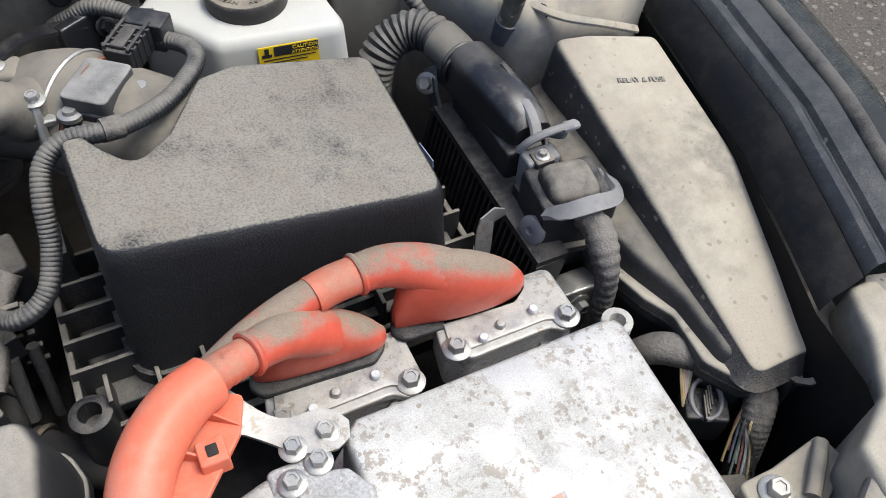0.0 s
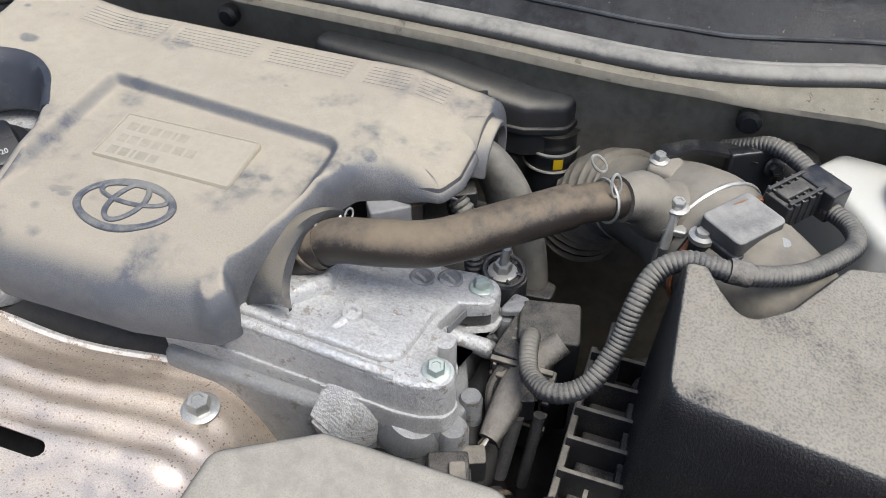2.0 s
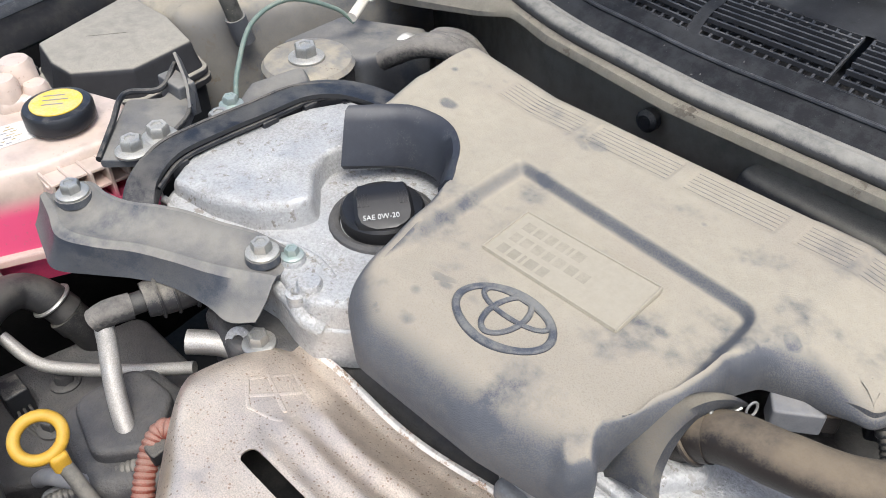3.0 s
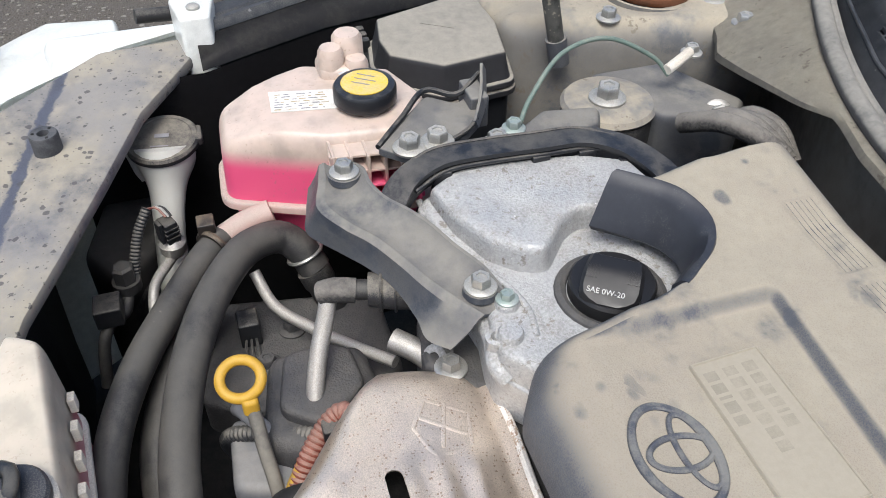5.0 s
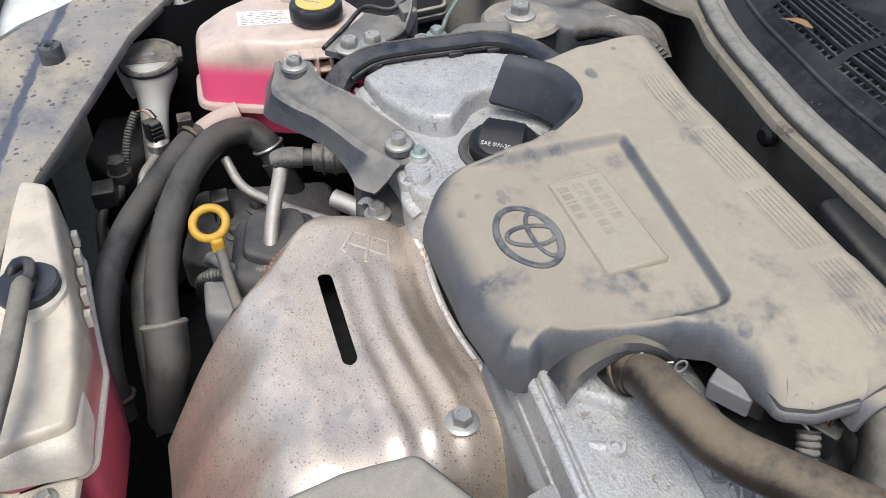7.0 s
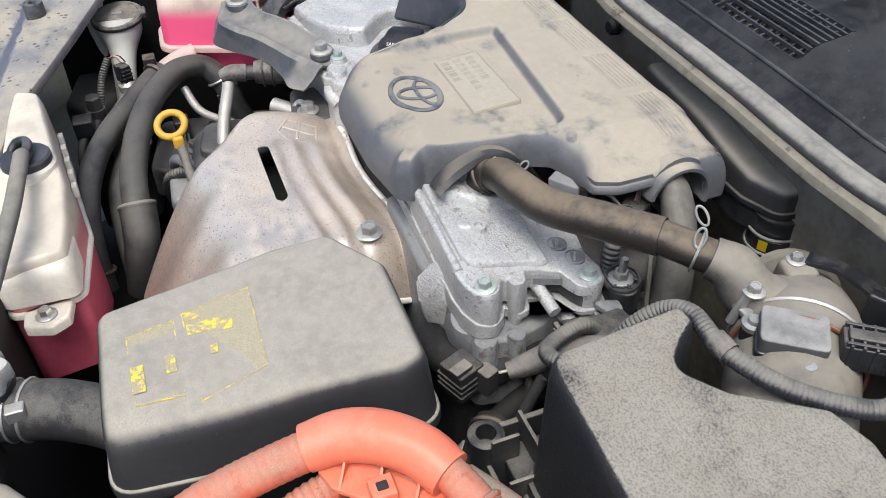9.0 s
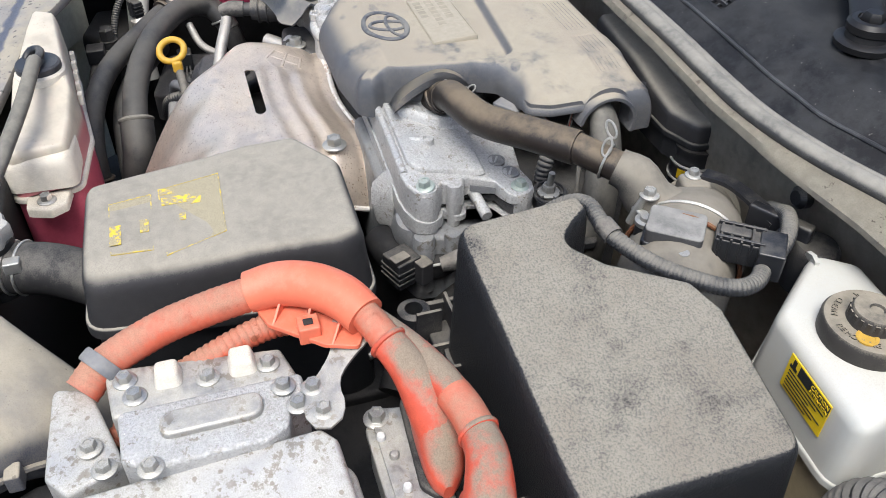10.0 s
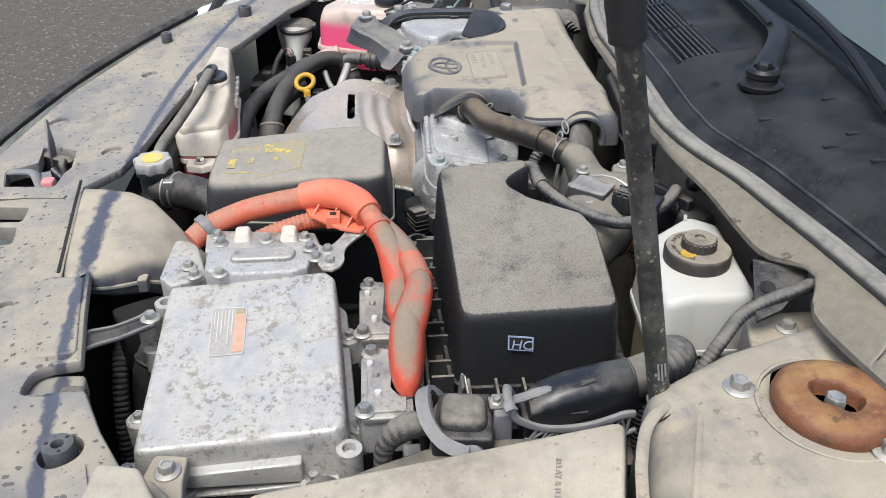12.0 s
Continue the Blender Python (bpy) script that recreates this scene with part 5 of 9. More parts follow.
FREE = [(0.050, 0.402, 0.884), (0.041, 0.417, 0.888), (0.037, 0.434, 0.895), (0.037, 0.449, 0.9025), (0.041, 0.461, 0.906), (0.045, 0.473, 0.9045), (0.047, 0.484, 0.898), (0.046, 0.492, 0.889)]
CREST, FREE = ([Vector(p) for p in smooth_path(c, 0.0022)[0]] for c in (CREST, FREE))
bm = bmesh.new()
rows = []
for i in range(36):
    p = CREST[int(i / 35 * (len(CREST) - 1))]
    q = FREE[int(i / 35 * (len(FREE) - 1))]
    bulge = Vector((0.0025, -0.001, 0.0035))
    rows.append([tuple(v) for v in (p - Vector((0.010, 0, 0.010)), p - Vector((0.006, 0, 0.004)), p - Vector((0.002, 0, 0.0006)), p + Vector((0.0012, 0, 0.0002)), p.lerp(q, 0.35) + bulge, p.lerp(q, 0.7) + bulge, q, q - Vector((0.003, 0, 0.004)))])
skin(bm, rows, closed=False)
bmesh.ops.solidify(bm, geom=bm.faces[:], thickness=0.0025)
part("hose_lip", bm, "cover", ec, "rolled lip arching over the hose")
bm = bmesh.new()
skin(bm, [[(x, 0.6175 + rr * math.cos(radians(a)), 0.8775 + rr * math.sin(radians(a))) for x, rr in ((0.104, 0.0300), (0.132, 0.0292), (0.1335, 0.0302), (0.1335, 0.0335), (0.131, 0.0352), (0.120, 0.0356), (0.104, 0.034))] for a in range(-22, 171, 6)])
part("side_arch", bm, "cover", ec, "arched lip at the end of the cover")

# oil filler cap
oc = thing("oil_filler_cap", (-0.279, 0.480, 0.868), "black plastic oil filler cap with a finger grip", "oil cap")
part("disc", lathe([(0.036, 0), (0.036, 0.012), (0.034, 0.0145), (0.031, 0.015), (0, 0.015)], (-0.279, 0.480, 0.868), n=40), "capblack", oc)
dv, nv, up = Vector((0.574, 0.819, 0)), Vector((0.819, -0.574, 0)), Vector((0, 0, 1))
cap_c = Vector((-0.279, 0.480, 0))
bm = bmesh.new()
skin(bm, [[tuple(cap_c + dv * k + nv * off + up * z) for k, z in ((-L, 0.880), (-L, h - 0.003), (-L + 0.003, h), (L - 0.003, h), (L, h - 0.003), (L, 0.880))]
          for off, L, h in ((-0.0135, 0.018, 0.889), (-0.012, 0.0205, 0.896), (-0.009, 0.022, 0.8985), (0.002, 0.0235, 0.8988), (0.006, 0.024, 0.898), (0.0105, 0.0245, 0.8962), (0.0205, 0.0248, 0.8908), (0.0265, 0.023, 0.8877), (0.030, 0.018, 0.8858), (0.0325, 0.011, 0.884))])
part("grip", bm, "capblack", oc)
for k in [g * (0.0125 + 0.0021 * i) for g in (-1, 1) for i in range(5)]:
    bm = bmesh.new()
    skin(bm, [[tuple(cap_c + dv * (k + s) + nv * off + up * z) for s, z in ((-0.0006, h - 0.001), (-0.0004, h + 0.0006), (0.0004, h + 0.0006), (0.0006, h - 0.001))] for off, h in ((0.003, 0.8985), (0.006, 0.898), (0.0105, 0.8962), (0.0145, 0.8940))])
    part("grip_ridge", bm, "capblack", oc)
tp0 = cap_c + dv * -0.0185 + nv * 0.0255 + up * 0.8887
lettering("oil_grade", "SAE 0W-20", oc, "whiteink", tp0, 0.0064, (dv, -nv * 0.021 + up * 0.0115), 0.0004)

# ---- valve cover and front of the engine ----
vc = thing("valve_cover", (-0.3, 0.45, 0.82), "pale cast aluminium valve cover with dirt in its corners", "valve cover")
o = rounded([(-0.452, 0.405), (-0.428, 0.358), (-0.385, 0.362), (-0.335, 0.374), (-0.300, 0.378), (-0.268, 0.372), (-0.245, 0.372), (-0.215, 0.395), (-0.20, 0.60), (-0.43, 0.565)], 0.012)
part("casting", slab(o, 0.80, 0.868, 0.006, 0.004, lambda x, y: 0.10 * max(0.0, -x - 0.33)), "alloy", vc)
part("flange", slab([Vector(p) for p in shrink(o, -0.004)], 0.828, 0.842, 0.003), "alloy", vc)
vo = rounded([(-0.428, 0.368, 0.008), (-0.447, 0.398, 0.02), (-0.450, 0.440), (-0.434, 0.520), (-0.412, 0.560), (-0.33, 0.575), (-0.335, 0.530, 0.02), (-0.362, 0.490, 0.03), (-0.350, 0.466, 0.02), (-0.318, 0.438, 0.012), (-0.326, 0.418, 0.012), (-0.345, 0.396, 0.015), (-0.382, 0.378)], 0.012)
part("raised_field", slab(vo, 0.855, 0.893, 0.013, 0.006, lambda x, y: 0.02 * (y - 0.45), steps=6), "alloy", vc)
part("edge_bead", tube([(-0.436, 0.362, 0.870), (-0.400, 0.366, 0.8705), (-0.370, 0.371, 0.8705), (-0.345, 0.380, 0.8705), (-0.325, 0.392, 0.8700), (-0.305, 0.402, 0.8690), (-0.280, 0.408, 0.867), (-0.252, 0.404, 0.866)], 0.0034, 10), "alloy", vc)
for x, y in ((-0.291, 0.393), (-0.258, 0.384), (-0.418, 0.366)):
    part("bolt_boss", lathe([(0.0105, -0.03), (0.0105, 0.004), (0.009, 0.006), (0, 0.006)], (x, y, 0.868), n=18), "alloy", vc)
part("filler_rim", ring((-0.279, 0.480, 0.866), 0.042, 0.006), "alloydark", vc)
part("rail", tube([(-0.30, 0.376, 0.852), (-0.270, 0.374, 0.852), (-0.250, 0.370, 0.848), (-0.238, 0.376, 0.84)], 0.008, 10), "alloy", vc)
bolt(vc, (-0.291, 0.393, 0.874), 0.0105, mat="green", label="bolt with a dab of green paint")
for p in ((-0.262, 0.374, 0.866),):
    part("lug", lathe([(0.009, -0.02), (0.009, 0), (0.005, 0.001), (0.004, -0.006), (0, -0.006)], p, n=18), "alloy", vc)

th = thing("timing_cover", (0.1, 0.45, 0.72), "pale grey cast aluminium engine end cover with bolts and ribs", "engine casting")


def th_z(x, y):
    """The casting falls away towards the rear and the end."""
    return -0.06 * (x - 0.15) - 0.2 * (y - 0.405)


o = rounded([(-0.06, 0.390), (0.047, 0.387), (0.100, 0.385), (0.132, 0.384), (0.150, 0.386, 0.008), (0.166, 0.393, 0.010), (0.170, 0.406, 0.010), (0.160, 0.418, 0.006), (0.148, 0.424, 0.004), (0.150, 0.431, 0.004), (0.158, 0.436, 0.005), (0.156, 0.446, 0.006), (0.141, 0.451, 0.003), (0.140, 0.457, 0.003), (0.147, 0.484, 0.003),
             (0.158, 0.488, 0.005), (0.171, 0.494, 0.010), (0.173, 0.512, 0.010), (0.162, 0.524, 0.008), (0.147, 0.527, 0.006), (0.125, 0.522, 0.006), (0.060, 0.535), (-0.05, 0.535)], 0.006)
part("plate", slab(o, 0.826, 0.857, 0.004, 0.001, th_z, steps=5, fine=0.005), "alloy", th, "pale cast plate with scalloped edges")
pad = rounded([(0.000, 0.398), (0.060, 0.397), (0.117, 0.396), (0.131, 0.404, 0.012), (0.136, 0.476, 0.005), (0.067, 0.480), (0.0, 0.484)], 0.008)
part("raised_pad", slab(pad, 0.846, 0.8625, 0.004, 0.002, th_z, fine=0.006), "alloy", th, "raised flat pad of the casting")
part("edge_ridge", tube([(-0.03, 0.392, 0.8705), (0.047, 0.391, 0.8655), (0.10, 0.389, 0.8625), (0.132, 0.389, 0.860)], 0.0042, 10), "alloy", th)
part("gasket", slab([Vector(p) for p in shrink(o, 0.0022)], 0.822, 0.829, 0.0005, 0, th_z), "alloydark", th, "dark gasket line")
part("flange", slab([Vector(p) for p in shrink(o, -0.0035)], 0.808, 0.823, 0.003, 0.0, th_z), "alloy", th)
part("casting", slab(rounded([(-0.05, 0.385), (0.140, 0.380), (0.172, 0.392), (0.176, 0.425), (0.166, 0.452), (0.156, 0.476), (0.158, 0.502), (0.182, 0.508), (0.180, 0.530), (-0.04, 0.535)], 0.010), 0.72, 0.806, 0.005, 0.003, th_z), "alloydull", th, "darker dirty lower casting")
part("hose_neck", lathe([(0.052, -0.030), (0.044, -0.018), (0.034, -0.004), (0.0255, 0.010), (0.0195, 0.020), (0.0185, 0.028), (0, 0.028)], (0.016, 0.463, 0.866), (0.62, 0.12, 0.62), n=28), "alloy", th)
part("neck_facet", slab(rounded([(-0.01, 0.412), (0.035, 0.410), (0.058, 0.448), (0.050, 0.49), (-0.01, 0.49)], 0.010), 0.85, 0.874, 0.012, 0.010, th_z), "alloy", th)
# scalloped bosses with columns running down
for x, y, r, low in ((0.157, 0.404, 0.0140, 0.785), (0.152, 0.437, 0.0085, 0.800), (0.160, 0.508, 0.0135, 0.795)):
    zt = 0.857 + th_z(x, y)
    part("boss", lathe([(r * 0.8, low - zt), (r * 0.98, low - zt + 0.012), (r, -0.003), (r * 0.9, 0.0008), (0, 0.0008)], (x, y, zt), n=22), "alloy", th)
bolt(th, (0.157, 0.404, 0.8578), 0.0115, (0.05, -0.15, 1), "green", label="bolt with a dab of green paint")
bolt(th, (0.157, 0.509, 0.8362), 0.0110, (0.05, 0.1, 1), "green", label="bolt with a dab of green paint")
for x, y in ((0.110, 0.499), (0.131, 0.508)):
    zt = 0.857 + th_z(x, y)
    plug = part("core_plug", lathe([(0.0105, -0.004), (0.0105, 0.0012), (0.0088, 0.002), (0.0080, 0.0008), (0, 0.0008)], (x, y, zt), n=24), "alloydull", th, "round pressed core plug")
    part("plug_bar", tube([(x - 0.005, y + 0.003, zt + 0.0012), (x + 0.005, y - 0.003, zt + 0.0012)], 0.0014, 6), "alloy", plug)
part("code_plate", quad_label([(0.1475, 0.456, 0.842), (0.1535, 0.483, 0.8365), (0.1540, 0.483, 0.8295), (0.1480, 0.456, 0.835)], 0.0012), "alloydull", th, "small recessed tag with stamped marks")
zs = 0.8625 + th_z(0.083, 0.428)
part("stud", lathe([(0.0085, -0.004), (0.0080, 0.003), (0.0072, 0.0048), (0.0042, 0.005), (0.0035, 0.002), (0, 0.002)], (0.083, 0.428, zs), n=20), "alloy", th)
part("stud_web", tube([(0.081, 0.424, zs + 0.0012), (0.077, 0.415, zs + 0.0022), (0.0745, 0.408, zs + 0.001)], 0.0042, 10, flat=0.7), "alloy", th)
# gusset wing on the nose side
bm = bmesh.new()
skin(bm, [[(0.078, 0.386, 0.838), (0.108, 0.386, 0.836), (0.124, 0.380, 0.812), (0.094, 0.360, 0.800), (0.070, 0.366, 0.812)], [(0.078, 0.386, 0.80), (0.108, 0.386, 0.80), (0.120, 0.382, 0.78), (0.096, 0.366, 0.77), (0.074, 0.37, 0.78)]])
bmesh.ops.bevel(bm, geom=bm.edges[:], offset=0.003, segments=2, affect="EDGES")
part("gusset", bm, "alloy", th, "stepped gusset below the plate")
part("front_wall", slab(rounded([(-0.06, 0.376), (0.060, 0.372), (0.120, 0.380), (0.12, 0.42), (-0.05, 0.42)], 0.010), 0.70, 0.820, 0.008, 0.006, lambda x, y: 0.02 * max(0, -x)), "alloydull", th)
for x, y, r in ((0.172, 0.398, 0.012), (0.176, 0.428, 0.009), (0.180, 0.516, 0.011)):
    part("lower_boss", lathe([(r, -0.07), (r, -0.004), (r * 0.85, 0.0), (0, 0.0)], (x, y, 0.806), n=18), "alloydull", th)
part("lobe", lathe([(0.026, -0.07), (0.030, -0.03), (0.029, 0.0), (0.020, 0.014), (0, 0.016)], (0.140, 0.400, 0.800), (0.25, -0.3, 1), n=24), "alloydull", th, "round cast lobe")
part("lower_pipe", tube([(0.105, 0.366, 0.760, 0.020), (0.140, 0.376, 0.762, 0.024), (0.168, 0.400, 0.764, 0.022), (0.172, 0.440, 0.768, 0.014), (0.176, 0.480, 0.772, 0.010), (0.178, 0.52, 0.772, 0.010)], 0.02, 16, flat=0.8), "under", th, "dark rounded lower housing")
part("spigot", tube([(0.120, 0.485, 0.800, 0.0150), (0.140, 0.487, 0.797, 0.0115), (0.155, 0.488, 0.793, 0.0085), (0.176, 0.489, 0.786, 0.0078), (0.178, 0.489, 0.7855, 0.006)], 0.0085, 14), "alloy", th, "tapered cast spigot")
part("spigot_stub", tube([(0.140, 0.462, 0.828), (0.158, 0.464, 0.824), (0.176, 0.466, 0.820)], 0.0062, 12), "alloy", th)
# black ring bracket with a threaded stud
nt = part("sensor_base", slab(rounded([(0.146, 0.528), (0.176, 0.522), (0.190, 0.540), (0.178, 0.556), (0.150, 0.556)], 0.012), 0.800, 0.826, 0.003), "black", th, "black oval bracket")
part("bracket_rim", ring((0.167, 0.540, 0.829), 0.0165, 0.0024, (0.1, -0.1, 1), 28, m=6), "blackclean", nt)
for a in range(0, 360, 60):
    c_, s_ = math.cos(radians(a)), math.sin(radians(a))
    part("spoke", tube([(0.167 + 0.006 * c_, 0.540 + 0.006 * s_, 0.829), (0.167 + 0.016 * c_, 0.540 + 0.016 * s_, 0.829)], 0.0016, 6), "blackclean", nt)
bolt(th, (0.166, 0.539, 0.828), 0.0135, name="stud_nut")
part("stud_thread", lathe([(0.0038, 0.0), (0.0038, 0.019), (0.0030, 0.021), (0, 0.021)], (0.166, 0.539, 0.834), (0.1, 0.05, 1), n=12), "zinc", th)
part("side_tab", slab(rounded([(0.172, 0.505), (0.190, 0.512), (0.196, 0.528), (0.180, 0.530)], 0.005), 0.812, 0.818, 0.002), "alloydull", th)

# ---- heat shield ----
hs = thing("heat_shield", (-0.15, 0.25, 0.68), "dusty brownish steel exhaust heat shield with a slot and rust specks", "heat shield")
NU, NW = 88, 70
bm = bmesh.new()
vs = []


def shield_pt(u, w):
    """u runs across the car, w from the rear rim down to the front."""
    xl = -0.315 + 0.018 * math.sin(w * 3.0) + 0.055 * max(0, w - 0.45) / 0.55 - 0.018 * math.sin(math.pi * min(1.0, w * 1.1))
    xr = 0.035 + 0.008 * math.sin(w * 3.0) + 0.045 * w
    x = xl + (xr - xl) * u
    yr = 0.376 - 0.022 * (1 - u) ** 3 + 0.006 * math.sin(u * 9)
    yf = 0.105 - 0.01 * math.cos((u - 0.5) * 3) + 0.11 * max(0, 0.30 - u) / 0.30
    y = yr + (yf - yr) * w
    z = 0.806 + 0.030 * math.sin(min(1, w / 0.62) * math.pi / 2) - 0.16 * max(0, w - 0.50) ** 1.7 / 0.5 ** 1.7
    ed = min(u, 1 - u)
    z -= 0.055 * max(0, 1 - ed / 0.16) ** 2.2
    for wc in (0.14, 0.235, 0.33):
        z += 0.0045 * math.exp(-((w - wc) / 0.028) ** 2) * max(0, min(1, (u - 0.28) / 0.1)) * max(0, min(1, (0.98 - u) / 0.1))
    for uc in (0.30, 0.55, 0.80):
        z += 0.011 * math.exp(-((u - uc) / 0.09) ** 2) * max(0, min(1, (w - 0.5) / 0.15))
    z -= 0.004 * math.exp(-((w - 0.04) / 0.03) ** 2)
    return (x, y, z)


for i in range(NU + 1):
    vs.append([bm.verts.new(shield_pt(i / NU, j / NW)) for j in range(NW + 1)])
for i in range(NU):
    for j in range(NW):
        c = shield_pt((i + 0.5) / NU, (j + 0.5) / NW)
        ex = max(0, abs(c[0] + 0.134) - 0.051)
        if math.hypot(ex, c[1] - 0.269) < 0.0068:
            continue
        bm.faces.new((vs[i][j], vs[i + 1][j], vs[i + 1][j + 1], vs[i][j + 1]))
for e in [e for e in bm.edges if len(e.link_faces) == 1]:
    for v in e.verts:
        sx = max(-0.051, min(0.051, v.co.x + 0.134))
        off = Vector((v.co.x + 0.134 - sx, v.co.y - 0.269))
        if 1e-6 < off.length < 0.013:
            off *= 0.0068 / off.length
            v.co.x, v.co.y = sx - 0.134 + off.x, 0.269 + off.y
bmesh.ops.delete(bm, geom=[v for v in bm.verts if not v.link_faces], context="VERTS")
bmesh.ops.solidify(bm, geom=bm.faces[:], thickness=0.0015)
part("shell", bm, "shield", hs)
part("rear_rim", tube([tuple(Vector(shield_pt(u / 20, 0)) + Vector((0, 0.003, -0.001))) for u in range(0, 21)], 0.0042, 8), "shieldedge", hs, "pale worn folded rim")
part("side_rim", tube([tuple(Vector(shield_pt(1, 0.62 * w / 20)) + Vector((0.001, 0, 0.0005))) for w in range(0, 21)], 0.0034, 8), "shieldedge", hs, "pale corroded side rim")
for bx, by in ((-0.286, 0.345), (-0.001, 0.341)):
    bz = max(v[2] for v in (shield_pt(i / 60, j / 60) for i in range(61) for j in range(61)) if math.hypot(v[0] - bx, v[1] - by) < 0.012)
    bolt(hs, (bx, by, bz - 0.0005), 0.0155, label="large flanged bolt")
MARK = [(x, y, z) for x, y, z in (shield_pt(i / 90, j / 90) for i in range(91) for j in range(91)) if -0.27 < x < -0.18 and 0.27 < y < 0.36]


def sheet_z(x, y):
    near = sorted(MARK, key=lambda v: (v[0] - x) ** 2 + (v[1] - y) ** 2)[:3]
    return sum(v[2] for v in near) / 3


bm = bmesh.new()
for a, b in (((-0.235, 0.300), (-0.215, 0.335)), ((-0.245, 0.325), (-0.205, 0.312)), ((-0.25, 0.31), (-0.235, 0.342)), ((-0.235, 0.342), (-0.203, 0.335)), ((-0.203, 0.335), (-0.198, 0.305)), ((-0.198, 0.305), (-0.225, 0.294)), ((-0.225, 0.294), (-0.25, 0.31))):
    ln = [(a[0] + (b[0] - a[0]) * u, a[1] + (b[1] - a[1]) * u) for u in (0, 0.5, 1)]
    tube([(x, y, sheet_z(x, y) + 0.0002) for x, y in ln], 0.0028, 8, bm=bm, flat=0.65)
part("stamped_mark", bm, "shield", hs, "embossed warning sign on the sheet")
# near-black core keeps the slot above it dark
part("exhaust_core", box(-0.25, 0.02, 0.17, 0.34, 0.55, 0.775, 0.03, 0.03), "under", hs)

# ---- junction box with yellow labels ----
jb = thing("junction_box", (0.16, 0.2, 0.70), "black plastic box with a dusty brown lid and worn yellow labels", "fuse box")
o = rounded([(0.068, 0.075), (0.215, 0.072), (0.243, 0.30), (0.235, 0.325), (0.11, 0.328), (0.045, 0.292), (0.042, 0.235)], 0.018)


def jb_top(x, y):
    return 0.03 * (x - 0.1) - 0.035 * max(0, (x - 0.17) / 0.07) ** 2 * max(0, min(1, (0.22 - y) / 0.14)) + 0.06 * (y - 0.2) * (1 if y > 0.2 else 0.3)


part("lid", slab(o, 0.812, 0.872, 0.020, 0.005, jb_top, steps=6, fine=0.012), "boxlid", jb)
part("rim", slab([Vector(p) for p in shrink(o, -0.008)], 0.800, 0.812, 0.003), "boxlid", jb)
part("base", slab([Vector(p) for p in shrink(o, -0.001)], 0.62, 0.800, 0.002), "black", jb)
for c in (((0.114, 0.100), (0.192, 0.101), (0.196, 0.1385), (0.109, 0.140)), ((0.104, 0.1465), (0.206, 0.149), (0.192, 0.204), (0.093, 0.206))):
    part("label", quad_label([(x, y, 0.8720 + jb_top(x, y)) for x, y in c], 0.0004), "fadedlabel", jb, "worn yellow warning label under dust")
for x, y, w, h in ((0.1045, 0.1485, 0.010, 0.013), (0.120, 0.149, 0.013, 0.034), (0.126, 0.176, 0.012, 0.010), (0.150, 0.164, 0.012, 0.006), (0.152, 0.101, 0.030, 0.010), (0.150, 0.128, 0.020, 0.008)):
    bars("label_print", jb, "labelpatch", (x, y, 0.8726 + jb_top(x, y)), ((1, 0, 0.03), (0, 1, 0)), ((0, 0, w, h),), 0.0003)
for c in (((0.114, 0.100), (0.192, 0.101), (0.196, 0.1385), (0.109, 0.140)), ((0.104, 0.1465), (0.206, 0.149), (0.192, 0.204), (0.093, 0.206))):
    for (xa, ya), (xb, yb) in zip(c, c[1:] + c[:1]):
        n = Vector((ya - yb, xb - xa)).normalized() * 0.0009
        part("label_edge", quad_label([(x, y, 0.8725 + jb_top(x, y)) for x, y in ((xa, ya), (xb, yb), (xb + n.x, yb + n.y), (xa + n.x, ya + n.y))], 0.0003), "labelpatch", jb)

# ---- inverter ----
def inv_z(x, y):
    return 0.012 + 0.07 * (y - 0.062) - 0.14 * (x - 0.418)


iv = thing("inverter", (0.52, 0.16, 0.66), "silver cast aluminium inverter with brown corrosion spots and bolted flanges", "inverter")
o = rounded([(0.412, 0.058), (0.652, 0.062), (0.652, 0.262), (0.640, 0.270), (0.425, 0.256), (0.412, 0.245)], 0.008)
part("lid", slab(o, 0.755, 0.820, 0.009, 0.004, inv_z, steps=5, fine=0.014), "inverter", iv)
part("lid_flange", slab([Vector(p) for p in shrink(o, -0.011)], 0.745, 0.765, 0.003, 0, inv_z), "inverter", iv)
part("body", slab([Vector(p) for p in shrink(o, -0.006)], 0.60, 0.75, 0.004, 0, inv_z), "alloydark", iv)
for x, y in ((0.452, 0.040), (0.56, 0.042), (0.628, 0.044), (0.655, 0.105), (0.662, 0.235), (0.470, 0.270), (0.60, 0.283)):
    z = 0.768 + inv_z(x, y)
    lug = part("lug", lathe([(0.014, -0.03), (0.014, 0.0), (0.012, 0.002), (0, 0.002)], (x, y, z), n=18), "inverter", iv)
    bolt(iv, (x, y, z + 0.002), 0.010)
# corner ears
for x, y in ((0.442, 0.035), (0.658, 0.272), (0.418, 0.052)):
    z = 0.802 + inv_z(x, y)
    part("ear", lathe([(0.013, -0.045), (0.013, 0), (0.007, 0.001), (0.006, -0.008), (0, -0.008)], (x, y, z), n=20), "inverter", iv)
part("edge_rib", box(0.648, 0.664, 0.105, 0.225, 0.76, 0.795, 0.004, 0.003, top=inv_z), "inverter", iv)
# terminal end
part("terminal_block", slab(rounded([(0.308, 0.088), (0.325, 0.228), (0.362, 0.238), (0.362, 0.094)], 0.006), 0.74, 0.848, 0.005, 0.002), "bright", iv, "bright terminal cover")
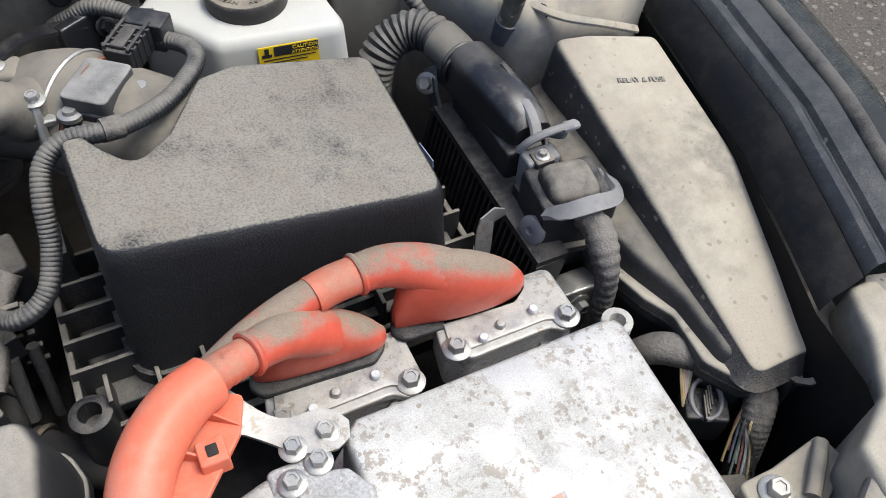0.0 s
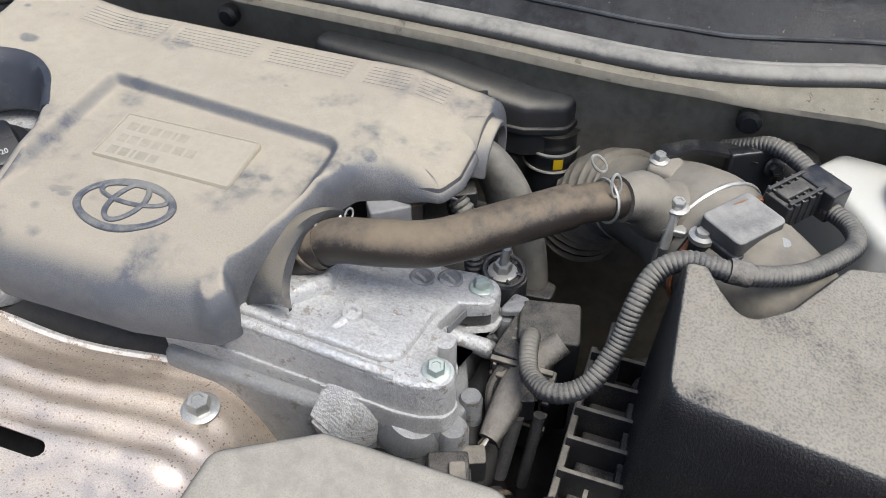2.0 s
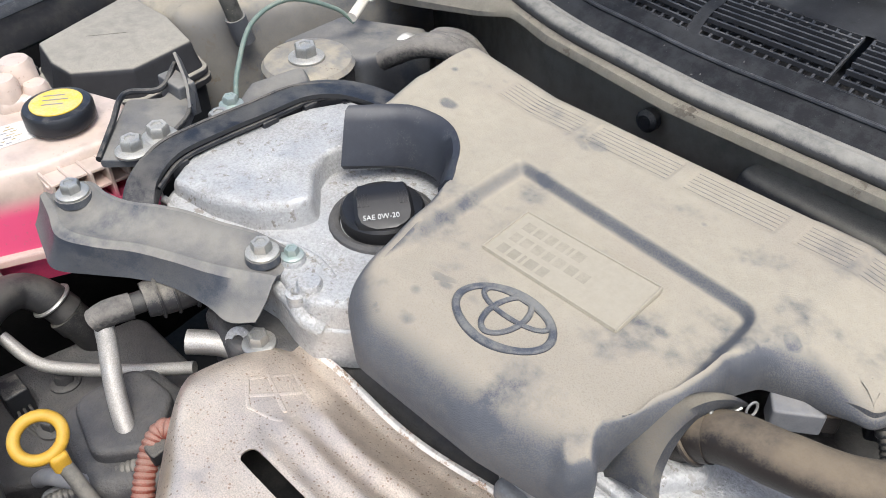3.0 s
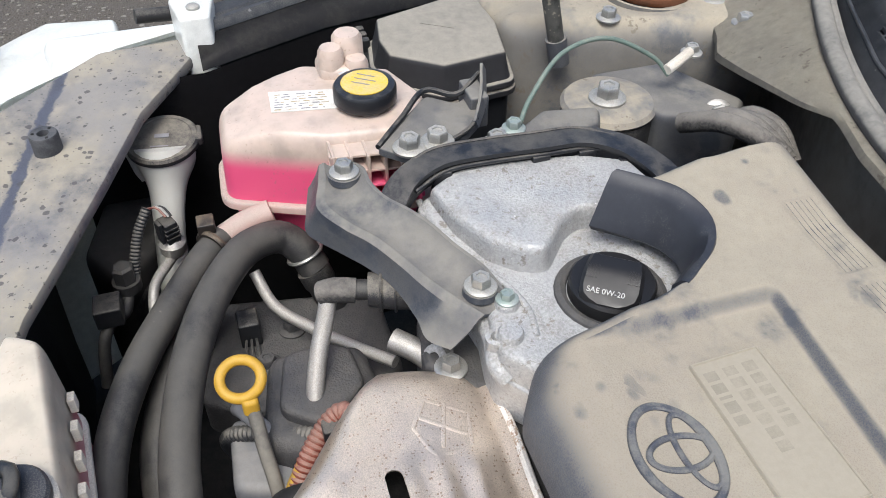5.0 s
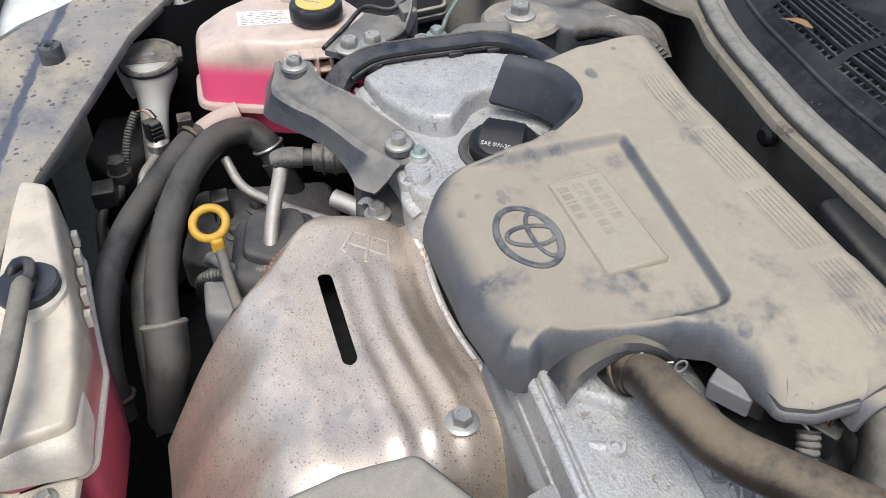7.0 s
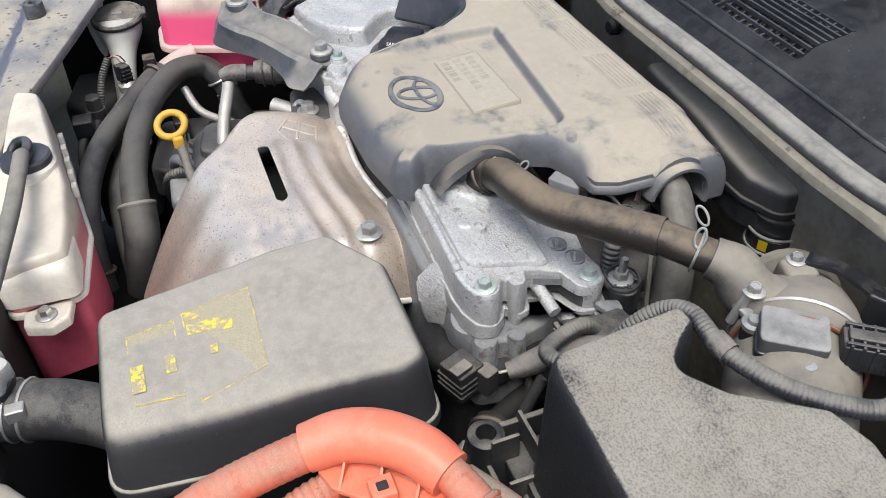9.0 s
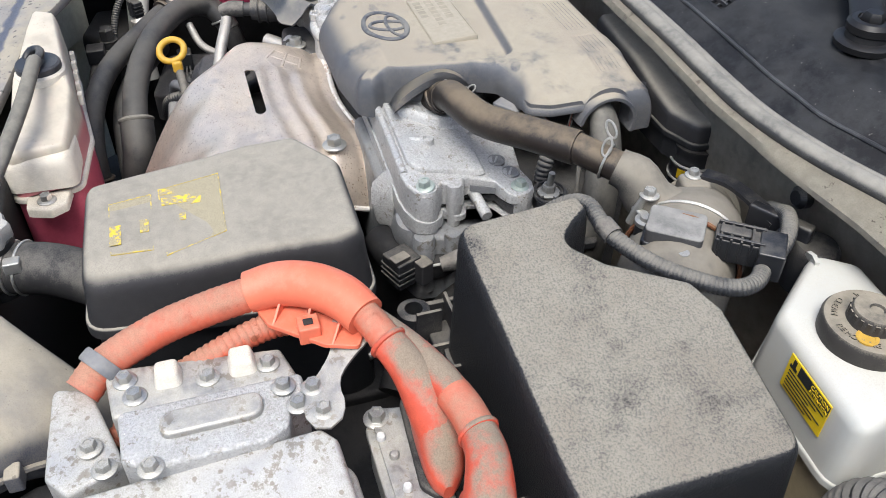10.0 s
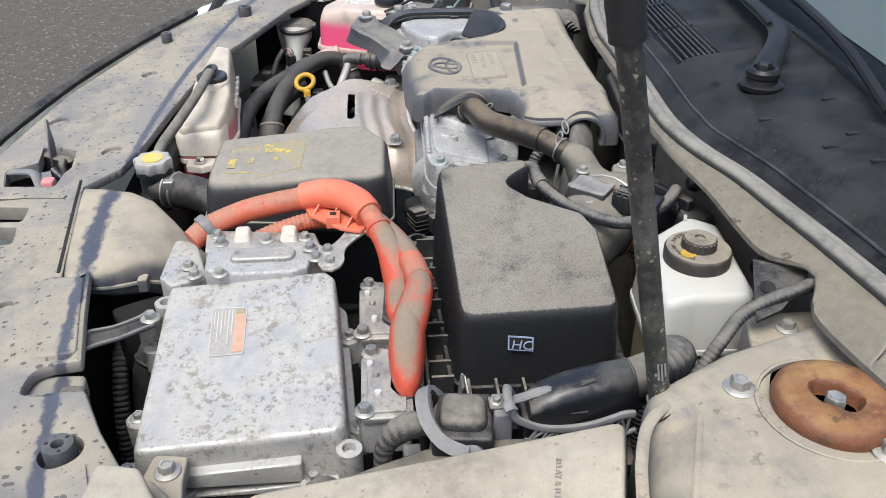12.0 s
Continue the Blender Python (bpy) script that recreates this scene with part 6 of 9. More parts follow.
part("terminal_cover", slab(rounded([(0.358, 0.098), (0.358, 0.24), (0.385, 0.24), (0.394, 0.226), (0.408, 0.222), (0.418, 0.205), (0.418, 0.12), (0.405, 0.100)], 0.006), 0.79, 0.850, 0.004), "alloy", iv)
part("raised_oval", slab(rounded([(0.372, 0.130), (0.372, 0.208), (0.396, 0.205), (0.396, 0.128)], 0.012), 0.848, 0.856, 0.003), "bright", iv, "raised oval boss")
part("corner_plate", slab(rounded([(0.300, 0.045), (0.312, 0.075), (0.395, 0.10), (0.410, 0.058), (0.39, 0.042)], 0.008), 0.74, 0.832, 0.004), "inverter", iv)
for x, y, s in ((0.332, 0.138, 0.85), (0.335, 0.196, 0.95)):
    part("terminal_cap", box(x - 0.012 * s, x + 0.012 * s, y - 0.0095, y + 0.0095, 0.846, 0.860, 0.005, 0.005, 0.002), "cream", iv, "white plastic cap")
for p in ((0.326, 0.105, 0.848), (0.342, 0.168, 0.848), (0.341, 0.216, 0.848), (0.372, 0.224, 0.852), (0.380, 0.246, 0.852), (0.398, 0.086, 0.836), (0.374, 0.075, 0.834), (0.418, 0.121, 0.850), (0.403, 0.2495, 0.850), (0.392, 0.232, 0.850), (0.345, 0.112, 0.848)):
    bolt(iv, p, 0.0105)
part("cable_strap", band([(0.418, 0.246, 0.847, 0.012), (0.412, 0.248, 0.848, 0.026), (0.400, 0.251, 0.850, 0.032), (0.386, 0.254, 0.851, 0.026), (0.372, 0.262, 0.853, 0.018), (0.358, 0.274, 0.857, 0.020), (0.345, 0.284, 0.862, 0.032), (0.335, 0.29, 0.866, 0.036)], 0.03, 0, 0.003), "bright", iv, "bent bright steel strap")
# warning label: red band, paper and unread print
lab = [(0.460, 0.1165), (0.5350, 0.1205), (0.5360, 0.1580), (0.4640, 0.1555)]
lz = lambda x, y: 0.8207 + inv_z(x, y)
lb = part("label", quad_label([(x, y, lz(x, y)) for x, y in lab], 0.0005), "foillabel", iv, "weathered white warning label with an orange band")
for (xa, ya), (xb, yb) in zip(lab, lab[1:] + lab[:1]):
    part("label_rim", tube([(xa, ya, lz(xa, ya) + 0.0004), (xb, yb, lz(xb, yb) + 0.0004)], 0.0005, 6), "whiteink", lb)
bars("label_band", lb, "redlabel", (0.4745, 0.1437, lz(0.4745, 0.1437) + 0.0006), ((1, 0.03, -0.138), (-0.02, 1, 0.07)), ((0, 0, 0.059, 0.0118),))
bars("label_sign", lb, "fadedlabel", (0.4650, 0.1440, lz(0.4650, 0.144) + 0.0006), ((1, 0.03, -0.138), (-0.02, 1, 0.07)), ((0, 0, 0.0085, 0.0105),))
for i in range(6):
    y = 0.1195 + 0.0040 * i
    bars("label_line", lb, "whiteink", (0.466, y, lz(0.466, y) + 0.0006), ((1, 0.05, -0.136), (0, 1, 0.07)), ((0.0, 0, 0.02 + 0.042 * ((i * 37) % 10) / 10, 0.0010),), 0.0003)
# support arm to the nose panel
ar = thing("support_arm", (0.47, 0.03, 0.81), "dusty black steel strap from the nose panel to the inverter", "bracket")
part("strap", band([(0.520, -0.040, 0.820, 0.028), (0.498, -0.012, 0.820, 0.028), (0.484, 0.012, 0.817, 0.024), (0.471, 0.034, 0.818, 0.024), (0.464, 0.048, 0.821, 0.028)], 0.02, 0, 0.003), "black", ar)
for k in (-1, 1):
    part("flange", tube([(0.520 + 0.0105 * k, -0.040 + 0.008 * k, 0.824), (0.498 + 0.012 * k, -0.012 + 0.0075 * k, 0.824), (0.484 + 0.0105 * k, 0.012 + 0.006 * k, 0.821), (0.471 + 0.0105 * k, 0.034 + 0.005 * k, 0.822), (0.464 + 0.012 * k, 0.048 + 0.005 * k, 0.824)], 0.0026, 8), "bracket", ar, "worn bright flange")
bolt(ar, (0.465, 0.046, 0.824), 0.012)

# side terminal plates under the orange boots
for k, (x0, x1, y0, y1) in enumerate(((0.372, 0.492, 0.282, 0.334), (0.512, 0.628, 0.284, 0.338))):
    t = thing("connector_plate", ((x0 + x1) / 2, (y0 + y1) / 2, 0.75), "bright alloy connector base plate under an orange cable boot", "connector plate", "inverter connectors")
    z = 0.800 + 0.004 * k
    oo = rounded([(x0, y0 + 0.012), (x0 + 0.02, y0), (x1 - 0.028, y0), (x1 - 0.016, y0 - 0.008), (x1, y0), (x1, y1), (x0 + 0.008, y1)], 0.010)
    part("plate", slab(oo, z - 0.006, z, 0.002), "bright", t)
    part("raised_edge", slab([Vector(p) for p in shrink(oo, 0.007)], z, z + 0.0025, 0.001), "bright", t)
    part("base", slab([Vector(p) for p in shrink(oo, 0.003)], z - 0.05, z - 0.006, 0.002), "alloy", t)
    bolt(t, (x1 - 0.011, y0 + 0.004, z), 0.0125)
    bolt(t, (x0 + 0.012, y0 + 0.012, z), 0.0125)
    part("rivet", lathe([(0.0042, 0), (0.0042, 0.003), (0.003, 0.0045), (0, 0.0048)], ((x0 + x1) / 2 - 0.006, y0 + 0.016, z + 0.0024), n=14), "zinc", t)
    part("rivet", lathe([(0.0038, 0), (0.0038, 0.004), (0.003, 0.005), (0, 0.005)], (x0 + 0.034, y0 + 0.010, z + 0.0024), n=14), "whiteink", t, "pale plastic pin")
    part("rivet", lathe([(0.0038, 0), (0.0038, 0.004), (0.003, 0.005), (0, 0.005)], (x1 - 0.034, y0 + 0.018, z + 0.0024), n=14), "whiteink", t, "pale plastic pin")

# ---- orange high voltage cables ----
oc1 = thing("orange_cable", (0.29, 0.17, 0.85), "bright orange corrugated high voltage cable in a moulded holder", "cable")
part("conduit", tube([(0.318, 0.070, 0.838), (0.302, 0.090, 0.848), (0.290, 0.135, 0.862), (0.286, 0.178, 0.871), (0.284, 0.225, 0.878)], 0.0150, 18, ribs=0.0006, pitch=0.006), "orange", oc1)
part("conduit", tube([(0.345, 0.088, 0.80), (0.325, 0.12, 0.822), (0.312, 0.175, 0.842), (0.302, 0.225, 0.852), (0.312, 0.262, 0.856)], 0.012, 16, ribs=0.0012, pitch=0.006), "orange", oc1)
part("collar", lathe([(0.0185, -0.006), (0.0195, -0.004), (0.0195, 0.004), (0.0185, 0.006)], (0.303, 0.088, 0.847), (0.45, -0.6, -0.3), n=22), "greyplastic", oc1, "grey hose clamp")
part("holder", tube([(0.283, 0.212, 0.877, 0.0178), (0.287, 0.238, 0.883, 0.0192), (0.301, 0.263, 0.887, 0.0196), (0.322, 0.285, 0.886, 0.0192), (0.345, 0.298, 0.882, 0.0178)], 0.02, 20), "orangeclean", oc1, "moulded orange cable holder")
part("holder_lip", slab(rounded([(0.266, 0.222), (0.272, 0.252), (0.290, 0.282), (0.316, 0.304), (0.322, 0.296), (0.300, 0.270), (0.286, 0.245), (0.280, 0.220)], 0.004), 0.868, 0.8715, 0.001), "orange", oc1, "dusty outer lip of the holder")
part("holder_skirt", slab(rounded([(0.292, 0.214), (0.316, 0.222), (0.352, 0.262), (0.362, 0.288), (0.34, 0.300), (0.30, 0.265)], 0.005), 0.864, 0.868, 0.001), "orangeclean", oc1)
for a, b in (((0.296, 0.24), (0.318, 0.226)), ((0.310, 0.262), (0.338, 0.248)), ((0.330, 0.284), (0.354, 0.268))):
    bm = bmesh.new()
    skin(bm, [[(a[0], a[1] - 0.001, 0.866), (a[0], a[1] + 0.001, 0.866), (a[0], a[1] + 0.001, 0.884), (a[0], a[1] - 0.001, 0.884)], [(b[0], b[1] - 0.001, 0.866), (b[0], b[1] + 0.001, 0.866), (b[0], b[1] + 0.001, 0.868), (b[0], b[1] - 0.001, 0.868)]])
    part("gusset", bm, "orangeclean", oc1)
cl = part("clip", box(0.324, 0.342, 0.244, 0.262, 0.862, 0.878, 0.002, 0.002), "orangeclean", oc1)
# near-black inlay in place of a shaded slot
part("clip_slot", box(0.330, 0.337, 0.249, 0.257, 0.8785, 0.8792, 0.001, 0.0003), "under", cl, "dark inlay in place of a slot")
# two boots
def boot(secs, zb, n=24):
    """A moulded boot lofted along the car: (x, y, top, half width) of each section above its rim."""
    P, _ = smooth_path(secs, 0.004)
    bm = bmesh.new()
    rings = []
    for x, y, top, hw in P:
        hw, top = max(hw, 0.001), max(top, zb + 0.003)
        ringp = []
        for i in range(n):
            a = 2 * math.pi * i / n
            c, s = math.cos(a), math.sin(a)
            e = 0.55 if s < 0 else 0.9
            ringp.append((x, y + hw * math.copysign(abs(c) ** e, c), zb + (top - zb) * (0.42 + (0.58 if s > 0 else 0.42) * math.copysign(abs(s) ** (0.9 if s > 0 else 0.5), s))))
        rings.append(ringp)
    skin(bm, rings)
    return bm


oc2 = thing("orange_cable", (0.43, 0.33, 0.81), "orange power cable with a dusty boot on the front inverter plate", "cable")
part("cable", tube([(0.340, 0.296, 0.884), (0.358, 0.303, 0.882), (0.376, 0.310, 0.877), (0.392, 0.317, 0.870)], 0.0132, 16, ribs=0.0006, pitch=0.006), "orange", oc2)
part("collar", ring((0.374, 0.309, 0.878), 0.0140, 0.0026, (0.8, 0.35, -0.25), 24), "orangedust", oc2)
part("neck", tube([(0.374, 0.309, 0.878, 0.0142), (0.390, 0.317, 0.871, 0.0152), (0.405, 0.324, 0.861, 0.0172), (0.422, 0.329, 0.846, 0.0185), (0.436, 0.331, 0.832, 0.017)], 0.015, 20), "orangedust", oc2)
part("boot", boot([(0.374, 0.333, 0.818, 0.004), (0.381, 0.334, 0.842, 0.011), (0.396, 0.334, 0.864, 0.0165), (0.418, 0.333, 0.864, 0.0185), (0.440, 0.332, 0.852, 0.0185), (0.458, 0.330, 0.838, 0.016), (0.470, 0.328, 0.827, 0.011), (0.477, 0.327, 0.820, 0.004)], 0.806), "orangedust", oc2, "dusty moulded orange boot")
part("boot_rim", slab(rounded([(0.368, 0.326), (0.376, 0.315), (0.462, 0.309), (0.478, 0.322), (0.466, 0.346), (0.38, 0.352)], 0.012), 0.802, 0.8085, 0.003), "rubber", oc2, "dusty dark lower rim")
oc3 = thing("orange_cable", (0.53, 0.34, 0.81), "orange power cable with a dusty boot on the rear inverter plate", "cable")
part("cable", tube([(0.346, 0.306, 0.872), (0.376, 0.326, 0.868), (0.410, 0.341, 0.866), (0.440, 0.349, 0.864), (0.470, 0.354, 0.862)], 0.0132, 16), "orangedust", oc3)
part("collar", ring((0.466, 0.3525, 0.862), 0.0142, 0.0028, (0.95, 0.15, -0.05), 24), "orangedust", oc3)
part("sleeve", tube([(0.428, 0.3455, 0.8645), (0.445, 0.350, 0.8635), (0.464, 0.3525, 0.862)], 0.0146, 18), "orange", oc3)
part("neck", tube([(0.466, 0.3525, 0.862, 0.0148), (0.486, 0.352, 0.862, 0.0160), (0.506, 0.347, 0.858, 0.0180), (0.526, 0.340, 0.850, 0.0195), (0.544, 0.335, 0.838, 0.018)], 0.016, 20), "orangedust", oc3)
part("boot", boot([(0.488, 0.335, 0.824, 0.004), (0.496, 0.338, 0.846, 0.011), (0.511, 0.339, 0.867, 0.017), (0.534, 0.336, 0.869, 0.020), (0.558, 0.334, 0.858, 0.0195), (0.578, 0.333, 0.843, 0.0165), (0.592, 0.333, 0.829, 0.012), (0.600, 0.333, 0.817, 0.005)], 0.803), "orangedust", oc3, "dusty moulded orange boot")
part("boot_rim", slab(rounded([(0.482, 0.328), (0.491, 0.318), (0.586, 0.312), (0.606, 0.326), (0.594, 0.350), (0.495, 0.357)], 0.012), 0.802, 0.8065, 0.003), "rubber", oc3, "dusty dark lower rim")

# ---- air cleaner ----
def air_z(x, y):
    return 0.20 * (0.557 - x) + 0.04 * (y - 0.394)


ac = thing("air_cleaner", (0.42, 0.46, 0.62), "black plastic air cleaner box with a dusty grained lid", "air filter box")
o = rounded([(0.303, 0.384, 0.02), (0.560, 0.390, 0.02), (0.563, 0.562, 0.018), (0.440, 0.565, 0.015), (0.408, 0.552, 0.014), (0.372, 0.494, 0.016), (0.345, 0.470, 0.014), (0.330, 0.486, 0.01), (0.318, 0.504, 0.008), (0.298, 0.500, 0.010)], 0.012)
part("lid", slab(o, 0.778, 0.8745, 0.016, 0.006, air_z, steps=6, fine=0.012), "airlid", ac)
o2 = rounded([(0.262, 0.372), (0.580, 0.368), (0.582, 0.585), (0.40, 0.60), (0.26, 0.52)], 0.012)
part("flange", slab(o2, 0.762, 0.772, 0.003), "black", ac)
part("base", slab([Vector(p) for p in shrink(o2, 0.012)], 0.55, 0.762, 0.003), "black", ac)
part("rim", slab([Vector(p) for p in shrink(o, -0.010)], 0.770, 0.786, 0.003), "black", ac)
for i in range(9):
    x = 0.275 + 0.036 * i
    part("rib", box(x - 0.0018, x + 0.0018, 0.360, 0.385, 0.735, 0.800 - 0.008 * (i % 2), 0.0008, 0.001), "blackdust", ac)
for i in range(6):
    y = 0.400 + 0.030 * i
    part("rib", box(0.560, 0.592, y - 0.0018, y + 0.0018, 0.735, 0.795, 0.0008, 0.001), "blackdust", ac)
for i in range(5):
    y = 0.395 + 0.028 * i
    part("rib", box(0.252, 0.300, y - 0.0018, y + 0.0018, 0.735, 0.80, 0.0008, 0.001), "blackdust", ac)
part("side_rail", box(0.250, 0.256, 0.370, 0.52, 0.735, 0.79, 0.002, 0.002), "blackdust", ac)
part("front_rail", box(0.256, 0.585, 0.356, 0.361, 0.735, 0.768, 0.002, 0.002), "blackdust", ac)
part("lower_rail", box(0.256, 0.585, 0.348, 0.356, 0.728, 0.738, 0.002, 0.002), "blackdust", ac)
part("side_rail", box(0.590, 0.596, 0.365, 0.575, 0.735, 0.772, 0.002, 0.002), "blackdust", ac)
part("corner_post", lathe([(0.016, -0.05), (0.016, 0.018), (0.013, 0.02), (0.009, 0.02), (0.009, 0.0), (0, 0.0)], (0.258, 0.362, 0.772), n=20), "black", ac)
part("lid_clip", band([(0.612, 0.394, 0.812), (0.607, 0.392, 0.822), (0.599, 0.390, 0.824), (0.595, 0.388, 0.814), (0.594, 0.386, 0.79), (0.592, 0.384, 0.765)], 0.016, 0, 0.0015, up=(0, 1, 0)), "bright", ac, "bright bent spring clip")
part("hook_clip", box(0.262, 0.276, 0.480, 0.512, 0.80, 0.835, 0.002, 0.002), "black", ac)
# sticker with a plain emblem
sx = 0.5695
bm = bmesh.new()
fr = [(0.4405, 0.8555), (0.4680, 0.8515), (0.4685, 0.8325), (0.4410, 0.8365)]
skin(bm, [[(sx - 0.0006 + 0.16 * 0.0, y, z) for y, z in fr], [(sx, y, z) for y, z in fr]])
st = part("sticker", bm, "stickerblue", ac, "small pale blue square sticker with a dark emblem")
bm = bmesh.new()
fi = [(0.4420, 0.8535), (0.4663, 0.8500), (0.4669, 0.8342), (0.4426, 0.8378)]
skin(bm, [[(sx, y, z) for y, z in fi], [(sx + 0.0003, y, z) for y, z in fi]])
part("sticker_field", bm, "ink", st, "dark field of the sticker")
lettering("sticker_letters", "HC", st, "stickerblue", (sx + 0.0004, 0.4438, 0.8386), 0.0165, ((0, 1, -0.15), (0, 0.0, 1)), 0.0002)

# ---- mass air flow housing, intake tube and sensor ----
it = thing("intake_tube", (0.31, 0.62, 0.80), "dusty grey rubber intake tube with clamp and bellows", "intake tube")
part("housing", tube([(0.40, 0.535, 0.845, 0.047), (0.372, 0.560, 0.850, 0.050), (0.345, 0.585, 0.852, 0.051), (0.322, 0.606, 0.853, 0.050)], 0.05, 28), "intake", it, "plastic sensor housing")
part("tube", tube([(0.330, 0.598, 0.853, 0.053), (0.312, 0.616, 0.853, 0.053), (0.292, 0.634, 0.848, 0.048), (0.264, 0.656, 0.834, 0.041), (0.242, 0.674, 0.824, 0.039)], 0.05, 28), "intake", it)
part("bellows", tube([(0.248, 0.670, 0.828, 0.043), (0.226, 0.690, 0.808, 0.043), (0.209, 0.706, 0.775, 0.043), (0.200, 0.716, 0.735, 0.043)], 0.05, 26, ribs=0.008, pitch=0.012), "intake", it, "ribbed rubber bellows")
for q in ((0.3325, 0.596, 0.853), (0.318, 0.6105, 0.853)):
    part("clamp", ring(q, 0.0535, 0.0022, (0.72, -0.68, 0.0), 40, m=6), "rust" if q[0] > 0.33 else "zinc", it, "steel hose clamp")
part("clamp_screw", tube([(0.286, 0.566, 0.872), (0.287, 0.572, 0.890), (0.288, 0.579, 0.906)], 0.0042, 10), "zinc", it)
bolt(it, (0.2885, 0.580, 0.902), 0.010)
part("clamp_nut", box(0.276, 0.300, 0.568, 0.578, 0.884, 0.889, 0.002, 0.002), "zinc", it)
part("branch", tube([(0.296, 0.612, 0.872, 0.027), (0.276, 0.592, 0.884, 0.0240), (0.260, 0.581, 0.903, 0.0215), (0.251, 0.574, 0.906, 0.0188), (0.245, 0.568, 0.908, 0.0180)], 0.024, 22), "intake", it, "rubber branch pipe")
part("lug", slab(rounded([(0.256, 0.628), (0.280, 0.622), (0.288, 0.650), (0.262, 0.656)], 0.006), 0.85, 0.897, 0.008, 0.004), "intake", it, "broad moulded lug")
bolt(it, (0.266, 0.640, 0.897), 0.009)
part("bracket_arm", band([(0.268, 0.650, 0.896, 0.016), (0.290, 0.664, 0.898, 0.014), (0.318, 0.676, 0.892, 0.016), (0.340, 0.684, 0.884, 0.018)], 0.016, 0, 0.004), "blackclean", it, "black plastic bracket arm")
ms = thing("air_flow_sensor", (0.335, 0.575, 0.893), "flat grey air flow sensor with a black plug and screw tabs", "sensor")
dv = Vector((0.62, 0.78, 0))
def rot_box(cx, cy, w, d, z0, z1, ang, r=0.003, fillet=0.002, top=None):
    c, s = math.cos(radians(ang)), math.sin(radians(ang))
    return slab(rounded([(cx + u * c - v * s, cy + u * s + v * c) for u, v in ((-w / 2, -d / 2), (w / 2, -d / 2), (w / 2, d / 2), (-w / 2, d / 2))], r), z0, z1, fillet, 0, top)


part("body", rot_box(0.337, 0.580, 0.050, 0.040, 0.893, 0.908, 52, 0.006), "sensor", ms)
part("body_base", rot_box(0.337, 0.580, 0.054, 0.044, 0.886, 0.895, 52, 0.006), "blackclean", ms)
part("plug", rot_box(0.371, 0.622, 0.042, 0.026, 0.888, 0.910, 52, 0.003), "black", ms, "black ribbed plug")
for i in range(4):
    k = -0.016 + 0.0085 * i
    part("plug_ridge", rot_box(0.371 + 0.616 * k, 0.622 + 0.788 * k, 0.0022, 0.028, 0.890, 0.9125, 52, 0.0006, 0.0006), "black", ms)
for k in (-0.0105, 0.0105):
    part("plug_rail", rot_box(0.371 - 0.788 * k, 0.622 + 0.616 * k, 0.040, 0.003, 0.888, 0.9135, 52, 0.0008, 0.0008), "blackclean", ms)
part("plug_latch", rot_box(0.368, 0.618, 0.026, 0.012, 0.909, 0.914, 52, 0.002), "black", ms)
part("plug_head", rot_box(0.391, 0.640, 0.022, 0.036, 0.886, 0.912, 52, 0.002), "blackclean", ms)
for p in ((0.311, 0.566, 0.890), (0.368, 0.570, 0.893)):
    part("screw_tab", lathe([(0.010, 0), (0.010, 0.004), (0.006, 0.005), (0.005, 0.008), (0, 0.008)], p, n=18), "zinc", ms, "pale screw tab")
    part("post", lathe([(0.009, -0.04), (0.009, 0.0)], p, n=14), "black", ms)
lo = thing("sensor_loom", (0.37, 0.55, 0.89), "grey corrugated wiring loom curling over the air cleaner lid", "wiring loom")
part("conduit", tube([(0.396, 0.632, 0.893), (0.414, 0.612, 0.896), (0.418, 0.588, 0.899), (0.402, 0.560, 0.902), (0.376, 0.532, 0.907), (0.340, 0.512, 0.914), (0.304, 0.510, 0.917), (0.284, 0.500, 0.908), (0.276, 0.48, 0.892), (0.271, 0.460, 0.868), (0.258, 0.436, 0.848), (0.235, 0.428, 0.838), (0.214, 0.448, 0.828), (0.206, 0.480, 0.826), (0.205, 0.50, 0.80)], 0.0078, 14, ribs=0.0006, pitch=0.0036), "loom", lo)
part("conduit", tube([(0.392, 0.646, 0.897), (0.375, 0.668, 0.902), (0.352, 0.684, 0.902), (0.335, 0.690, 0.893), (0.315, 0.698, 0.88)], 0.0078, 14, ribs=0.0006, pitch=0.0036), "loom", lo)
part("tape_wrap", tube([(0.345, 0.514, 0.9135), (0.33, 0.511, 0.916)], 0.0092, 12), "tape", lo)
vb = thing("vacuum_valve", (0.34, 0.69, 0.84), "black plastic valve bracket behind the air flow sensor", "valve")
part("bracket", rot_box(0.345, 0.685, 0.06, 0.012, 0.84, 0.898, 30, 0.003, 0.004), "blackclean", vb)
part("body", lathe([(0.022, -0.03), (0.022, 0.012), (0.018, 0.018), (0, 0.018)], (0.375, 0.705, 0.865), n=22), "blackclean", vb)
bolt(vb, (0.358, 0.682, 0.882), 0.010, (0.4, -0.8, 0.3), "blackclean")

# brown breather hose
bh = thing("breather_hose", (0.13, 0.49, 0.87), "brown dusty rubber hose from the engine to the intake tube", "hose")
part("hose", tube([(0.040, 0.460, 0.888, 0.0165), (0.060, 0.462, 0.900, 0.0172), (0.090, 0.464, 0.906, 0.0175), (0.130, 0.477, 0.907, 0.0175), (0.172, 0.507, 0.912, 0.0172), (0.213, 0.541, 0.914, 0.0172)], 0.021, 22), "brown", bh)
part("hose_end", tube([(0.208, 0.537, 0.9145, 0.0152), (0.228, 0.554, 0.911, 0.0152), (0.247, 0.571, 0.907, 0.0152)], 0.017, 20), "brown", bh)
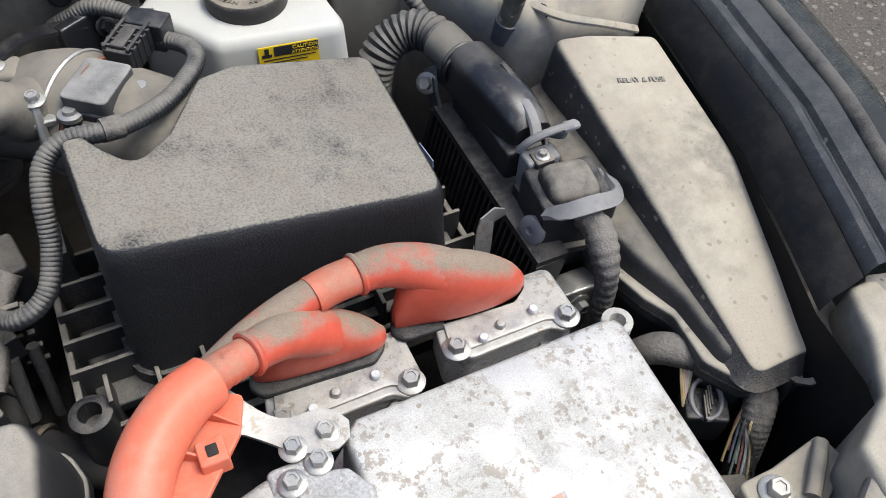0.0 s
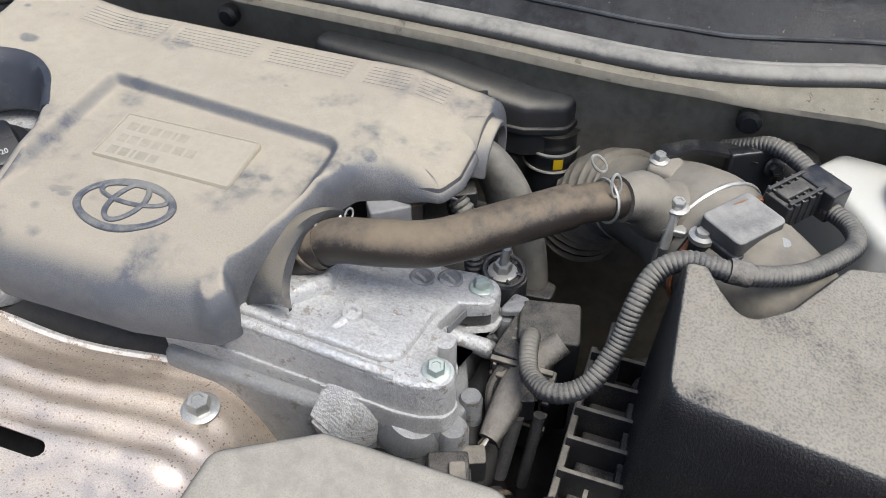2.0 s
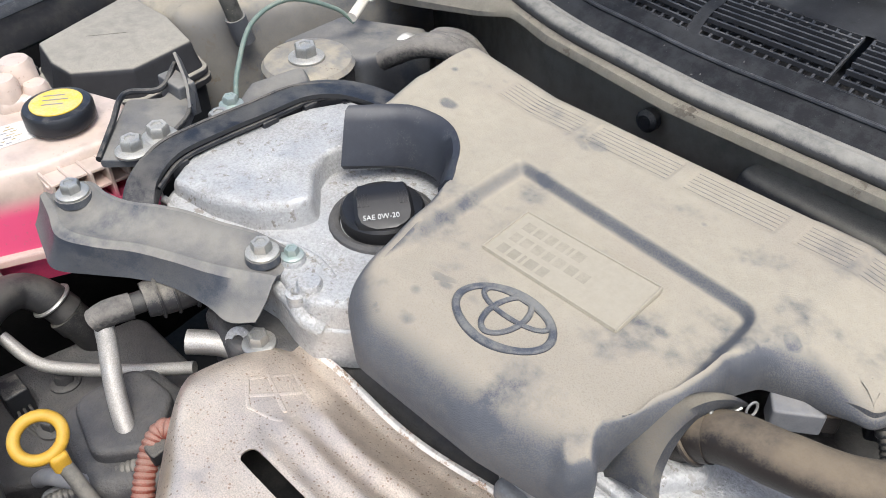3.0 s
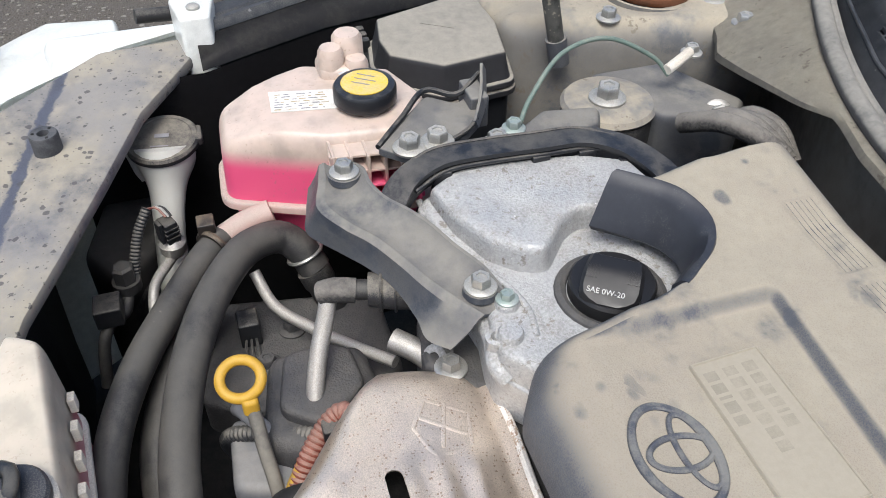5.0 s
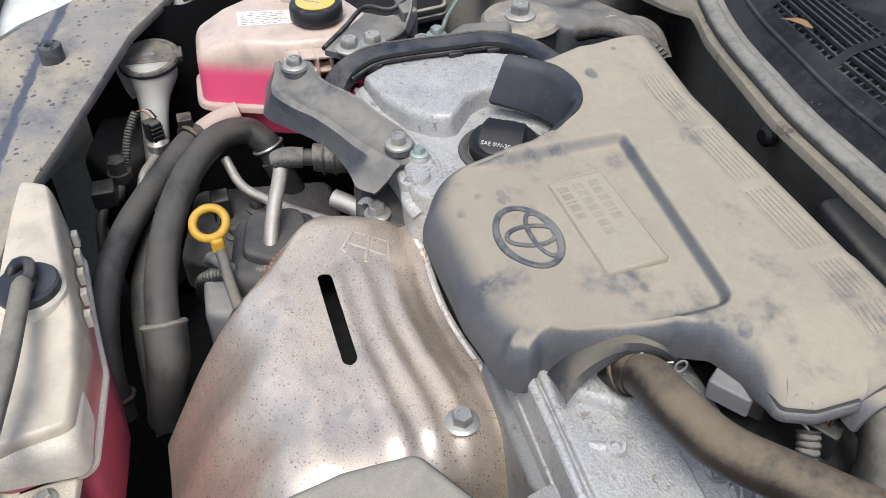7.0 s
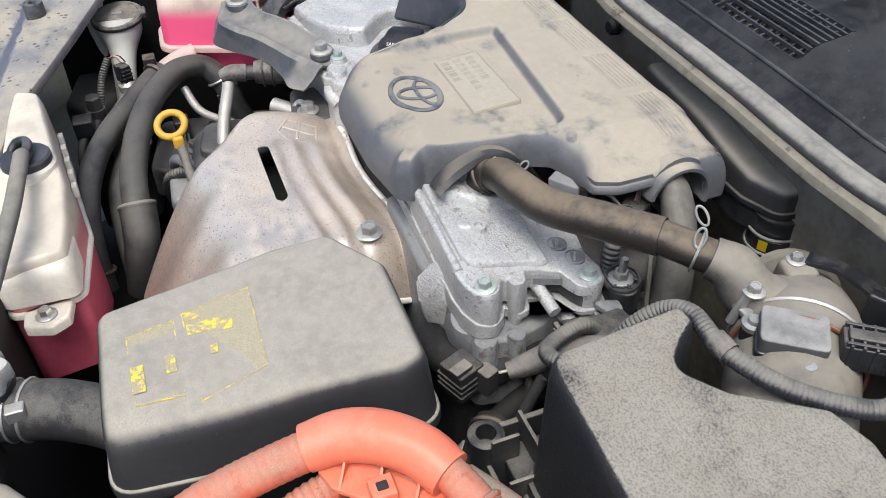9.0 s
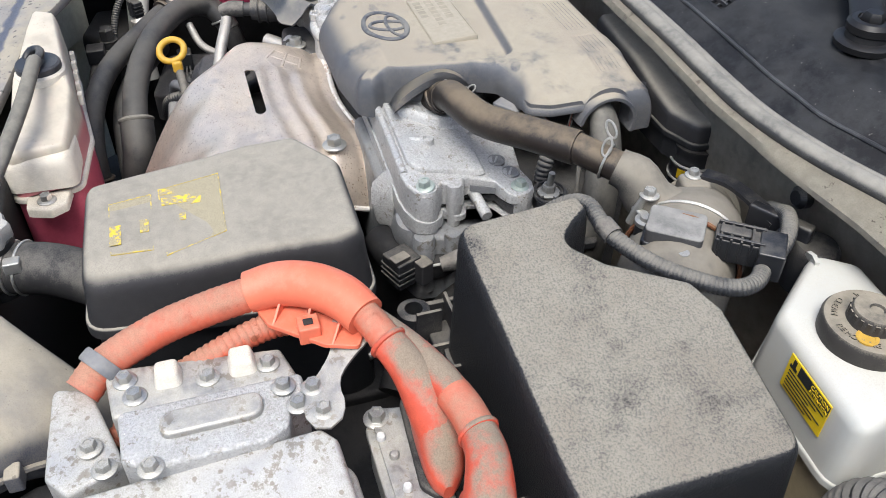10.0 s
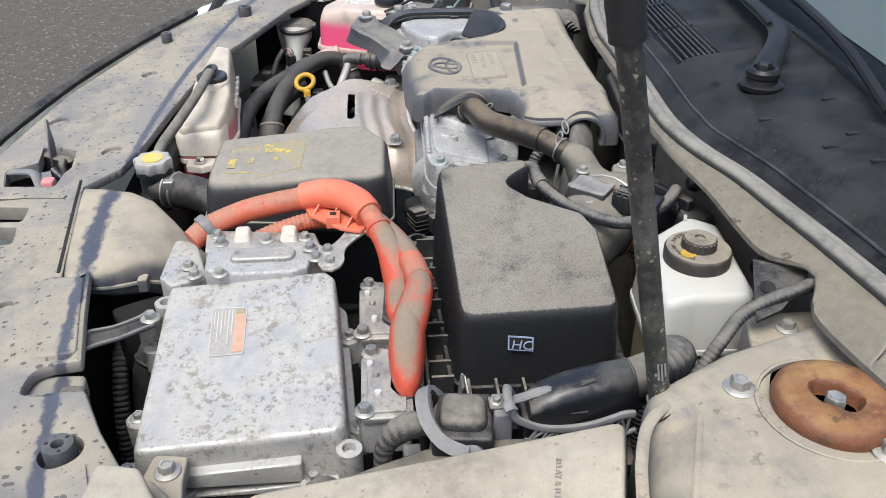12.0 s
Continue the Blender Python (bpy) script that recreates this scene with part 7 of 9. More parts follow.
part("hose_end", tube([(0.022, 0.456, 0.872, 0.0175), (0.036, 0.459, 0.886, 0.018), (0.048, 0.461, 0.893, 0.018)], 0.018, 20), "brown", bh)
part("band", ring((0.036, 0.459, 0.886), 0.0185, 0.0022, (0.6, 0.2, 0.6)), "brown", bh)
for (cx, cy, cz), ax in (((0.236, 0.561, 0.9095), (0.7, 0.65, -0.15)), ((0.050, 0.470, 0.897), (0.6, 0.2, 0.5))):
    part("spring_clip", ring((cx, cy, cz), 0.0168, 0.0013, ax, 30, m=6), "zinc", bh, "bright wire spring clip")
bm = bmesh.new()
for cx, cy, cz, tn in ((0.226, 0.567, 0.940, 80), (0.242, 0.556, 0.932, 40)):
    ring((cx, cy, cz - 0.002), 0.0042, 0.0012, (0.6, -0.6, 0.3), 18, 2.1, 6, tn, bm=bm)
part("clip_loop", bm, "zinc", bh)
bm = bmesh.new()
ring((0.057, 0.487, 0.903), 0.0032, 0.0009, (0.7, -0.4, 0.4), 18, 1.6, 6, 20, bm=bm)
tube([(0.052, 0.484, 0.903), (0.048, 0.476, 0.90)], 0.001, 6, bm=bm)
part("clip_loop", bm, "zinc", bh)
# connector and loom beneath the cover edge
ic = thing("injector_plug", (0.07, 0.54, 0.87), "grey plug with coloured wires below the engine cover", "connector")
part("body", rot_box(0.072, 0.527, 0.034, 0.018, 0.868, 0.886, 35), "greyplastic", ic)
part("tip", rot_box(0.089, 0.540, 0.012, 0.016, 0.869, 0.885, 35), "brown", ic, "brown lock tab")
for i, m in enumerate(("wire_blue", "wire_white", "wire_red")):
    part("wire", tube([(0.092, 0.541 + 0.003 * i, 0.877), (0.105, 0.552 + 0.002 * i, 0.882), (0.118, 0.562, 0.874)], 0.0010, 6), m, ic)
part("loom", tube([(0.118, 0.562, 0.874), (0.130, 0.556, 0.862), (0.138, 0.545, 0.845), (0.142, 0.54, 0.82)], 0.009, 12, ribs=0.0012, pitch=0.005), "loom", ic)
ip = thing("intake_port", (0.10, 0.62, 0.80), "dusty black intake port under the arch of the engine cover", "intake port")
part("runner", tube([(0.100, 0.622, 0.880, 0.026), (0.124, 0.618, 0.876, 0.028), (0.146, 0.612, 0.852, 0.031), (0.160, 0.605, 0.815, 0.034), (0.168, 0.598, 0.77, 0.036), (0.17, 0.59, 0.72, 0.036)], 0.03, 22, flat=0.55, hint=(1, 0, 0)), "intakeport", ip, "smooth dusty plastic runner")
part("seam", tube([(0.150, 0.580, 0.845), (0.166, 0.572, 0.81), (0.178, 0.566, 0.77)], 0.0025, 8), "intakeport", ip)
part("flange", slab(rounded([(0.140, 0.560), (0.205, 0.566), (0.206, 0.585), (0.150, 0.60)], 0.006), 0.772, 0.780, 0.002), "black", ip)
pk = part("plug", rot_box(0.116, 0.580, 0.024, 0.018, 0.846, 0.872, 30, 0.003, 0.002), "black", ip, "black plug with thin wires")
for i, m in enumerate(("wire_white", "wire_red", "hose")):
    part("wire", tube([(0.113 + 0.003 * i, 0.580, 0.872), (0.112 + 0.002 * i, 0.584, 0.888), (0.110, 0.592, 0.905)], 0.0010, 6), m, pk)

# resonator behind the engine cover
rs = thing("resonator", (0.04, 0.73, 0.80), "flat dusty black plastic resonator chamber behind the engine cover", "resonator")
o = rounded([(-0.085, 0.702), (0.09, 0.686), (0.140, 0.686), (0.178, 0.700), (0.186, 0.745), (0.16, 0.785), (-0.07, 0.768)], 0.016)
part("upper", slab(o, 0.866, 0.903, 0.016, 0.0, lambda x, y: -0.013 * max(0, min(1, (x - 0.05) / 0.09)), steps=6, fine=0.01), "boxlid", rs)
part("seam", slab([Vector(p) for p in shrink(o, -0.003)], 0.860, 0.866, 0.002), "black", rs)
part("lower", slab(o, 0.834, 0.860, 0.003), "black", rs)
part("outlet", lathe([(0.026, -0.10), (0.026, -0.02), (0.024, -0.018), (0.024, 0.0), (0.026, 0.004)], (0.162, 0.717, 0.852), n=26), "blackclean", rs, "black connecting hose")
for h in (0.836, 0.816):
    part("clamp", ring((0.162, 0.717, h), 0.0268, 0.0014, (0, 0, 1), 32, m=6), "zinc", rs, "thin steel clamp ring")
bm = bmesh.new()
skin(bm, [[(0.162 + 0.0272 * math.cos(radians(a)), 0.717 + 0.0272 * math.sin(radians(a)), z) for z in (0.820, 0.832)] for a in range(-72, -50, 5)], closed=False)
bmesh.ops.solidify(bm, geom=bm.faces[:], thickness=0.0006)
part("mark", bm, "yellowlabel", rs, "yellow alignment mark")

# ---- brake fluid reservoir ----
br = thing("brake_reservoir", (0.48, 0.65, 0.70), "milky white brake fluid reservoir with a dusty cap and yellow label", "fluid reservoir")
o = rounded([(0.440, 0.617), (0.562, 0.607), (0.556, 0.645), (0.558, 0.712), (0.410, 0.722), (0.385, 0.690)], 0.016)


def br_top(x, y):
    return -0.006 * max(0, min(1, (0.635 - y) / 0.03)) + 0.02 * (0.52 - x)


part("upper_tank", slab(o, 0.815, 0.884, 0.012, 0.004, br_top, steps=6), "white", br)
part("seam", slab([Vector(p) for p in shrink(o, -0.006)], 0.808, 0.815, 0.002), "white", br)
part("lower_tank", slab([Vector(p) for p in shrink(o, 0.006)], 0.70, 0.808, 0.006), "amber", br, "yellowed lower tank")
part("neck", lathe([(0.034, 0.0), (0.034, 0.034)], (0.484, 0.668, 0.858), n=32), "white", br)
cap = part("cap", lathe([(0.0360, 0.0), (0.0375, 0.003), (0.0375, 0.016), (0.0355, 0.019), (0.020, 0.020), (0.0185, 0.030), (0.017, 0.032), (0.006, 0.032), (0.005, 0.030), (0, 0.030)], (0.484, 0.668, 0.882), n=48), "capdust", br, "brown dusty screw cap with moulded lettering")
bm = bmesh.new()
for i in range(20):
    a = 2 * math.pi * i / 20
    c, s = math.cos(a), math.sin(a)
    skin(bm, [[(0.484 + (r * c - u * s), 0.668 + (r * s + u * c), z) for u, z in ((-0.0016, 0.904), (0.0016, 0.904), (0.0016, 0.912), (-0.0016, 0.912))] for r in (0.018, 0.0195)])
part("cap_ridges", bm, "capdust", cap)
part("cap_sign", lathe([(0.0085, 0), (0.0085, 0.0012), (0.006, 0.0012), (0.0055, 0.0006), (0.0, 0.0006)], (0.499, 0.651, 0.9018), n=24), "yellow", cap, "yellow ring symbol on the cap")
for txt, a0 in (("CLEAN", 200), ("REMOVING", 265), ("FROM A", 120)):
    n = len(txt)
    for i, chx in enumerate(txt):
        a = radians(a0 + 9 * i)
        if chx == " ":
            continue
        rd = Vector((math.cos(a), math.sin(a), 0))
        tdir = Vector((-rd.y, rd.x, 0))
        lettering("cap_letter", chx, cap, "capdust", Vector((0.484, 0.668, 0.9022)) + rd * 0.0305 - tdir * 0.002, 0.0068, (tdir, -rd), 0.0004)
part("handle_tab", band([(0.392, 0.690, 0.86), (0.386, 0.688, 0.876), (0.392, 0.684, 0.884), (0.402, 0.680, 0.884)], 0.012, 0, 0.004, up=(0, 1, 0)), "white", br)
# caution label on the front face
lc = [(0.4745, 0.6125, 0.873), (0.5295, 0.6080, 0.872), (0.5300, 0.6065, 0.838), (0.4750, 0.6110, 0.839)]
lc = [Vector(p) for p in lc]
bm = bmesh.new()
skin(bm, [[tuple(p) for p in lc], [tuple(p + Vector((0, -0.001, 0))) for p in lc]])
bl = part("label", bm, "yellowlabel", br, "yellow caution label with black print")
lx, lu = (lc[1] - lc[0]).normalized(), (lc[0] - lc[3]).normalized()
base = lc[3] + Vector((0, -0.0013, 0))
bars("label_head", bl, "ink", base + lx * 0.003 + lu * 0.0232, (lx, lu), ((0.011, 0.0, 0.041, 0.010),), 0.0003)
bars("warning_sign", bl, "ink", base + lx * 0.003 + lu * 0.0232, (lx, lu), ((0.0, 0.0, 0.009, 0.003),), 0.0003)
bars("warning_sign", bl, "ink", base + lx * 0.0055 + lu * 0.0255, (lx, lu), ((0.0, 0.0, 0.004, 0.007),), 0.0003)
lettering("label_word", "CAUTION", bl, "yellowlabel", base + lx * 0.031 + lu * 0.0288 + Vector((0, -0.0006, 0)), 0.0052, (lx, lu), 0.0002)
lettering("label_word", "ATTENTION", bl, "yellowlabel", base + lx * 0.030 + lu * 0.0240 + Vector((0, -0.0006, 0)), 0.0044, (lx, lu), 0.0002)
for i in range(6):
    bars("label_line", bl, "ink", base + lx * 0.004 + lu * (0.0025 + 0.0034 * i), (lx, lu), ((0, 0, 0.040 + 0.008 * ((i * 7) % 3 - 1), 0.0011),), 0.0003)
part("side_port", lathe([(0.010, 0), (0.010, 0.02), (0.006, 0.022), (0.006, 0.012), (0, 0.012)], (0.556, 0.655, 0.79), (1, 0, -0.2), n=16), "zinc", br)

# ---- relay box on the fender ----
rb = thing("relay_box", (0.76, 0.35, 0.70), "black relay and fuse box with a long dusty lid", "fuse box")
o = rounded([(0.724, 0.524), (0.826, 0.496), (0.821, 0.181), (0.722, 0.181)], 0.012)


def rb_top(x, y):
    return -0.002 - 0.205 * max(0, 0.51 - y) - 0.06 * (x - 0.75) - 0.15 * max(0, 0.756 - x)


part("lid", slab(o, 0.792, 0.8815, 0.013, 0.010, rb_top, steps=6, fine=0.012), "relay", rb)
o3 = rounded([(0.686, 0.518), (0.735, 0.530), (0.745, 0.195), (0.712, 0.203), (0.710, 0.262), (0.697, 0.300), (0.684, 0.345), (0.683, 0.42)], 0.014)
part("lid_shoulder", slab(o3, 0.79, 0.826, 0.018, 0.004, lambda x, y: -0.09 * max(0, 0.42 - y), steps=6), "shoulder", rb)
o4 = rounded([(0.676, 0.535), (0.838, 0.508), (0.831, 0.270), (0.828, 0.180), (0.722, 0.178), (0.700, 0.212), (0.703, 0.258), (0.690, 0.283), (0.675, 0.34)], 0.012)
part("lid_rim", slab(o4, 0.783, 0.795, 0.004), "relay", rb)
part("case_rim", slab([Vector(p) for p in shrink(o4, 0.002)], 0.770, 0.780, 0.002), "blackdust", rb)
part("case", slab([Vector(p) for p in shrink(o4, 0.006)], 0.60, 0.783, 0.002), "black", rb)
lettering("lid_lettering", "RELAY & FUSE", rb, "paleprint", (0.757, 0.453, 0.8680), 0.0076, ((0.975, -0.22, -0.102), (0.22, 0.975, 0.185)), 0.0009)
part("lid_latch", box(0.756, 0.784, 0.168, 0.182, 0.735, 0.792, 0.003, 0.003), "blackdust", rb)
part("latch_loop", band([(0.758, 0.172, 0.790), (0.758, 0.163, 0.797), (0.770, 0.160, 0.799), (0.782, 0.163, 0.797), (0.782, 0.172, 0.790)], 0.006, 0, 0.003), "blackdust", rb)

# ---- finned control unit and its plugs ----
cu = thing("control_unit", (0.63, 0.46, 0.66), "black finned control unit standing beside the air cleaner", "control unit")
def leaning(x0, x1, y0, y1, z0, z1):
    """An upright box whose face leans back towards the top."""
    bm = bmesh.new()
    skin(bm, [[(x0 + 0.2 * (z - 0.797), y0, z), (x1 + 0.2 * (z - 0.797), y0, z), (x1 + 0.2 * (z - 0.797), y1, z), (x0 + 0.2 * (z - 0.797), y1, z)] for z in (z0, z1)])
    return bm


part("case", leaning(0.634, 0.650, 0.350, 0.548, 0.64, 0.797), "black", cu)
for f in ((0.622, 0.652, 0.344, 0.552, 0.797, 0.803), (0.622, 0.652, 0.343, 0.350, 0.64, 0.797), (0.622, 0.652, 0.548, 0.555, 0.64, 0.797)):
    part("edge_frame", leaning(*f), "black", cu, "worn black frame edge")
for i in range(24):
    y = 0.356 + 0.0081 * i
    part("fin", leaning(0.6235, 0.635, y - 0.0014, y + 0.0014, 0.645, 0.795), "blackdust", cu)
part("foot", box(0.625, 0.69, 0.325, 0.350, 0.68, 0.765, 0.004, 0.004), "zinc", cu, "bright steel bracket")
bolt(cu, (0.662, 0.324, 0.748), 0.012, (0, -1, 0.1))
bolt(cu, (0.642, 0.324, 0.722), 0.012, (0, -1, 0.1))
part("top_arm", band([(0.628, 0.552, 0.79, 0.022), (0.626, 0.566, 0.812, 0.026), (0.630, 0.576, 0.826, 0.026), (0.640, 0.560, 0.820, 0.018), (0.646, 0.530, 0.806, 0.014)], 0.02, 0, 0.003, up=(1, 0, 0)), "bracket", cu)
bolt(cu, (0.624, 0.570, 0.818), 0.012, (-0.6, -0.5, 0.5))
ep = thing("ecu_plug", (0.665, 0.48, 0.79), "large black lever plug with a grey lock arm and corrugated hose", "connector")
part("housing", slab(rounded([(0.642, 0.440), (0.680, 0.440), (0.681, 0.545), (0.640, 0.548)], 0.005), 0.765, 0.833, 0.005), "black", ep)
bm = bmesh.new()
skin(bm, [[(cx + 0.004 + u * w, y, (z0 + z1) / 2 + v * (z1 - z0) / 2) for u, v in ((-0.5, -1), (0.5, -1), (0.53, -0.3), (0.52, 0.2), (0.46, 0.62), (0.32, 0.9), (0.12, 1.01), (-0.12, 1.01), (-0.32, 0.9), (-0.46, 0.62), (-0.52, 0.1))]
          for cx, y, w, z0, z1 in ((0.648, 0.549, 0.036, 0.834, 0.872), (0.648, 0.544, 0.042, 0.830, 0.877), (0.651, 0.524, 0.043, 0.829, 0.877), (0.655, 0.500, 0.043, 0.832, 0.875), (0.659, 0.476, 0.042, 0.834, 0.872), (0.662, 0.456, 0.038, 0.836, 0.865), (0.664, 0.445, 0.034, 0.838, 0.856))])
part("hood", bm, "blackclean", ep, "smooth black hood")
part("hood_rail", tube([(0.668, 0.508, 0.875), (0.672, 0.486, 0.870), (0.674, 0.464, 0.864), (0.673, 0.450, 0.858)], 0.0032, 8, flat=0.7), "black", ep, "raised rail on the hood")
part("hood_latch", tube([(0.668, 0.470, 0.866), (0.668, 0.455, 0.864), (0.667, 0.442, 0.858), (0.664, 0.432, 0.852)], 0.0055, 8, flat=0.6), "greyplastic", ep, "grey tongue of the hood")
part("hood_step", box(0.676, 0.6845, 0.462, 0.500, 0.846, 0.8495, 0.001, 0.001), "black", ep)
part("rear_collar", ring((0.647, 0.5465, 0.853), 0.0215, 0.0022, (-0.15, 1, 0), 28, m=6), "blackclean", ep)
for i in range(4):
    y = 0.466 + 0.0085 * i
    part("side_slot", box(0.6795, 0.6825, y - 0.0014, y + 0.0014, 0.800, 0.8115, 0.0005, 0.0005), "blackdust", ep)
# grey lever: cross bar, sagging arm and a braced lower rail
ARM = [(0.686, 0.426, 0.860), (0.688, 0.429, 0.852), (0.687, 0.438, 0.844), (0.686, 0.454, 0.8355), (0.686, 0.476, 0.832), (0.686, 0.500, 0.834), (0.686, 0.520, 0.840), (0.685, 0.535, 0.845), (0.684, 0.545, 0.844)]
part("lever_arm", tube(ARM, 0.0042, 8, flat=0.8, hint=(1, 0, 0)), "greyplastic", ep, "grey plastic lock lever")
part("lever_bar", tube([(0.648, 0.432, 0.846), (0.652, 0.428, 0.856), (0.660, 0.426, 0.862), (0.672, 0.424, 0.866), (0.684, 0.424, 0.866), (0.690, 0.428, 0.861)], 0.0052, 10, flat=0.7), "greyplastic", ep)
part("lever_tip", tube([(0.684, 0.424, 0.866), (0.690, 0.422, 0.868), (0.695, 0.424, 0.866)], 0.0058, 10, flat=0.7), "greyplastic", ep)
RAIL = [(0.686, 0.440, 0.820), (0.687, 0.475, 0.813), (0.687, 0.505, 0.814), (0.686, 0.530, 0.818), (0.685, 0.548, 0.825)]
part("lever_rail", tube(RAIL, 0.0026, 8), "greyplastic", ep)
ra, rr_ = smooth_path(ARM[3:], 0.002)[0], smooth_path(RAIL, 0.002)[0]
for i in range(9):
    a, b = ra[int(len(ra) * i / 9.5)], rr_[int(len(rr_) * (i + 0.5) / 9.5)]
    c = ra[int(len(ra) * (i + 1) / 9.5)]
    part("strut", tube([tuple(a), tuple((a + b) / 2), tuple(b)], 0.0016, 6), "greyplastic", ep)
    part("strut", tube([tuple(b), tuple((c + b) / 2), tuple(c)], 0.0016, 6), "greyplastic", ep)
part("lock_foot", box(0.646, 0.678, 0.412, 0.430, 0.800, 0.846, 0.003, 0.003), "greyplastic", ep)
part("screw_seat", box(0.652, 0.670, 0.408, 0.424, 0.842, 0.848, 0.002, 0.002), "blackdust", ep)
bolt(ep, (0.661, 0.416, 0.848), 0.007)
part("side_flange", slab(rounded([(0.640, 0.430), (0.690, 0.436), (0.691, 0.552), (0.642, 0.556)], 0.004), 0.776, 0.784, 0.001), "blackdust", ep)
part("hose_sleeve", tube([(0.6475, 0.546, 0.853), (0.645, 0.560, 0.857), (0.640, 0.578, 0.859)], 0.0205, 18), "intake", ep, "taped sleeve")
part("hose", tube([(0.641, 0.574, 0.859), (0.634, 0.592, 0.860), (0.620, 0.605, 0.857), (0.602, 0.609, 0.847), (0.588, 0.606, 0.832), (0.580, 0.602, 0.805), (0.578, 0.600, 0.76), (0.578, 0.600, 0.70)], 0.0195, 22, ribs=0.0026, pitch=0.0068), "loom", ep, "fat corrugated hose")
ep2 = thing("lever_plug", (0.66, 0.38, 0.79), "square black lever plug with grey lock and taped harness", "connector")
part("housing", slab(rounded([(0.634, 0.362), (0.700, 0.350), (0.706, 0.408), (0.640, 0.415)], 0.006), 0.765, 0.842, 0.008), "black", ep2)
part("cover", slab(rounded([(0.642, 0.362), (0.690, 0.356), (0.697, 0.404), (0.648, 0.409)], 0.016), 0.834, 0.853, 0.016, 0.006), "blackdust", ep2)
part("lock", band([(0.636, 0.362, 0.838, 0.010), (0.645, 0.350, 0.852, 0.013), (0.664, 0.346, 0.857, 0.014), (0.686, 0.349, 0.850, 0.013), (0.702, 0.362, 0.838, 0.013), (0.710, 0.382, 0.830, 0.014)], 0.013, 0, 0.005, up=(0.3, -0.5, 0.8)), "greyplastic", ep2, "grey lock lever")
part("lock_disc", lathe([(0.012, 0), (0.012, 0.005), (0.010, 0.0065), (0.004, 0.0065), (0.003, 0.004), (0, 0.004)], (0.706, 0.388, 0.824), (0.9, -0.1, 0.4), n=22), "greyplastic", ep2)
part("lock_pivot", lathe([(0.013, 0), (0.013, 0.004), (0.010, 0.0055), (0.004, 0.0055), (0.003, 0.003), (0, 0.003)], (0.633, 0.372, 0.812), (-1, -0.3, 0.3), n=22), "greyplastic", ep2, "round lever pivot")
part("side_step", slab(rounded([(0.630, 0.356), (0.704, 0.344), (0.710, 0.412), (0.636, 0.42)], 0.004), 0.79, 0.797, 0.001), "blackdust", ep2)
part("rear_block", box(0.640, 0.690, 0.405, 0.424, 0.772, 0.815, 0.003, 0.003), "black", ep2)
part("harness", tube([(0.668, 0.354, 0.832, 0.011), (0.671, 0.338, 0.834, 0.0135), (0.669, 0.322, 0.826, 0.0135), (0.668, 0.308, 0.806, 0.0105), (0.668, 0.304, 0.77, 0.0095), (0.666, 0.306, 0.68, 0.0095)], 0.018, 16, ribs=0.0012, pitch=0.009), "tape", ep2, "cloth taped harness")
for i in range(7):
    part("rib", box(0.632 + 0.0005, 0.636, 0.368 + 0.006 * i, 0.371 + 0.006 * i, 0.77, 0.80, 0.0005, 0.0005), "blackdust", ep2)
# harness with open wires by the relay box
hw = thing("wire_bundle", (0.74, 0.20, 0.70), "loose coloured wires leaving a taped harness beside the relay box", "wires")
part("sleeve", tube([(0.672, 0.264, 0.74, 0.011), (0.686, 0.248, 0.770, 0.0135), (0.702, 0.235, 0.774, 0.0140), (0.713, 0.226, 0.768, 0.0125), (0.719, 0.220, 0.760, 0.0115)], 0.013, 16), "tape", hw, "brown woven sleeve")
for i, m in enumerate(("wire_yellow", "wire_white", "redlabel", "wire_yellow")):
    part("wire", tube([(0.708 - 0.003 * i, 0.224 + 0.001 * i, 0.766), (0.700 - 0.003 * i, 0.216, 0.766), (0.692 - 0.002 * i, 0.206 - 0.002 * i, 0.752)], 0.0016, 6), m, hw)
part("plug", rot_box(0.703, 0.193, 0.036, 0.030, 0.722, 0.756, -30, 0.004, 0.003), "black", hw)
part("plug_rim", ring((0.704, 0.196, 0.758), 0.0125, 0.0022, (-0.1, -0.2, 1), 24, 1.35, 6, -30), "greyplastic", hw, "grey lock ring of the plug")
for i in range(4):
    part("plug_fin", rot_box(0.697 + 0.004 * i, 0.189 + 0.003 * i, 0.0016, 0.022, 0.756, 0.762, -30, 0.0005, 0.0005), "blackdust", hw)
part("harness", tube([(0.748, 0.186, 0.762, 0.011), (0.742, 0.177, 0.766, 0.0135), (0.732, 0.166, 0.758, 0.0135), (0.724, 0.155, 0.735, 0.0125), (0.718, 0.145, 0.69, 0.012), (0.715, 0.14, 0.60, 0.012)], 0.0125, 16, ribs=0.0007, pitch=0.005), "tape", hw)
for i, m in enumerate(("wire_red", "wire_yellow", "wire_blue", "wire_white", "greenwire", "wire_red", "wire_blue", "wire_white", "wire_yellow", "ink")):
    a = (i * 37 % 10) / 10
    part("wire", tube([(0.739, 0.178 - 0.001 * i, 0.768 - 0.0008 * i), (0.726 - 0.001 * i, 0.176 - 0.002 * i, 0.764 - 0.002 * (i % 4)), (0.716 - 0.004 * a, 0.170 - 0.003 * i, 0.750 - 0.004 * a), (0.706 - 0.010 * a, 0.158 - 0.004 * i, 0.735 - 0.01 * a)], 0.0011, 6), m, hw)
part("lower_plug", rot_box(0.692, 0.128, 0.030, 0.026, 0.705, 0.735, -20, 0.004, 0.003), "blackdust", hw)

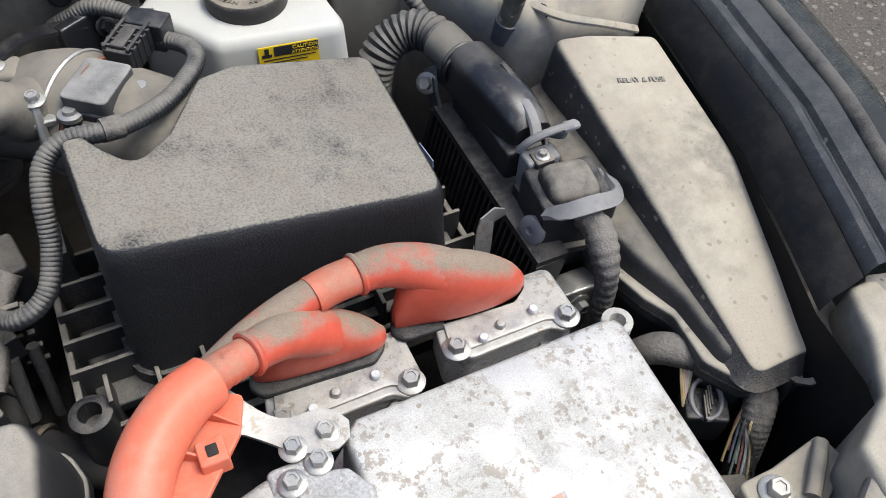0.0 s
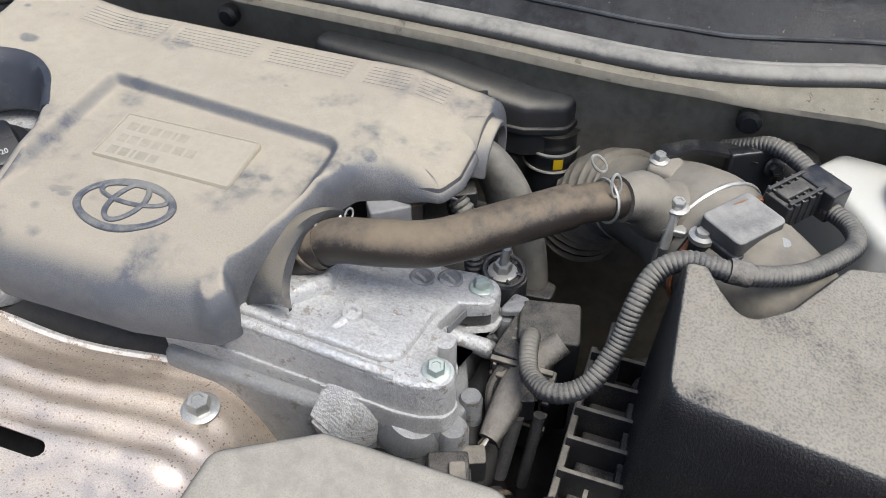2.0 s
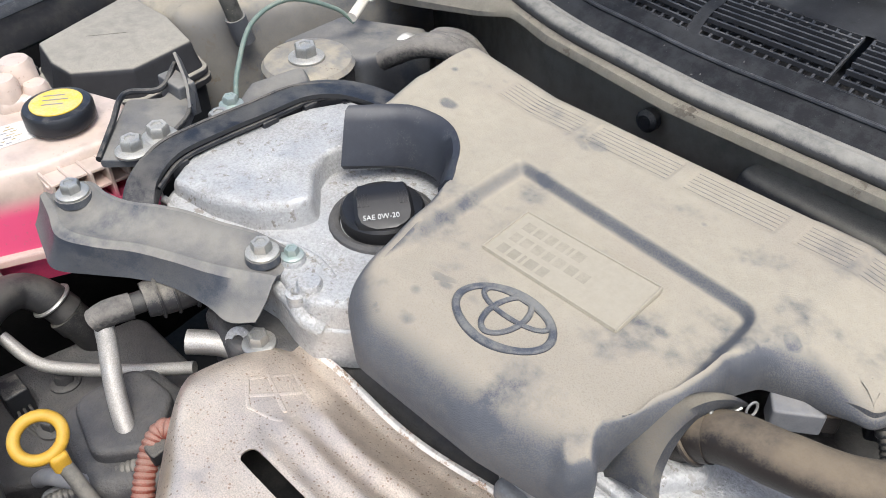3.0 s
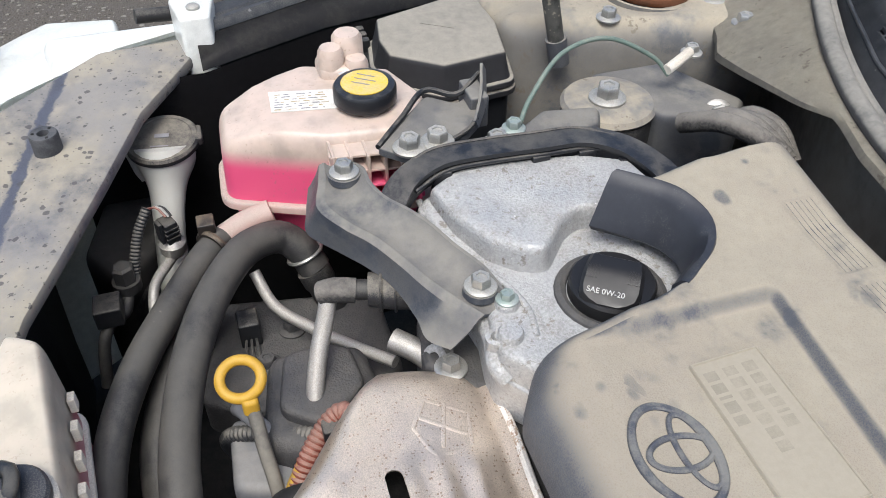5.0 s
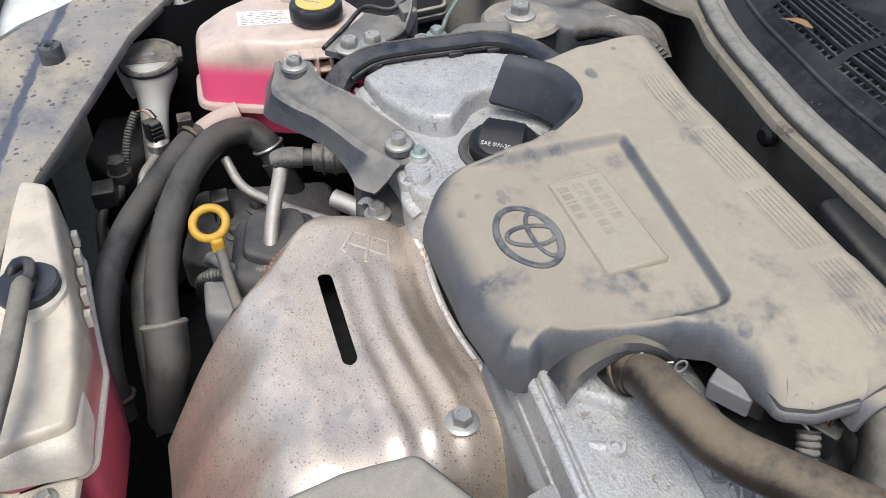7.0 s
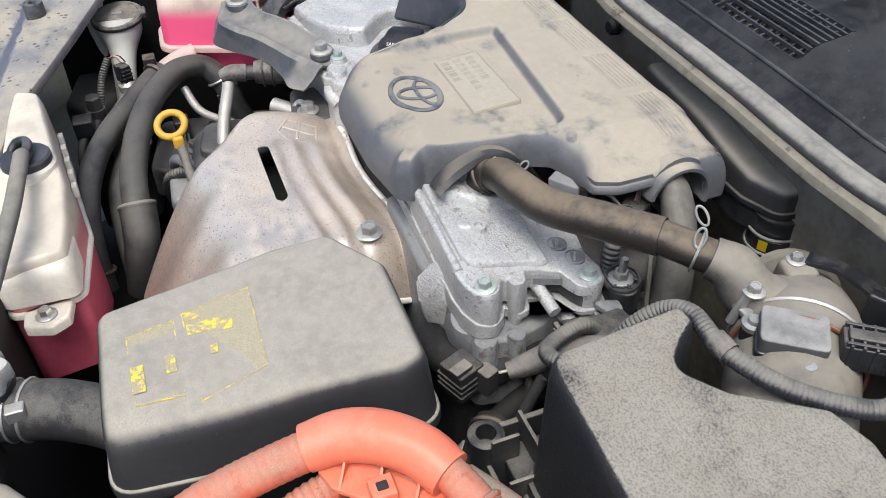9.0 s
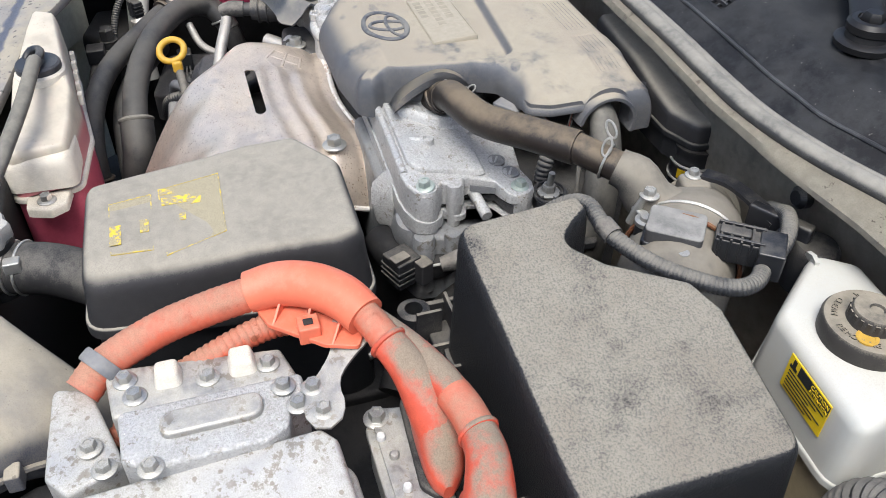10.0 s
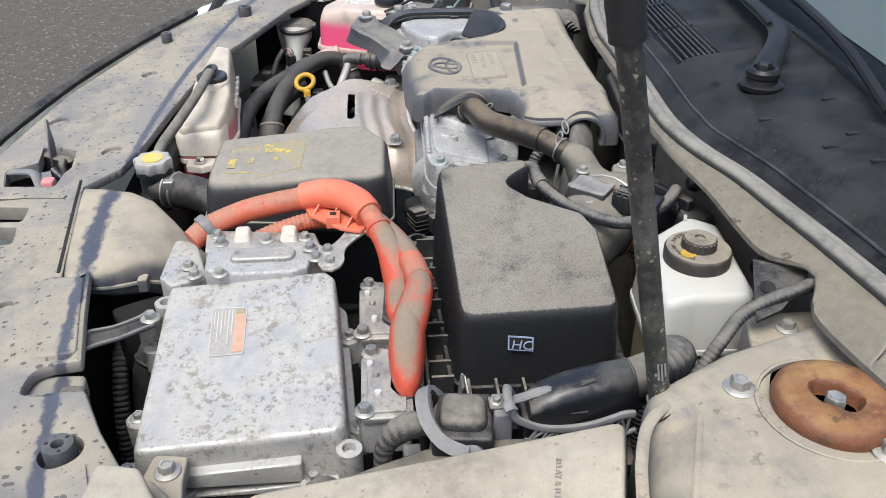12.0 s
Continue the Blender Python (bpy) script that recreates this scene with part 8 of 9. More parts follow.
# ---- strut side: rod, earth harness ----
pr = thing("prop_rod", (0.700, 0.562, 0.866), "dirty black steel bonnet prop rod with a rubber grip", "prop rod")
base, dr = Vector((0.700, 0.562, 0.866)), Vector((0.042, -0.218, 1.0))
part("rod", tube([tuple(base + dr * h) for h in (0.0, 0.12, 0.24, 0.36)], 0.0098, 18), "rod", pr)
part("grip", tube([tuple(base + dr * h) for h in (0.352, 0.42, 0.5)], 0.0135, 18), "rubber", pr, "thicker rubber sleeve")
part("foot", tube([tuple(base + dr * -0.012), tuple(base + dr * 0.012)], 0.0120, 16), "bracket", pr)
bars("rod_print", pr, "greyink", base + dr * 0.062 + Vector((0.0099, 0.001, 0)), ((0.03, 0.18, -1.0), (0, 1, 0.19)), ((0, -0.003, 0.018, 0.0016), (0, 0.0, 0.02, 0.0016), (0, 0.003, 0.015, 0.0016)), 0.0003)
p2 = thing("prop_rod", (-0.655, 0.595, 0.868), "dirty black steel bonnet prop rod on the far strut tower", "prop rod")
base2, dr2 = Vector((-0.655, 0.595, 0.868)), Vector((-0.042, -0.218, 1.0))
part("rod", tube([tuple(base2 + dr2 * h) for h in (0.0, 0.12, 0.24, 0.36)], 0.0098, 18), "rod", p2)
part("grip", tube([tuple(base2 + dr2 * h) for h in (0.352, 0.42, 0.5)], 0.0135, 18), "rubber", p2, "thicker rubber sleeve")
part("foot", tube([tuple(base2 + dr2 * -0.012), tuple(base2 + dr2 * 0.02)], 0.0125, 16), "bracket", p2)
eh = thing("tower_harness", (0.60, 0.70, 0.87), "grey taped harness running from the tower to the cowl", "wiring loom")
part("harness", tube([(0.648, 0.612, 0.846), (0.637, 0.630, 0.866), (0.627, 0.645, 0.881), (0.607, 0.670, 0.895), (0.599, 0.699, 0.906), (0.596, 0.730, 0.916), (0.592, 0.754, 0.923)], 0.0074, 14, ribs=0.0007, pitch=0.0055), "loom", eh)
part("grommet", ring((0.594, 0.750, 0.9215), 0.0115, 0.004, (-0.1, 1, 0.35), 24), "hosepale", eh)
bm = bmesh.new()
tri = ((0.545, 0.702, 0.924), (0.620, 0.680, 0.900), (0.612, 0.708, 0.906), (0.572, 0.756, 0.922))
skin(bm, [[(x, y, z - 0.002) for x, y, z in tri], [(x, y, z - 0.0055) for x, y, z in tri]])
part("plate", bm, "black", eh, "dark painted plate with a hole")
# near-black disc drawn where the plate has its hole
part("plate_hole_disc", lathe([(0.008, 0.0), (0.008, 0.0012), (0, 0.0012)], (0.583, 0.704, 0.9115), (0.3, -0.1, 0.95), n=18), "under", eh)

# ---- snorkel, filler neck and radiator hose ----
sn = thing("air_snorkel", (0.27, -0.02, 0.74), "dusty grey plastic air intake snorkel with rain spots", "air intake duct")
bm = bmesh.new()
secs = []
for (xa, ya), (xb, yb), zt, zb in (((0.140, -0.112), (0.386, -0.072), 0.838, 0.80), ((0.150, -0.080), (0.384, -0.045), 0.842, 0.795), ((0.165, -0.040), (0.378, -0.022), 0.845, 0.785), ((0.190, -0.004), (0.352, 0.012), 0.842, 0.77), ((0.225, 0.028), (0.335, 0.035), 0.828, 0.75), ((0.250, 0.06), (0.330, 0.062), 0.80, 0.72), ((0.262, 0.09), (0.322, 0.092), 0.765, 0.70)):
    ringp = []
    for i in range(28):
        a = 2 * math.pi * i / 28
        c, s = math.cos(a), math.sin(a)
        u = 0.5 + 0.5 * math.copysign(abs(c) ** 0.45, c)
        v = 0.5 + 0.5 * math.copysign(abs(s) ** 0.55, s)
        ringp.append((xa + (xb - xa) * u, ya + (yb - ya) * u, zb + (zt - zb) * v))
    secs.append(ringp)
skin(bm, secs)
part("duct", bm, "duct", sn)
part("seam", tube([(0.382, -0.055, 0.815), (0.376, -0.022, 0.81), (0.352, 0.012, 0.80), (0.336, 0.037, 0.785)], 0.0035, 8), "duct", sn)
# near-black strip laid on top, for the shaded gap
part("slit", tube([(0.140, -0.1165, 0.8415), (0.26, -0.0965, 0.8425), (0.388, -0.0745, 0.8435)], 0.0024, 6, flat=0.4), "under", sn, "dark strip in place of the gap before the mouth")
part("seam_clip", box(0.350, 0.366, 0.006, 0.018, 0.795, 0.812, 0.002, 0.002), "duct", sn)
part("net", slab(rounded([(0.378, -0.03), (0.41, -0.01), (0.405, 0.05), (0.35, 0.06), (0.352, 0.02)], 0.01), 0.70, 0.78, 0.004), "under", sn, "dark mesh below the duct")
fc = thing("coolant_filler", (0.072, -0.03, 0.79), "dusty radiator filler neck with a lobed metal cap", "filler neck")
part("neck", lathe([(0.024, -0.04), (0.024, 0.016), (0.028, 0.018), (0.028, 0.026)], (0.072, -0.030, 0.80), n=28), "black", fc)
rr = []
for z, k in ((0.824, 0.96), (0.826, 1.0), (0.838, 1.0), (0.841, 0.95)):
    rr.append([(0.072 + k * (0.0275 + 0.002 * math.cos(8 * a)) * math.cos(a), -0.030 + k * (0.0275 + 0.002 * math.cos(8 * a)) * math.sin(a), z) for a in (2 * math.pi * i / 64 for i in range(64))])
bm = bmesh.new()
skin(bm, rr)
part("cap", bm, "capmetal", fc, "lobed metal pressure cap")
part("cap_label", lathe([(0.016, 0), (0.016, 0.0012), (0, 0.0012)], (0.072, -0.030, 0.841), n=28), "capyellow", fc, "worn yellow warning disc")
part("overflow_hose", tube([(0.055, -0.030, 0.822), (0.020, -0.028, 0.836), (-0.05, -0.012, 0.848), (-0.13, 0.006, 0.862), (-0.19, 0.016, 0.872), (-0.212, 0.018, 0.872), (-0.225, 0.019, 0.862)], 0.0085, 12), "hosepale", fc, "grey overflow hose")
rh = thing("radiator_hose", (0.10, 0.03, 0.77), "thick black rubber radiator hose with a steel clamp", "hose")
part("hose", tube([(0.074, -0.028, 0.790), (0.085, 0.000, 0.792), (0.098, 0.035, 0.790), (0.12, 0.075, 0.78), (0.15, 0.11, 0.76)], 0.027, 24), "rubber", rh)
for q in ((0.0815, -0.010, 0.792), (0.0855, 0.002, 0.792)):
    part("clamp", ring(q, 0.0275, 0.0016, (0.35, 0.93, 0.0), 36, m=6), "zinc", rh, "bright worm drive clamp")
part("clamp_screw", box(0.097, 0.110, -0.012, 0.004, 0.806, 0.818, 0.002, 0.002), "zinc", rh)

gh = thing("coolant_hose", (0.40, 0.03, 0.40), "thick black rubber hose with a clamp beside the inverter", "hose")
part("hose", tube([(0.40, 0.055, 0.76), (0.415, 0.030, 0.74), (0.43, 0.018, 0.70), (0.45, 0.020, 0.62), (0.46, 0.03, 0.45), (0.46, 0.03, 0.33)], 0.0225, 18), "hose", gh)
part("clamp", ring((0.421, 0.0255, 0.727), 0.0235, 0.003, (0.3, -0.4, -0.8), 30, m=6), "black", gh, "dark hose clamp")
gl = thing("wiring_loom", (0.44, -0.02, 0.33), "black corrugated loom hanging beside the radiator", "wiring loom")
part("loom", tube([(0.33, -0.02, 0.74), (0.37, -0.028, 0.72), (0.42, -0.026, 0.68), (0.46, -0.020, 0.60), (0.48, -0.01, 0.45), (0.48, 0.0, 0.33)], 0.011, 14, ribs=0.0014, pitch=0.007), "loom", gl)

# ---- inverter coolant tank by the nose ----
ct = thing("inverter_tank", (-0.17, 0.02, 0.70), "cream plastic inverter coolant tank with dull pink fluid", "coolant tank")
o = rounded([(-0.385, 0.004), (-0.365, 0.038), (-0.285, 0.045), (-0.195, 0.056), (-0.092, 0.045), (-0.082, -0.030), (-0.18, -0.022), (-0.30, -0.012)], 0.016)
part("lower", slab(o, 0.66, 0.762, 0.01, 0.0), "pinkdark", ct, "lower tank tinted by pink coolant")
part("upper", slab([Vector(p) for p in shrink(o, 0.002)], 0.762, 0.822, 0.014, 0.002, lambda x, y: 0.03 * max(0, min(1, (-0.14 - x) / 0.08)) + 0.016 * max(0, min(1, (-0.29 - x) / 0.06)), steps=6), "itank", ct)
part("seam", slab([Vector(p) for p in shrink(o, -0.004)], 0.757, 0.764, 0.002), "cream", ct)
part("neck", lathe([(0.030, -0.02), (0.030, 0.006), (0.026, 0.010)], (-0.226, 0.018, 0.846), n=26), "cream", ct)
cp = part("cap", lathe([(0.026, 0), (0.027, 0.003), (0.027, 0.010), (0.025, 0.0125), (0, 0.0125)], (-0.226, 0.018, 0.852), n=32), "navy", ct, "dark push-on cap with a hose nipple")
part("nipple", tube([(-0.242, 0.004, 0.862), (-0.246, 0.012, 0.870), (-0.24, 0.022, 0.873), (-0.226, 0.024, 0.873), (-0.212, 0.020, 0.872)], 0.0055, 10), "blackclean", cp)
part("foot", slab(rounded([(-0.095, -0.015), (-0.06, -0.015), (-0.05, 0.012), (-0.06, 0.03), (-0.095, 0.035)], 0.006), 0.752, 0.764, 0.003), "cream", ct)
bolt(ct, (-0.070, 0.008, 0.764), 0.012)
part("front_lobe", slab(rounded([(-0.16, -0.026), (-0.085, -0.034), (-0.080, 0.046), (-0.15, 0.05)], 0.014), 0.77, 0.812, 0.012), "cream", ct)
for i in range(5):
    x = -0.35 + 0.03 * i
    part("side_clip", box(x, x + 0.01, 0.040 + 0.003 * i, 0.046 + 0.003 * i, 0.80, 0.815, 0.001, 0.001), "cream", ct)

# ---- coolant expansion tank ----
et = thing("expansion_tank", (-0.63, 0.30, 0.74), "milky plastic expansion tank half full of bright pink coolant", "coolant tank")
o = rounded([(-0.590, 0.196, 0.02), (-0.545, 0.300, 0.012), (-0.535, 0.392, 0.014), (-0.600, 0.418, 0.014), (-0.665, 0.395, 0.014), (-0.70, 0.30, 0.02), (-0.660, 0.200, 0.02)], 0.016)
part("lower", slab([Vector(p) for p in shrink(o, 0.001)], 0.745, 0.788, 0.003, -0.01), "pink", et, "bright pink coolant behind plastic")
part("seam", slab([Vector(p) for p in shrink(o, -0.009)], 0.786, 0.795, 0.003), "pinkmilk", et)
part("upper", slab(o, 0.795, 0.876, 0.026, 0.002, lambda x, y: 0.004 - 0.018 * max(0, min(1, (0.25 - y) / 0.05)), steps=8), "tank", et, "milky upper shell with the coolant level showing")
part("chimney", slab(rounded([(-0.70, 0.315), (-0.655, 0.315), (-0.645, 0.36), (-0.69, 0.372)], 0.012), 0.85, 0.892, 0.010), "tank", et)
part("neck", lathe([(0.025, -0.02), (0.025, 0.016)], (-0.598, 0.351, 0.872), n=26), "tank", et)
cp = part("cap", lathe([(0.031, 0.0), (0.033, 0.002), (0.033, 0.016), (0.031, 0.019), (0.027, 0.020), (0, 0.020)], (-0.598, 0.351, 0.884), n=44), "blackclean", et, "black ribbed pressure cap")
part("cap_disc", lathe([(0.0245, 0), (0.0245, 0.001), (0, 0.001)], (-0.598, 0.351, 0.904), n=36), "capyellow", cp, "worn yellow warning disc")
for i in range(3):
    bars("cap_print", cp, "greyink", (-0.602 + 0.007 * (i - 1) - 0.0062, 0.351 - 0.0045 * (i - 1) - 0.0088, 0.9051), ((0.57, 0.82, 0), (-0.82, 0.57, 0)), ((0, 0, 0.020 + 0.004 * (i == 1), 0.0016),), 0.0002)
bars("cap_rim_print", cp, "whiteink", (-0.62, 0.330, 0.9042), ((-0.5, 0.86, 0), (-0.86, -0.5, 0)), ((0, 0, 0.012, 0.0025),), 0.0002)
LX, LY = Vector((0.16, 0.987, 0)), Vector((-0.987, 0.16, 0))
l0 = Vector((-0.606, 0.254, 0.8804))
tl = part("label", quad_label([tuple(l0 + LX * u + LY * v) for u, v in ((0, 0), (0.069, 0.0), (0.070, 0.037), (-0.004, 0.040))], 0.0006), "whitelabel", et, "torn white paper label")
rng = random.Random(5)
for i in range(7):
    u = 0.003
    while u < 0.056:
        w = rng.uniform(0.002, 0.010)
        bars("label_line", tl, "greyink" if rng.random() < 0.7 else "fadedlabel", l0 + LX * u + LY * (0.003 + 0.0048 * i) + Vector((0, 0, 0.0007)), (LX, LY), ((0, 0, w, rng.uniform(0.0008, 0.0017)),), 0.0002)
        u += w + rng.uniform(0.0015, 0.008)
for i in range(6):
    y = 0.300 + 0.017 * i
    part("tank_rib", box(-0.562 + 0.0024 * i, -0.519 + 0.0020 * i, y - 0.0016, y + 0.0016, 0.80, 0.874 - 0.001 * i, 0.0006, 0.003), "tank", et)
for z in (0.815, 0.834, 0.853, 0.869):
    k = 0.004 * (z > 0.86)
    part("tank_rib", slab(rounded([(-0.562, 0.30), (-0.522 - k, 0.296), (-0.510 - k, 0.39), (-0.55, 0.395)], 0.003), z - 0.0013, z + 0.0013, 0.0006), "tank", et)
for x, y, r, h in ((-0.684, 0.352, 0.017, 0.918), (-0.668, 0.330, 0.014, 0.912), (-0.660, 0.356, 0.013, 0.900)):
    part("chimney_lobe", lathe([(r * 1.1, -0.06), (r, -0.006), (r * 0.8, -0.001), (0, 0)], (x, y, h), n=18), "tank", et)
part("outlet", tube([(-0.562, 0.235, 0.790), (-0.560, 0.205, 0.782), (-0.556, 0.178, 0.770)], 0.0125, 14), "pinkmilk", et)

# ---- washer filler ----
wf = thing("washer_filler", (-0.66, 0.12, 0.6), "white washer filler neck with a dusty dark cap", "filler neck")
part("neck", tube([(-0.704, 0.135, 0.800, 0.034), (-0.697, 0.134, 0.782, 0.034), (-0.682, 0.130, 0.757, 0.022), (-0.660, 0.124, 0.725, 0.018), (-0.635, 0.118, 0.68, 0.018), (-0.62, 0.115, 0.62, 0.022)], 0.02, 20), "white", wf)
cp = part("cap", lathe([(0.038, 0.0), (0.0415, 0.001), (0.0415, 0.006), (0.039, 0.009), (0.034, 0.0095), (0.033, 0.0085), (0, 0.0085)], (-0.706, 0.136, 0.799), (0.12, -0.05, 0.97), n=40), "blackdust", wf, "dusty flip cap with a washer symbol")
part("cap_tab", box(-0.72, -0.69, 0.165, 0.180, 0.800, 0.809, 0.004, 0.003), "blackdust", cp)
bars("cap_print", cp, "greyink", (-0.690, 0.118, 0.8048), ((0.2, 0.98, 0), (-0.98, 0.2, 0.2)), ((0, 0, 0.028, 0.0016), (0.003, 0.004, 0.020, 0.0016), (0.006, 0.018, 0.016, 0.006)), 0.0003)

# ---- second fuse box on the far fender ----
fb = thing("fuse_box", (-0.72, 0.48, 0.70), "black fuse box with a dusty faceted lid", "fuse box")
o = rounded([(-0.768, 0.404), (-0.716, 0.394), (-0.678, 0.397), (-0.638, 0.450), (-0.648, 0.528), (-0.722, 0.542), (-0.812, 0.540)], 0.006)
part("lid", slab(o, 0.852, 0.885, 0.010, 0.006, None, steps=5), "boxlid", fb)
part("lid_step", slab([Vector(p) for p in shrink(o, -0.011)], 0.846, 0.853, 0.003), "boxlid", fb)
part("hinge", box(-0.790, -0.742, 0.372, 0.392, 0.826, 0.846, 0.002, 0.002), "black", fb)
part("rim", slab([Vector(p) for p in shrink(o, -0.013)], 0.836, 0.843, 0.002), "blackdust", fb)
part("case", slab([Vector(p) for p in shrink(o, -0.005)], 0.66, 0.836, 0.002), "black", fb)
bars("lid_print", fb, "boxlid", (-0.742, 0.45, 0.8852), ((0.55, 0.83, 0), (-0.83, 0.55, 0)), ((0, 0, 0.045, 0.005),), 0.00025)
for i in range(3):
    part("latch", box(-0.80 + 0.015 * i, -0.79 + 0.015 * i, 0.385, 0.395, 0.83, 0.862, 0.002, 0.002), "black", fb)

# ---- engine mount, brackets and earth wire ----
mt = thing("engine_mount", (-0.545, 0.60, 0.80), "round black rubber engine mount with a large bolt", "engine mount")
part("rubber", lathe([(0.046, 0.0), (0.050, 0.01), (0.050, 0.055), (0.046, 0.064), (0.044, 0.066)], (-0.542, 0.605, 0.80), n=36), "rubber", mt)
part("top_plate", lathe([(0.050, 0.064), (0.052, 0.067), (0.048, 0.072), (0.030, 0.0745), (0, 0.0745)], (-0.542, 0.605, 0.80), n=36), "tower", mt, "dusty steel top plate")
bolt(mt, (-0.540, 0.602, 0.8745), 0.022, label="large flanged bolt")
part("arm", slab(rounded([(-0.53, 0.52), (-0.475, 0.44), (-0.445, 0.455), (-0.49, 0.57), (-0.52, 0.585)], 0.012), 0.82, 0.884, 0.012), "bracket", mt)
bolt(mt, (-0.478, 0.453, 0.886), 0.018)
part("earth_lug", box(-0.500, -0.482, 0.462, 0.482, 0.884, 0.892, 0.003, 0.002), "bright", mt)
bolt(mt, (-0.492, 0.475, 0.892), 0.013, mat="green", label="greenish corroded bolt")
part("side_arm", slab(rounded([(-0.60, 0.60), (-0.50, 0.645), (-0.47, 0.72), (-0.50, 0.75), (-0.60, 0.70)], 0.014), 0.80, 0.872, 0.012), "bracket", mt)
bolt(mt, (-0.495, 0.712, 0.862), 0.018, (0.75, -0.3, 0.6))
part("tab", box(-0.575, -0.535, 0.445, 0.465, 0.87, 0.905, 0.003, 0.003), "bracket", mt)
ew = thing("earth_wire", (-0.51, 0.58, 0.89), "thin green earth wire arching between engine and body", "wire")
part("wire", tube([(-0.490, 0.480, 0.897), (-0.512, 0.500, 0.912), (-0.545, 0.545, 0.935), (-0.556, 0.600, 0.938), (-0.545, 0.650, 0.915), (-0.535, 0.668, 0.895)], 0.0025, 10), "greenwire", ew)
part("lug", tube([(-0.533, 0.664, 0.903), (-0.542, 0.685, 0.908), (-0.552, 0.700, 0.908)], 0.006, 10), "cream", ew, "pale wrapped terminal")
bolt(ew, (-0.556, 0.706, 0.904), 0.013)

b1 = thing("front_bracket", (-0.40, 0.33, 0.83), "dusty black pressed steel engine bracket with flanged bolts", "bracket")
ST = [(-0.503, 0.309, 0.880, -0.502, 0.284, 0.883, -0.500, 0.272, 0.860), (-0.476, 0.320, 0.888, -0.470, 0.277, 0.885, -0.470, 0.264, 0.855), (-0.452, 0.321, 0.889, -0.441, 0.270, 0.881, -0.446, 0.260, 0.850),
      (-0.428, 0.329, 0.888, -0.412, 0.286, 0.877, -0.416, 0.281, 0.848), (-0.406, 0.345, 0.887, -0.388, 0.305, 0.875, -0.387, 0.300, 0.850), (-0.383, 0.358, 0.886, -0.354, 0.322, 0.874, -0.356, 0.316, 0.850),
      (-0.354, 0.370, 0.884, -0.326, 0.335, 0.873, -0.320, 0.326, 0.848), (-0.325, 0.386, 0.880, -0.301, 0.351, 0.871, -0.295, 0.331, 0.846), (-0.294, 0.394, 0.876, -0.282, 0.368, 0.868, -0.278, 0.346, 0.846)]
bm = bmesh.new()
rows = []
for q in smooth_path(ST, 0.005)[0]:
    R, K, E = Vector(q[:3]), Vector(q[3:6]), Vector(q[6:9])
    rows.append([tuple(v) for v in (R - Vector((0, 0, 0.006)), R + Vector((0, 0, 0.0025)), R.lerp(K, 0.07) + Vector((0, 0, 0.0030)), R.lerp(K, 0.20) - Vector((0, 0, 0.0015)), R.lerp(K, 0.45) - Vector((0, 0, 0.0042)), R.lerp(K, 0.68) - Vector((0, 0, 0.0032)), K.lerp(R, 0.14) + Vector((0, 0, 0.0012)), K.lerp(E, 0.12) + Vector((0, 0, 0.0022)), K.lerp(E, 0.5), E + Vector((0, 0, 0.002)), E + (E - K) * 0.22 + Vector((0, 0, 0.004)))])
skin(bm, rows[::-1], closed=False)
bmesh.ops.recalc_face_normals(bm, faces=bm.faces[:])
if sum(f.normal.z for f in bm.faces) < 0:
    bmesh.ops.reverse_faces(bm, faces=bm.faces[:])
bmesh.ops.solidify(bm, geom=bm.faces[:], thickness=0.003)
part("pressing", bm, "bracket", b1)
part("bolt_pad", lathe([(0.016, -0.006), (0.0155, 0.0005), (0, 0.0005)], (-0.473, 0.301, 0.8895), n=24), "bracket", b1)
bolt(b1, (-0.473, 0.301, 0.890), 0.015)
part("bolt_pad", lathe([(0.015, -0.006), (0.0145, 0.0005), (0, 0.0005)], (-0.307, 0.376, 0.8775), n=24), "bracket", b1)
bolt(b1, (-0.307, 0.376, 0.878), 0.015)
b2 = thing("rear_bracket", (-0.51, 0.41, 0.84), "bent dusty steel bracket plate beside the expansion tank", "bracket")
o = rounded([(-0.500, 0.338), (-0.468, 0.372), (-0.500, 0.432), (-0.513, 0.445), (-0.545, 0.455), (-0.578, 0.470), (-0.552, 0.436), (-0.575, 0.409)], 0.008)
part("plate", slab(o, 0.884, 0.892, 0.002, 0, lambda x, y: 0.0), "bracket", b2)
part("edge_fold", tube([(-0.500, 0.340, 0.892), (-0.538, 0.374, 0.895), (-0.574, 0.408, 0.899), (-0.554, 0.436, 0.901), (-0.576, 0.468, 0.908)], 0.0030, 8), "black", b2, "dark turned-up edge")
part("edge_fold", tube([(-0.470, 0.374, 0.892), (-0.485, 0.402, 0.893), (-0.500, 0.430, 0.894), (-0.514, 0.444, 0.896)], 0.0026, 8), "black", b2, "dark turned-up edge")
part("raised_edge", band([(-0.508, 0.440, 0.893, 0.010), (-0.54, 0.458, 0.900, 0.014), (-0.580, 0.472, 0.912, 0.012)], 0.02, 0, 0.003, up=(0.5, 0.8, 0.3)), "bracket", b2)
for p in ((-0.488, 0.368, 0.893), (-0.490, 0.396, 0.893)):
    bolt(b2, p, 0.018)

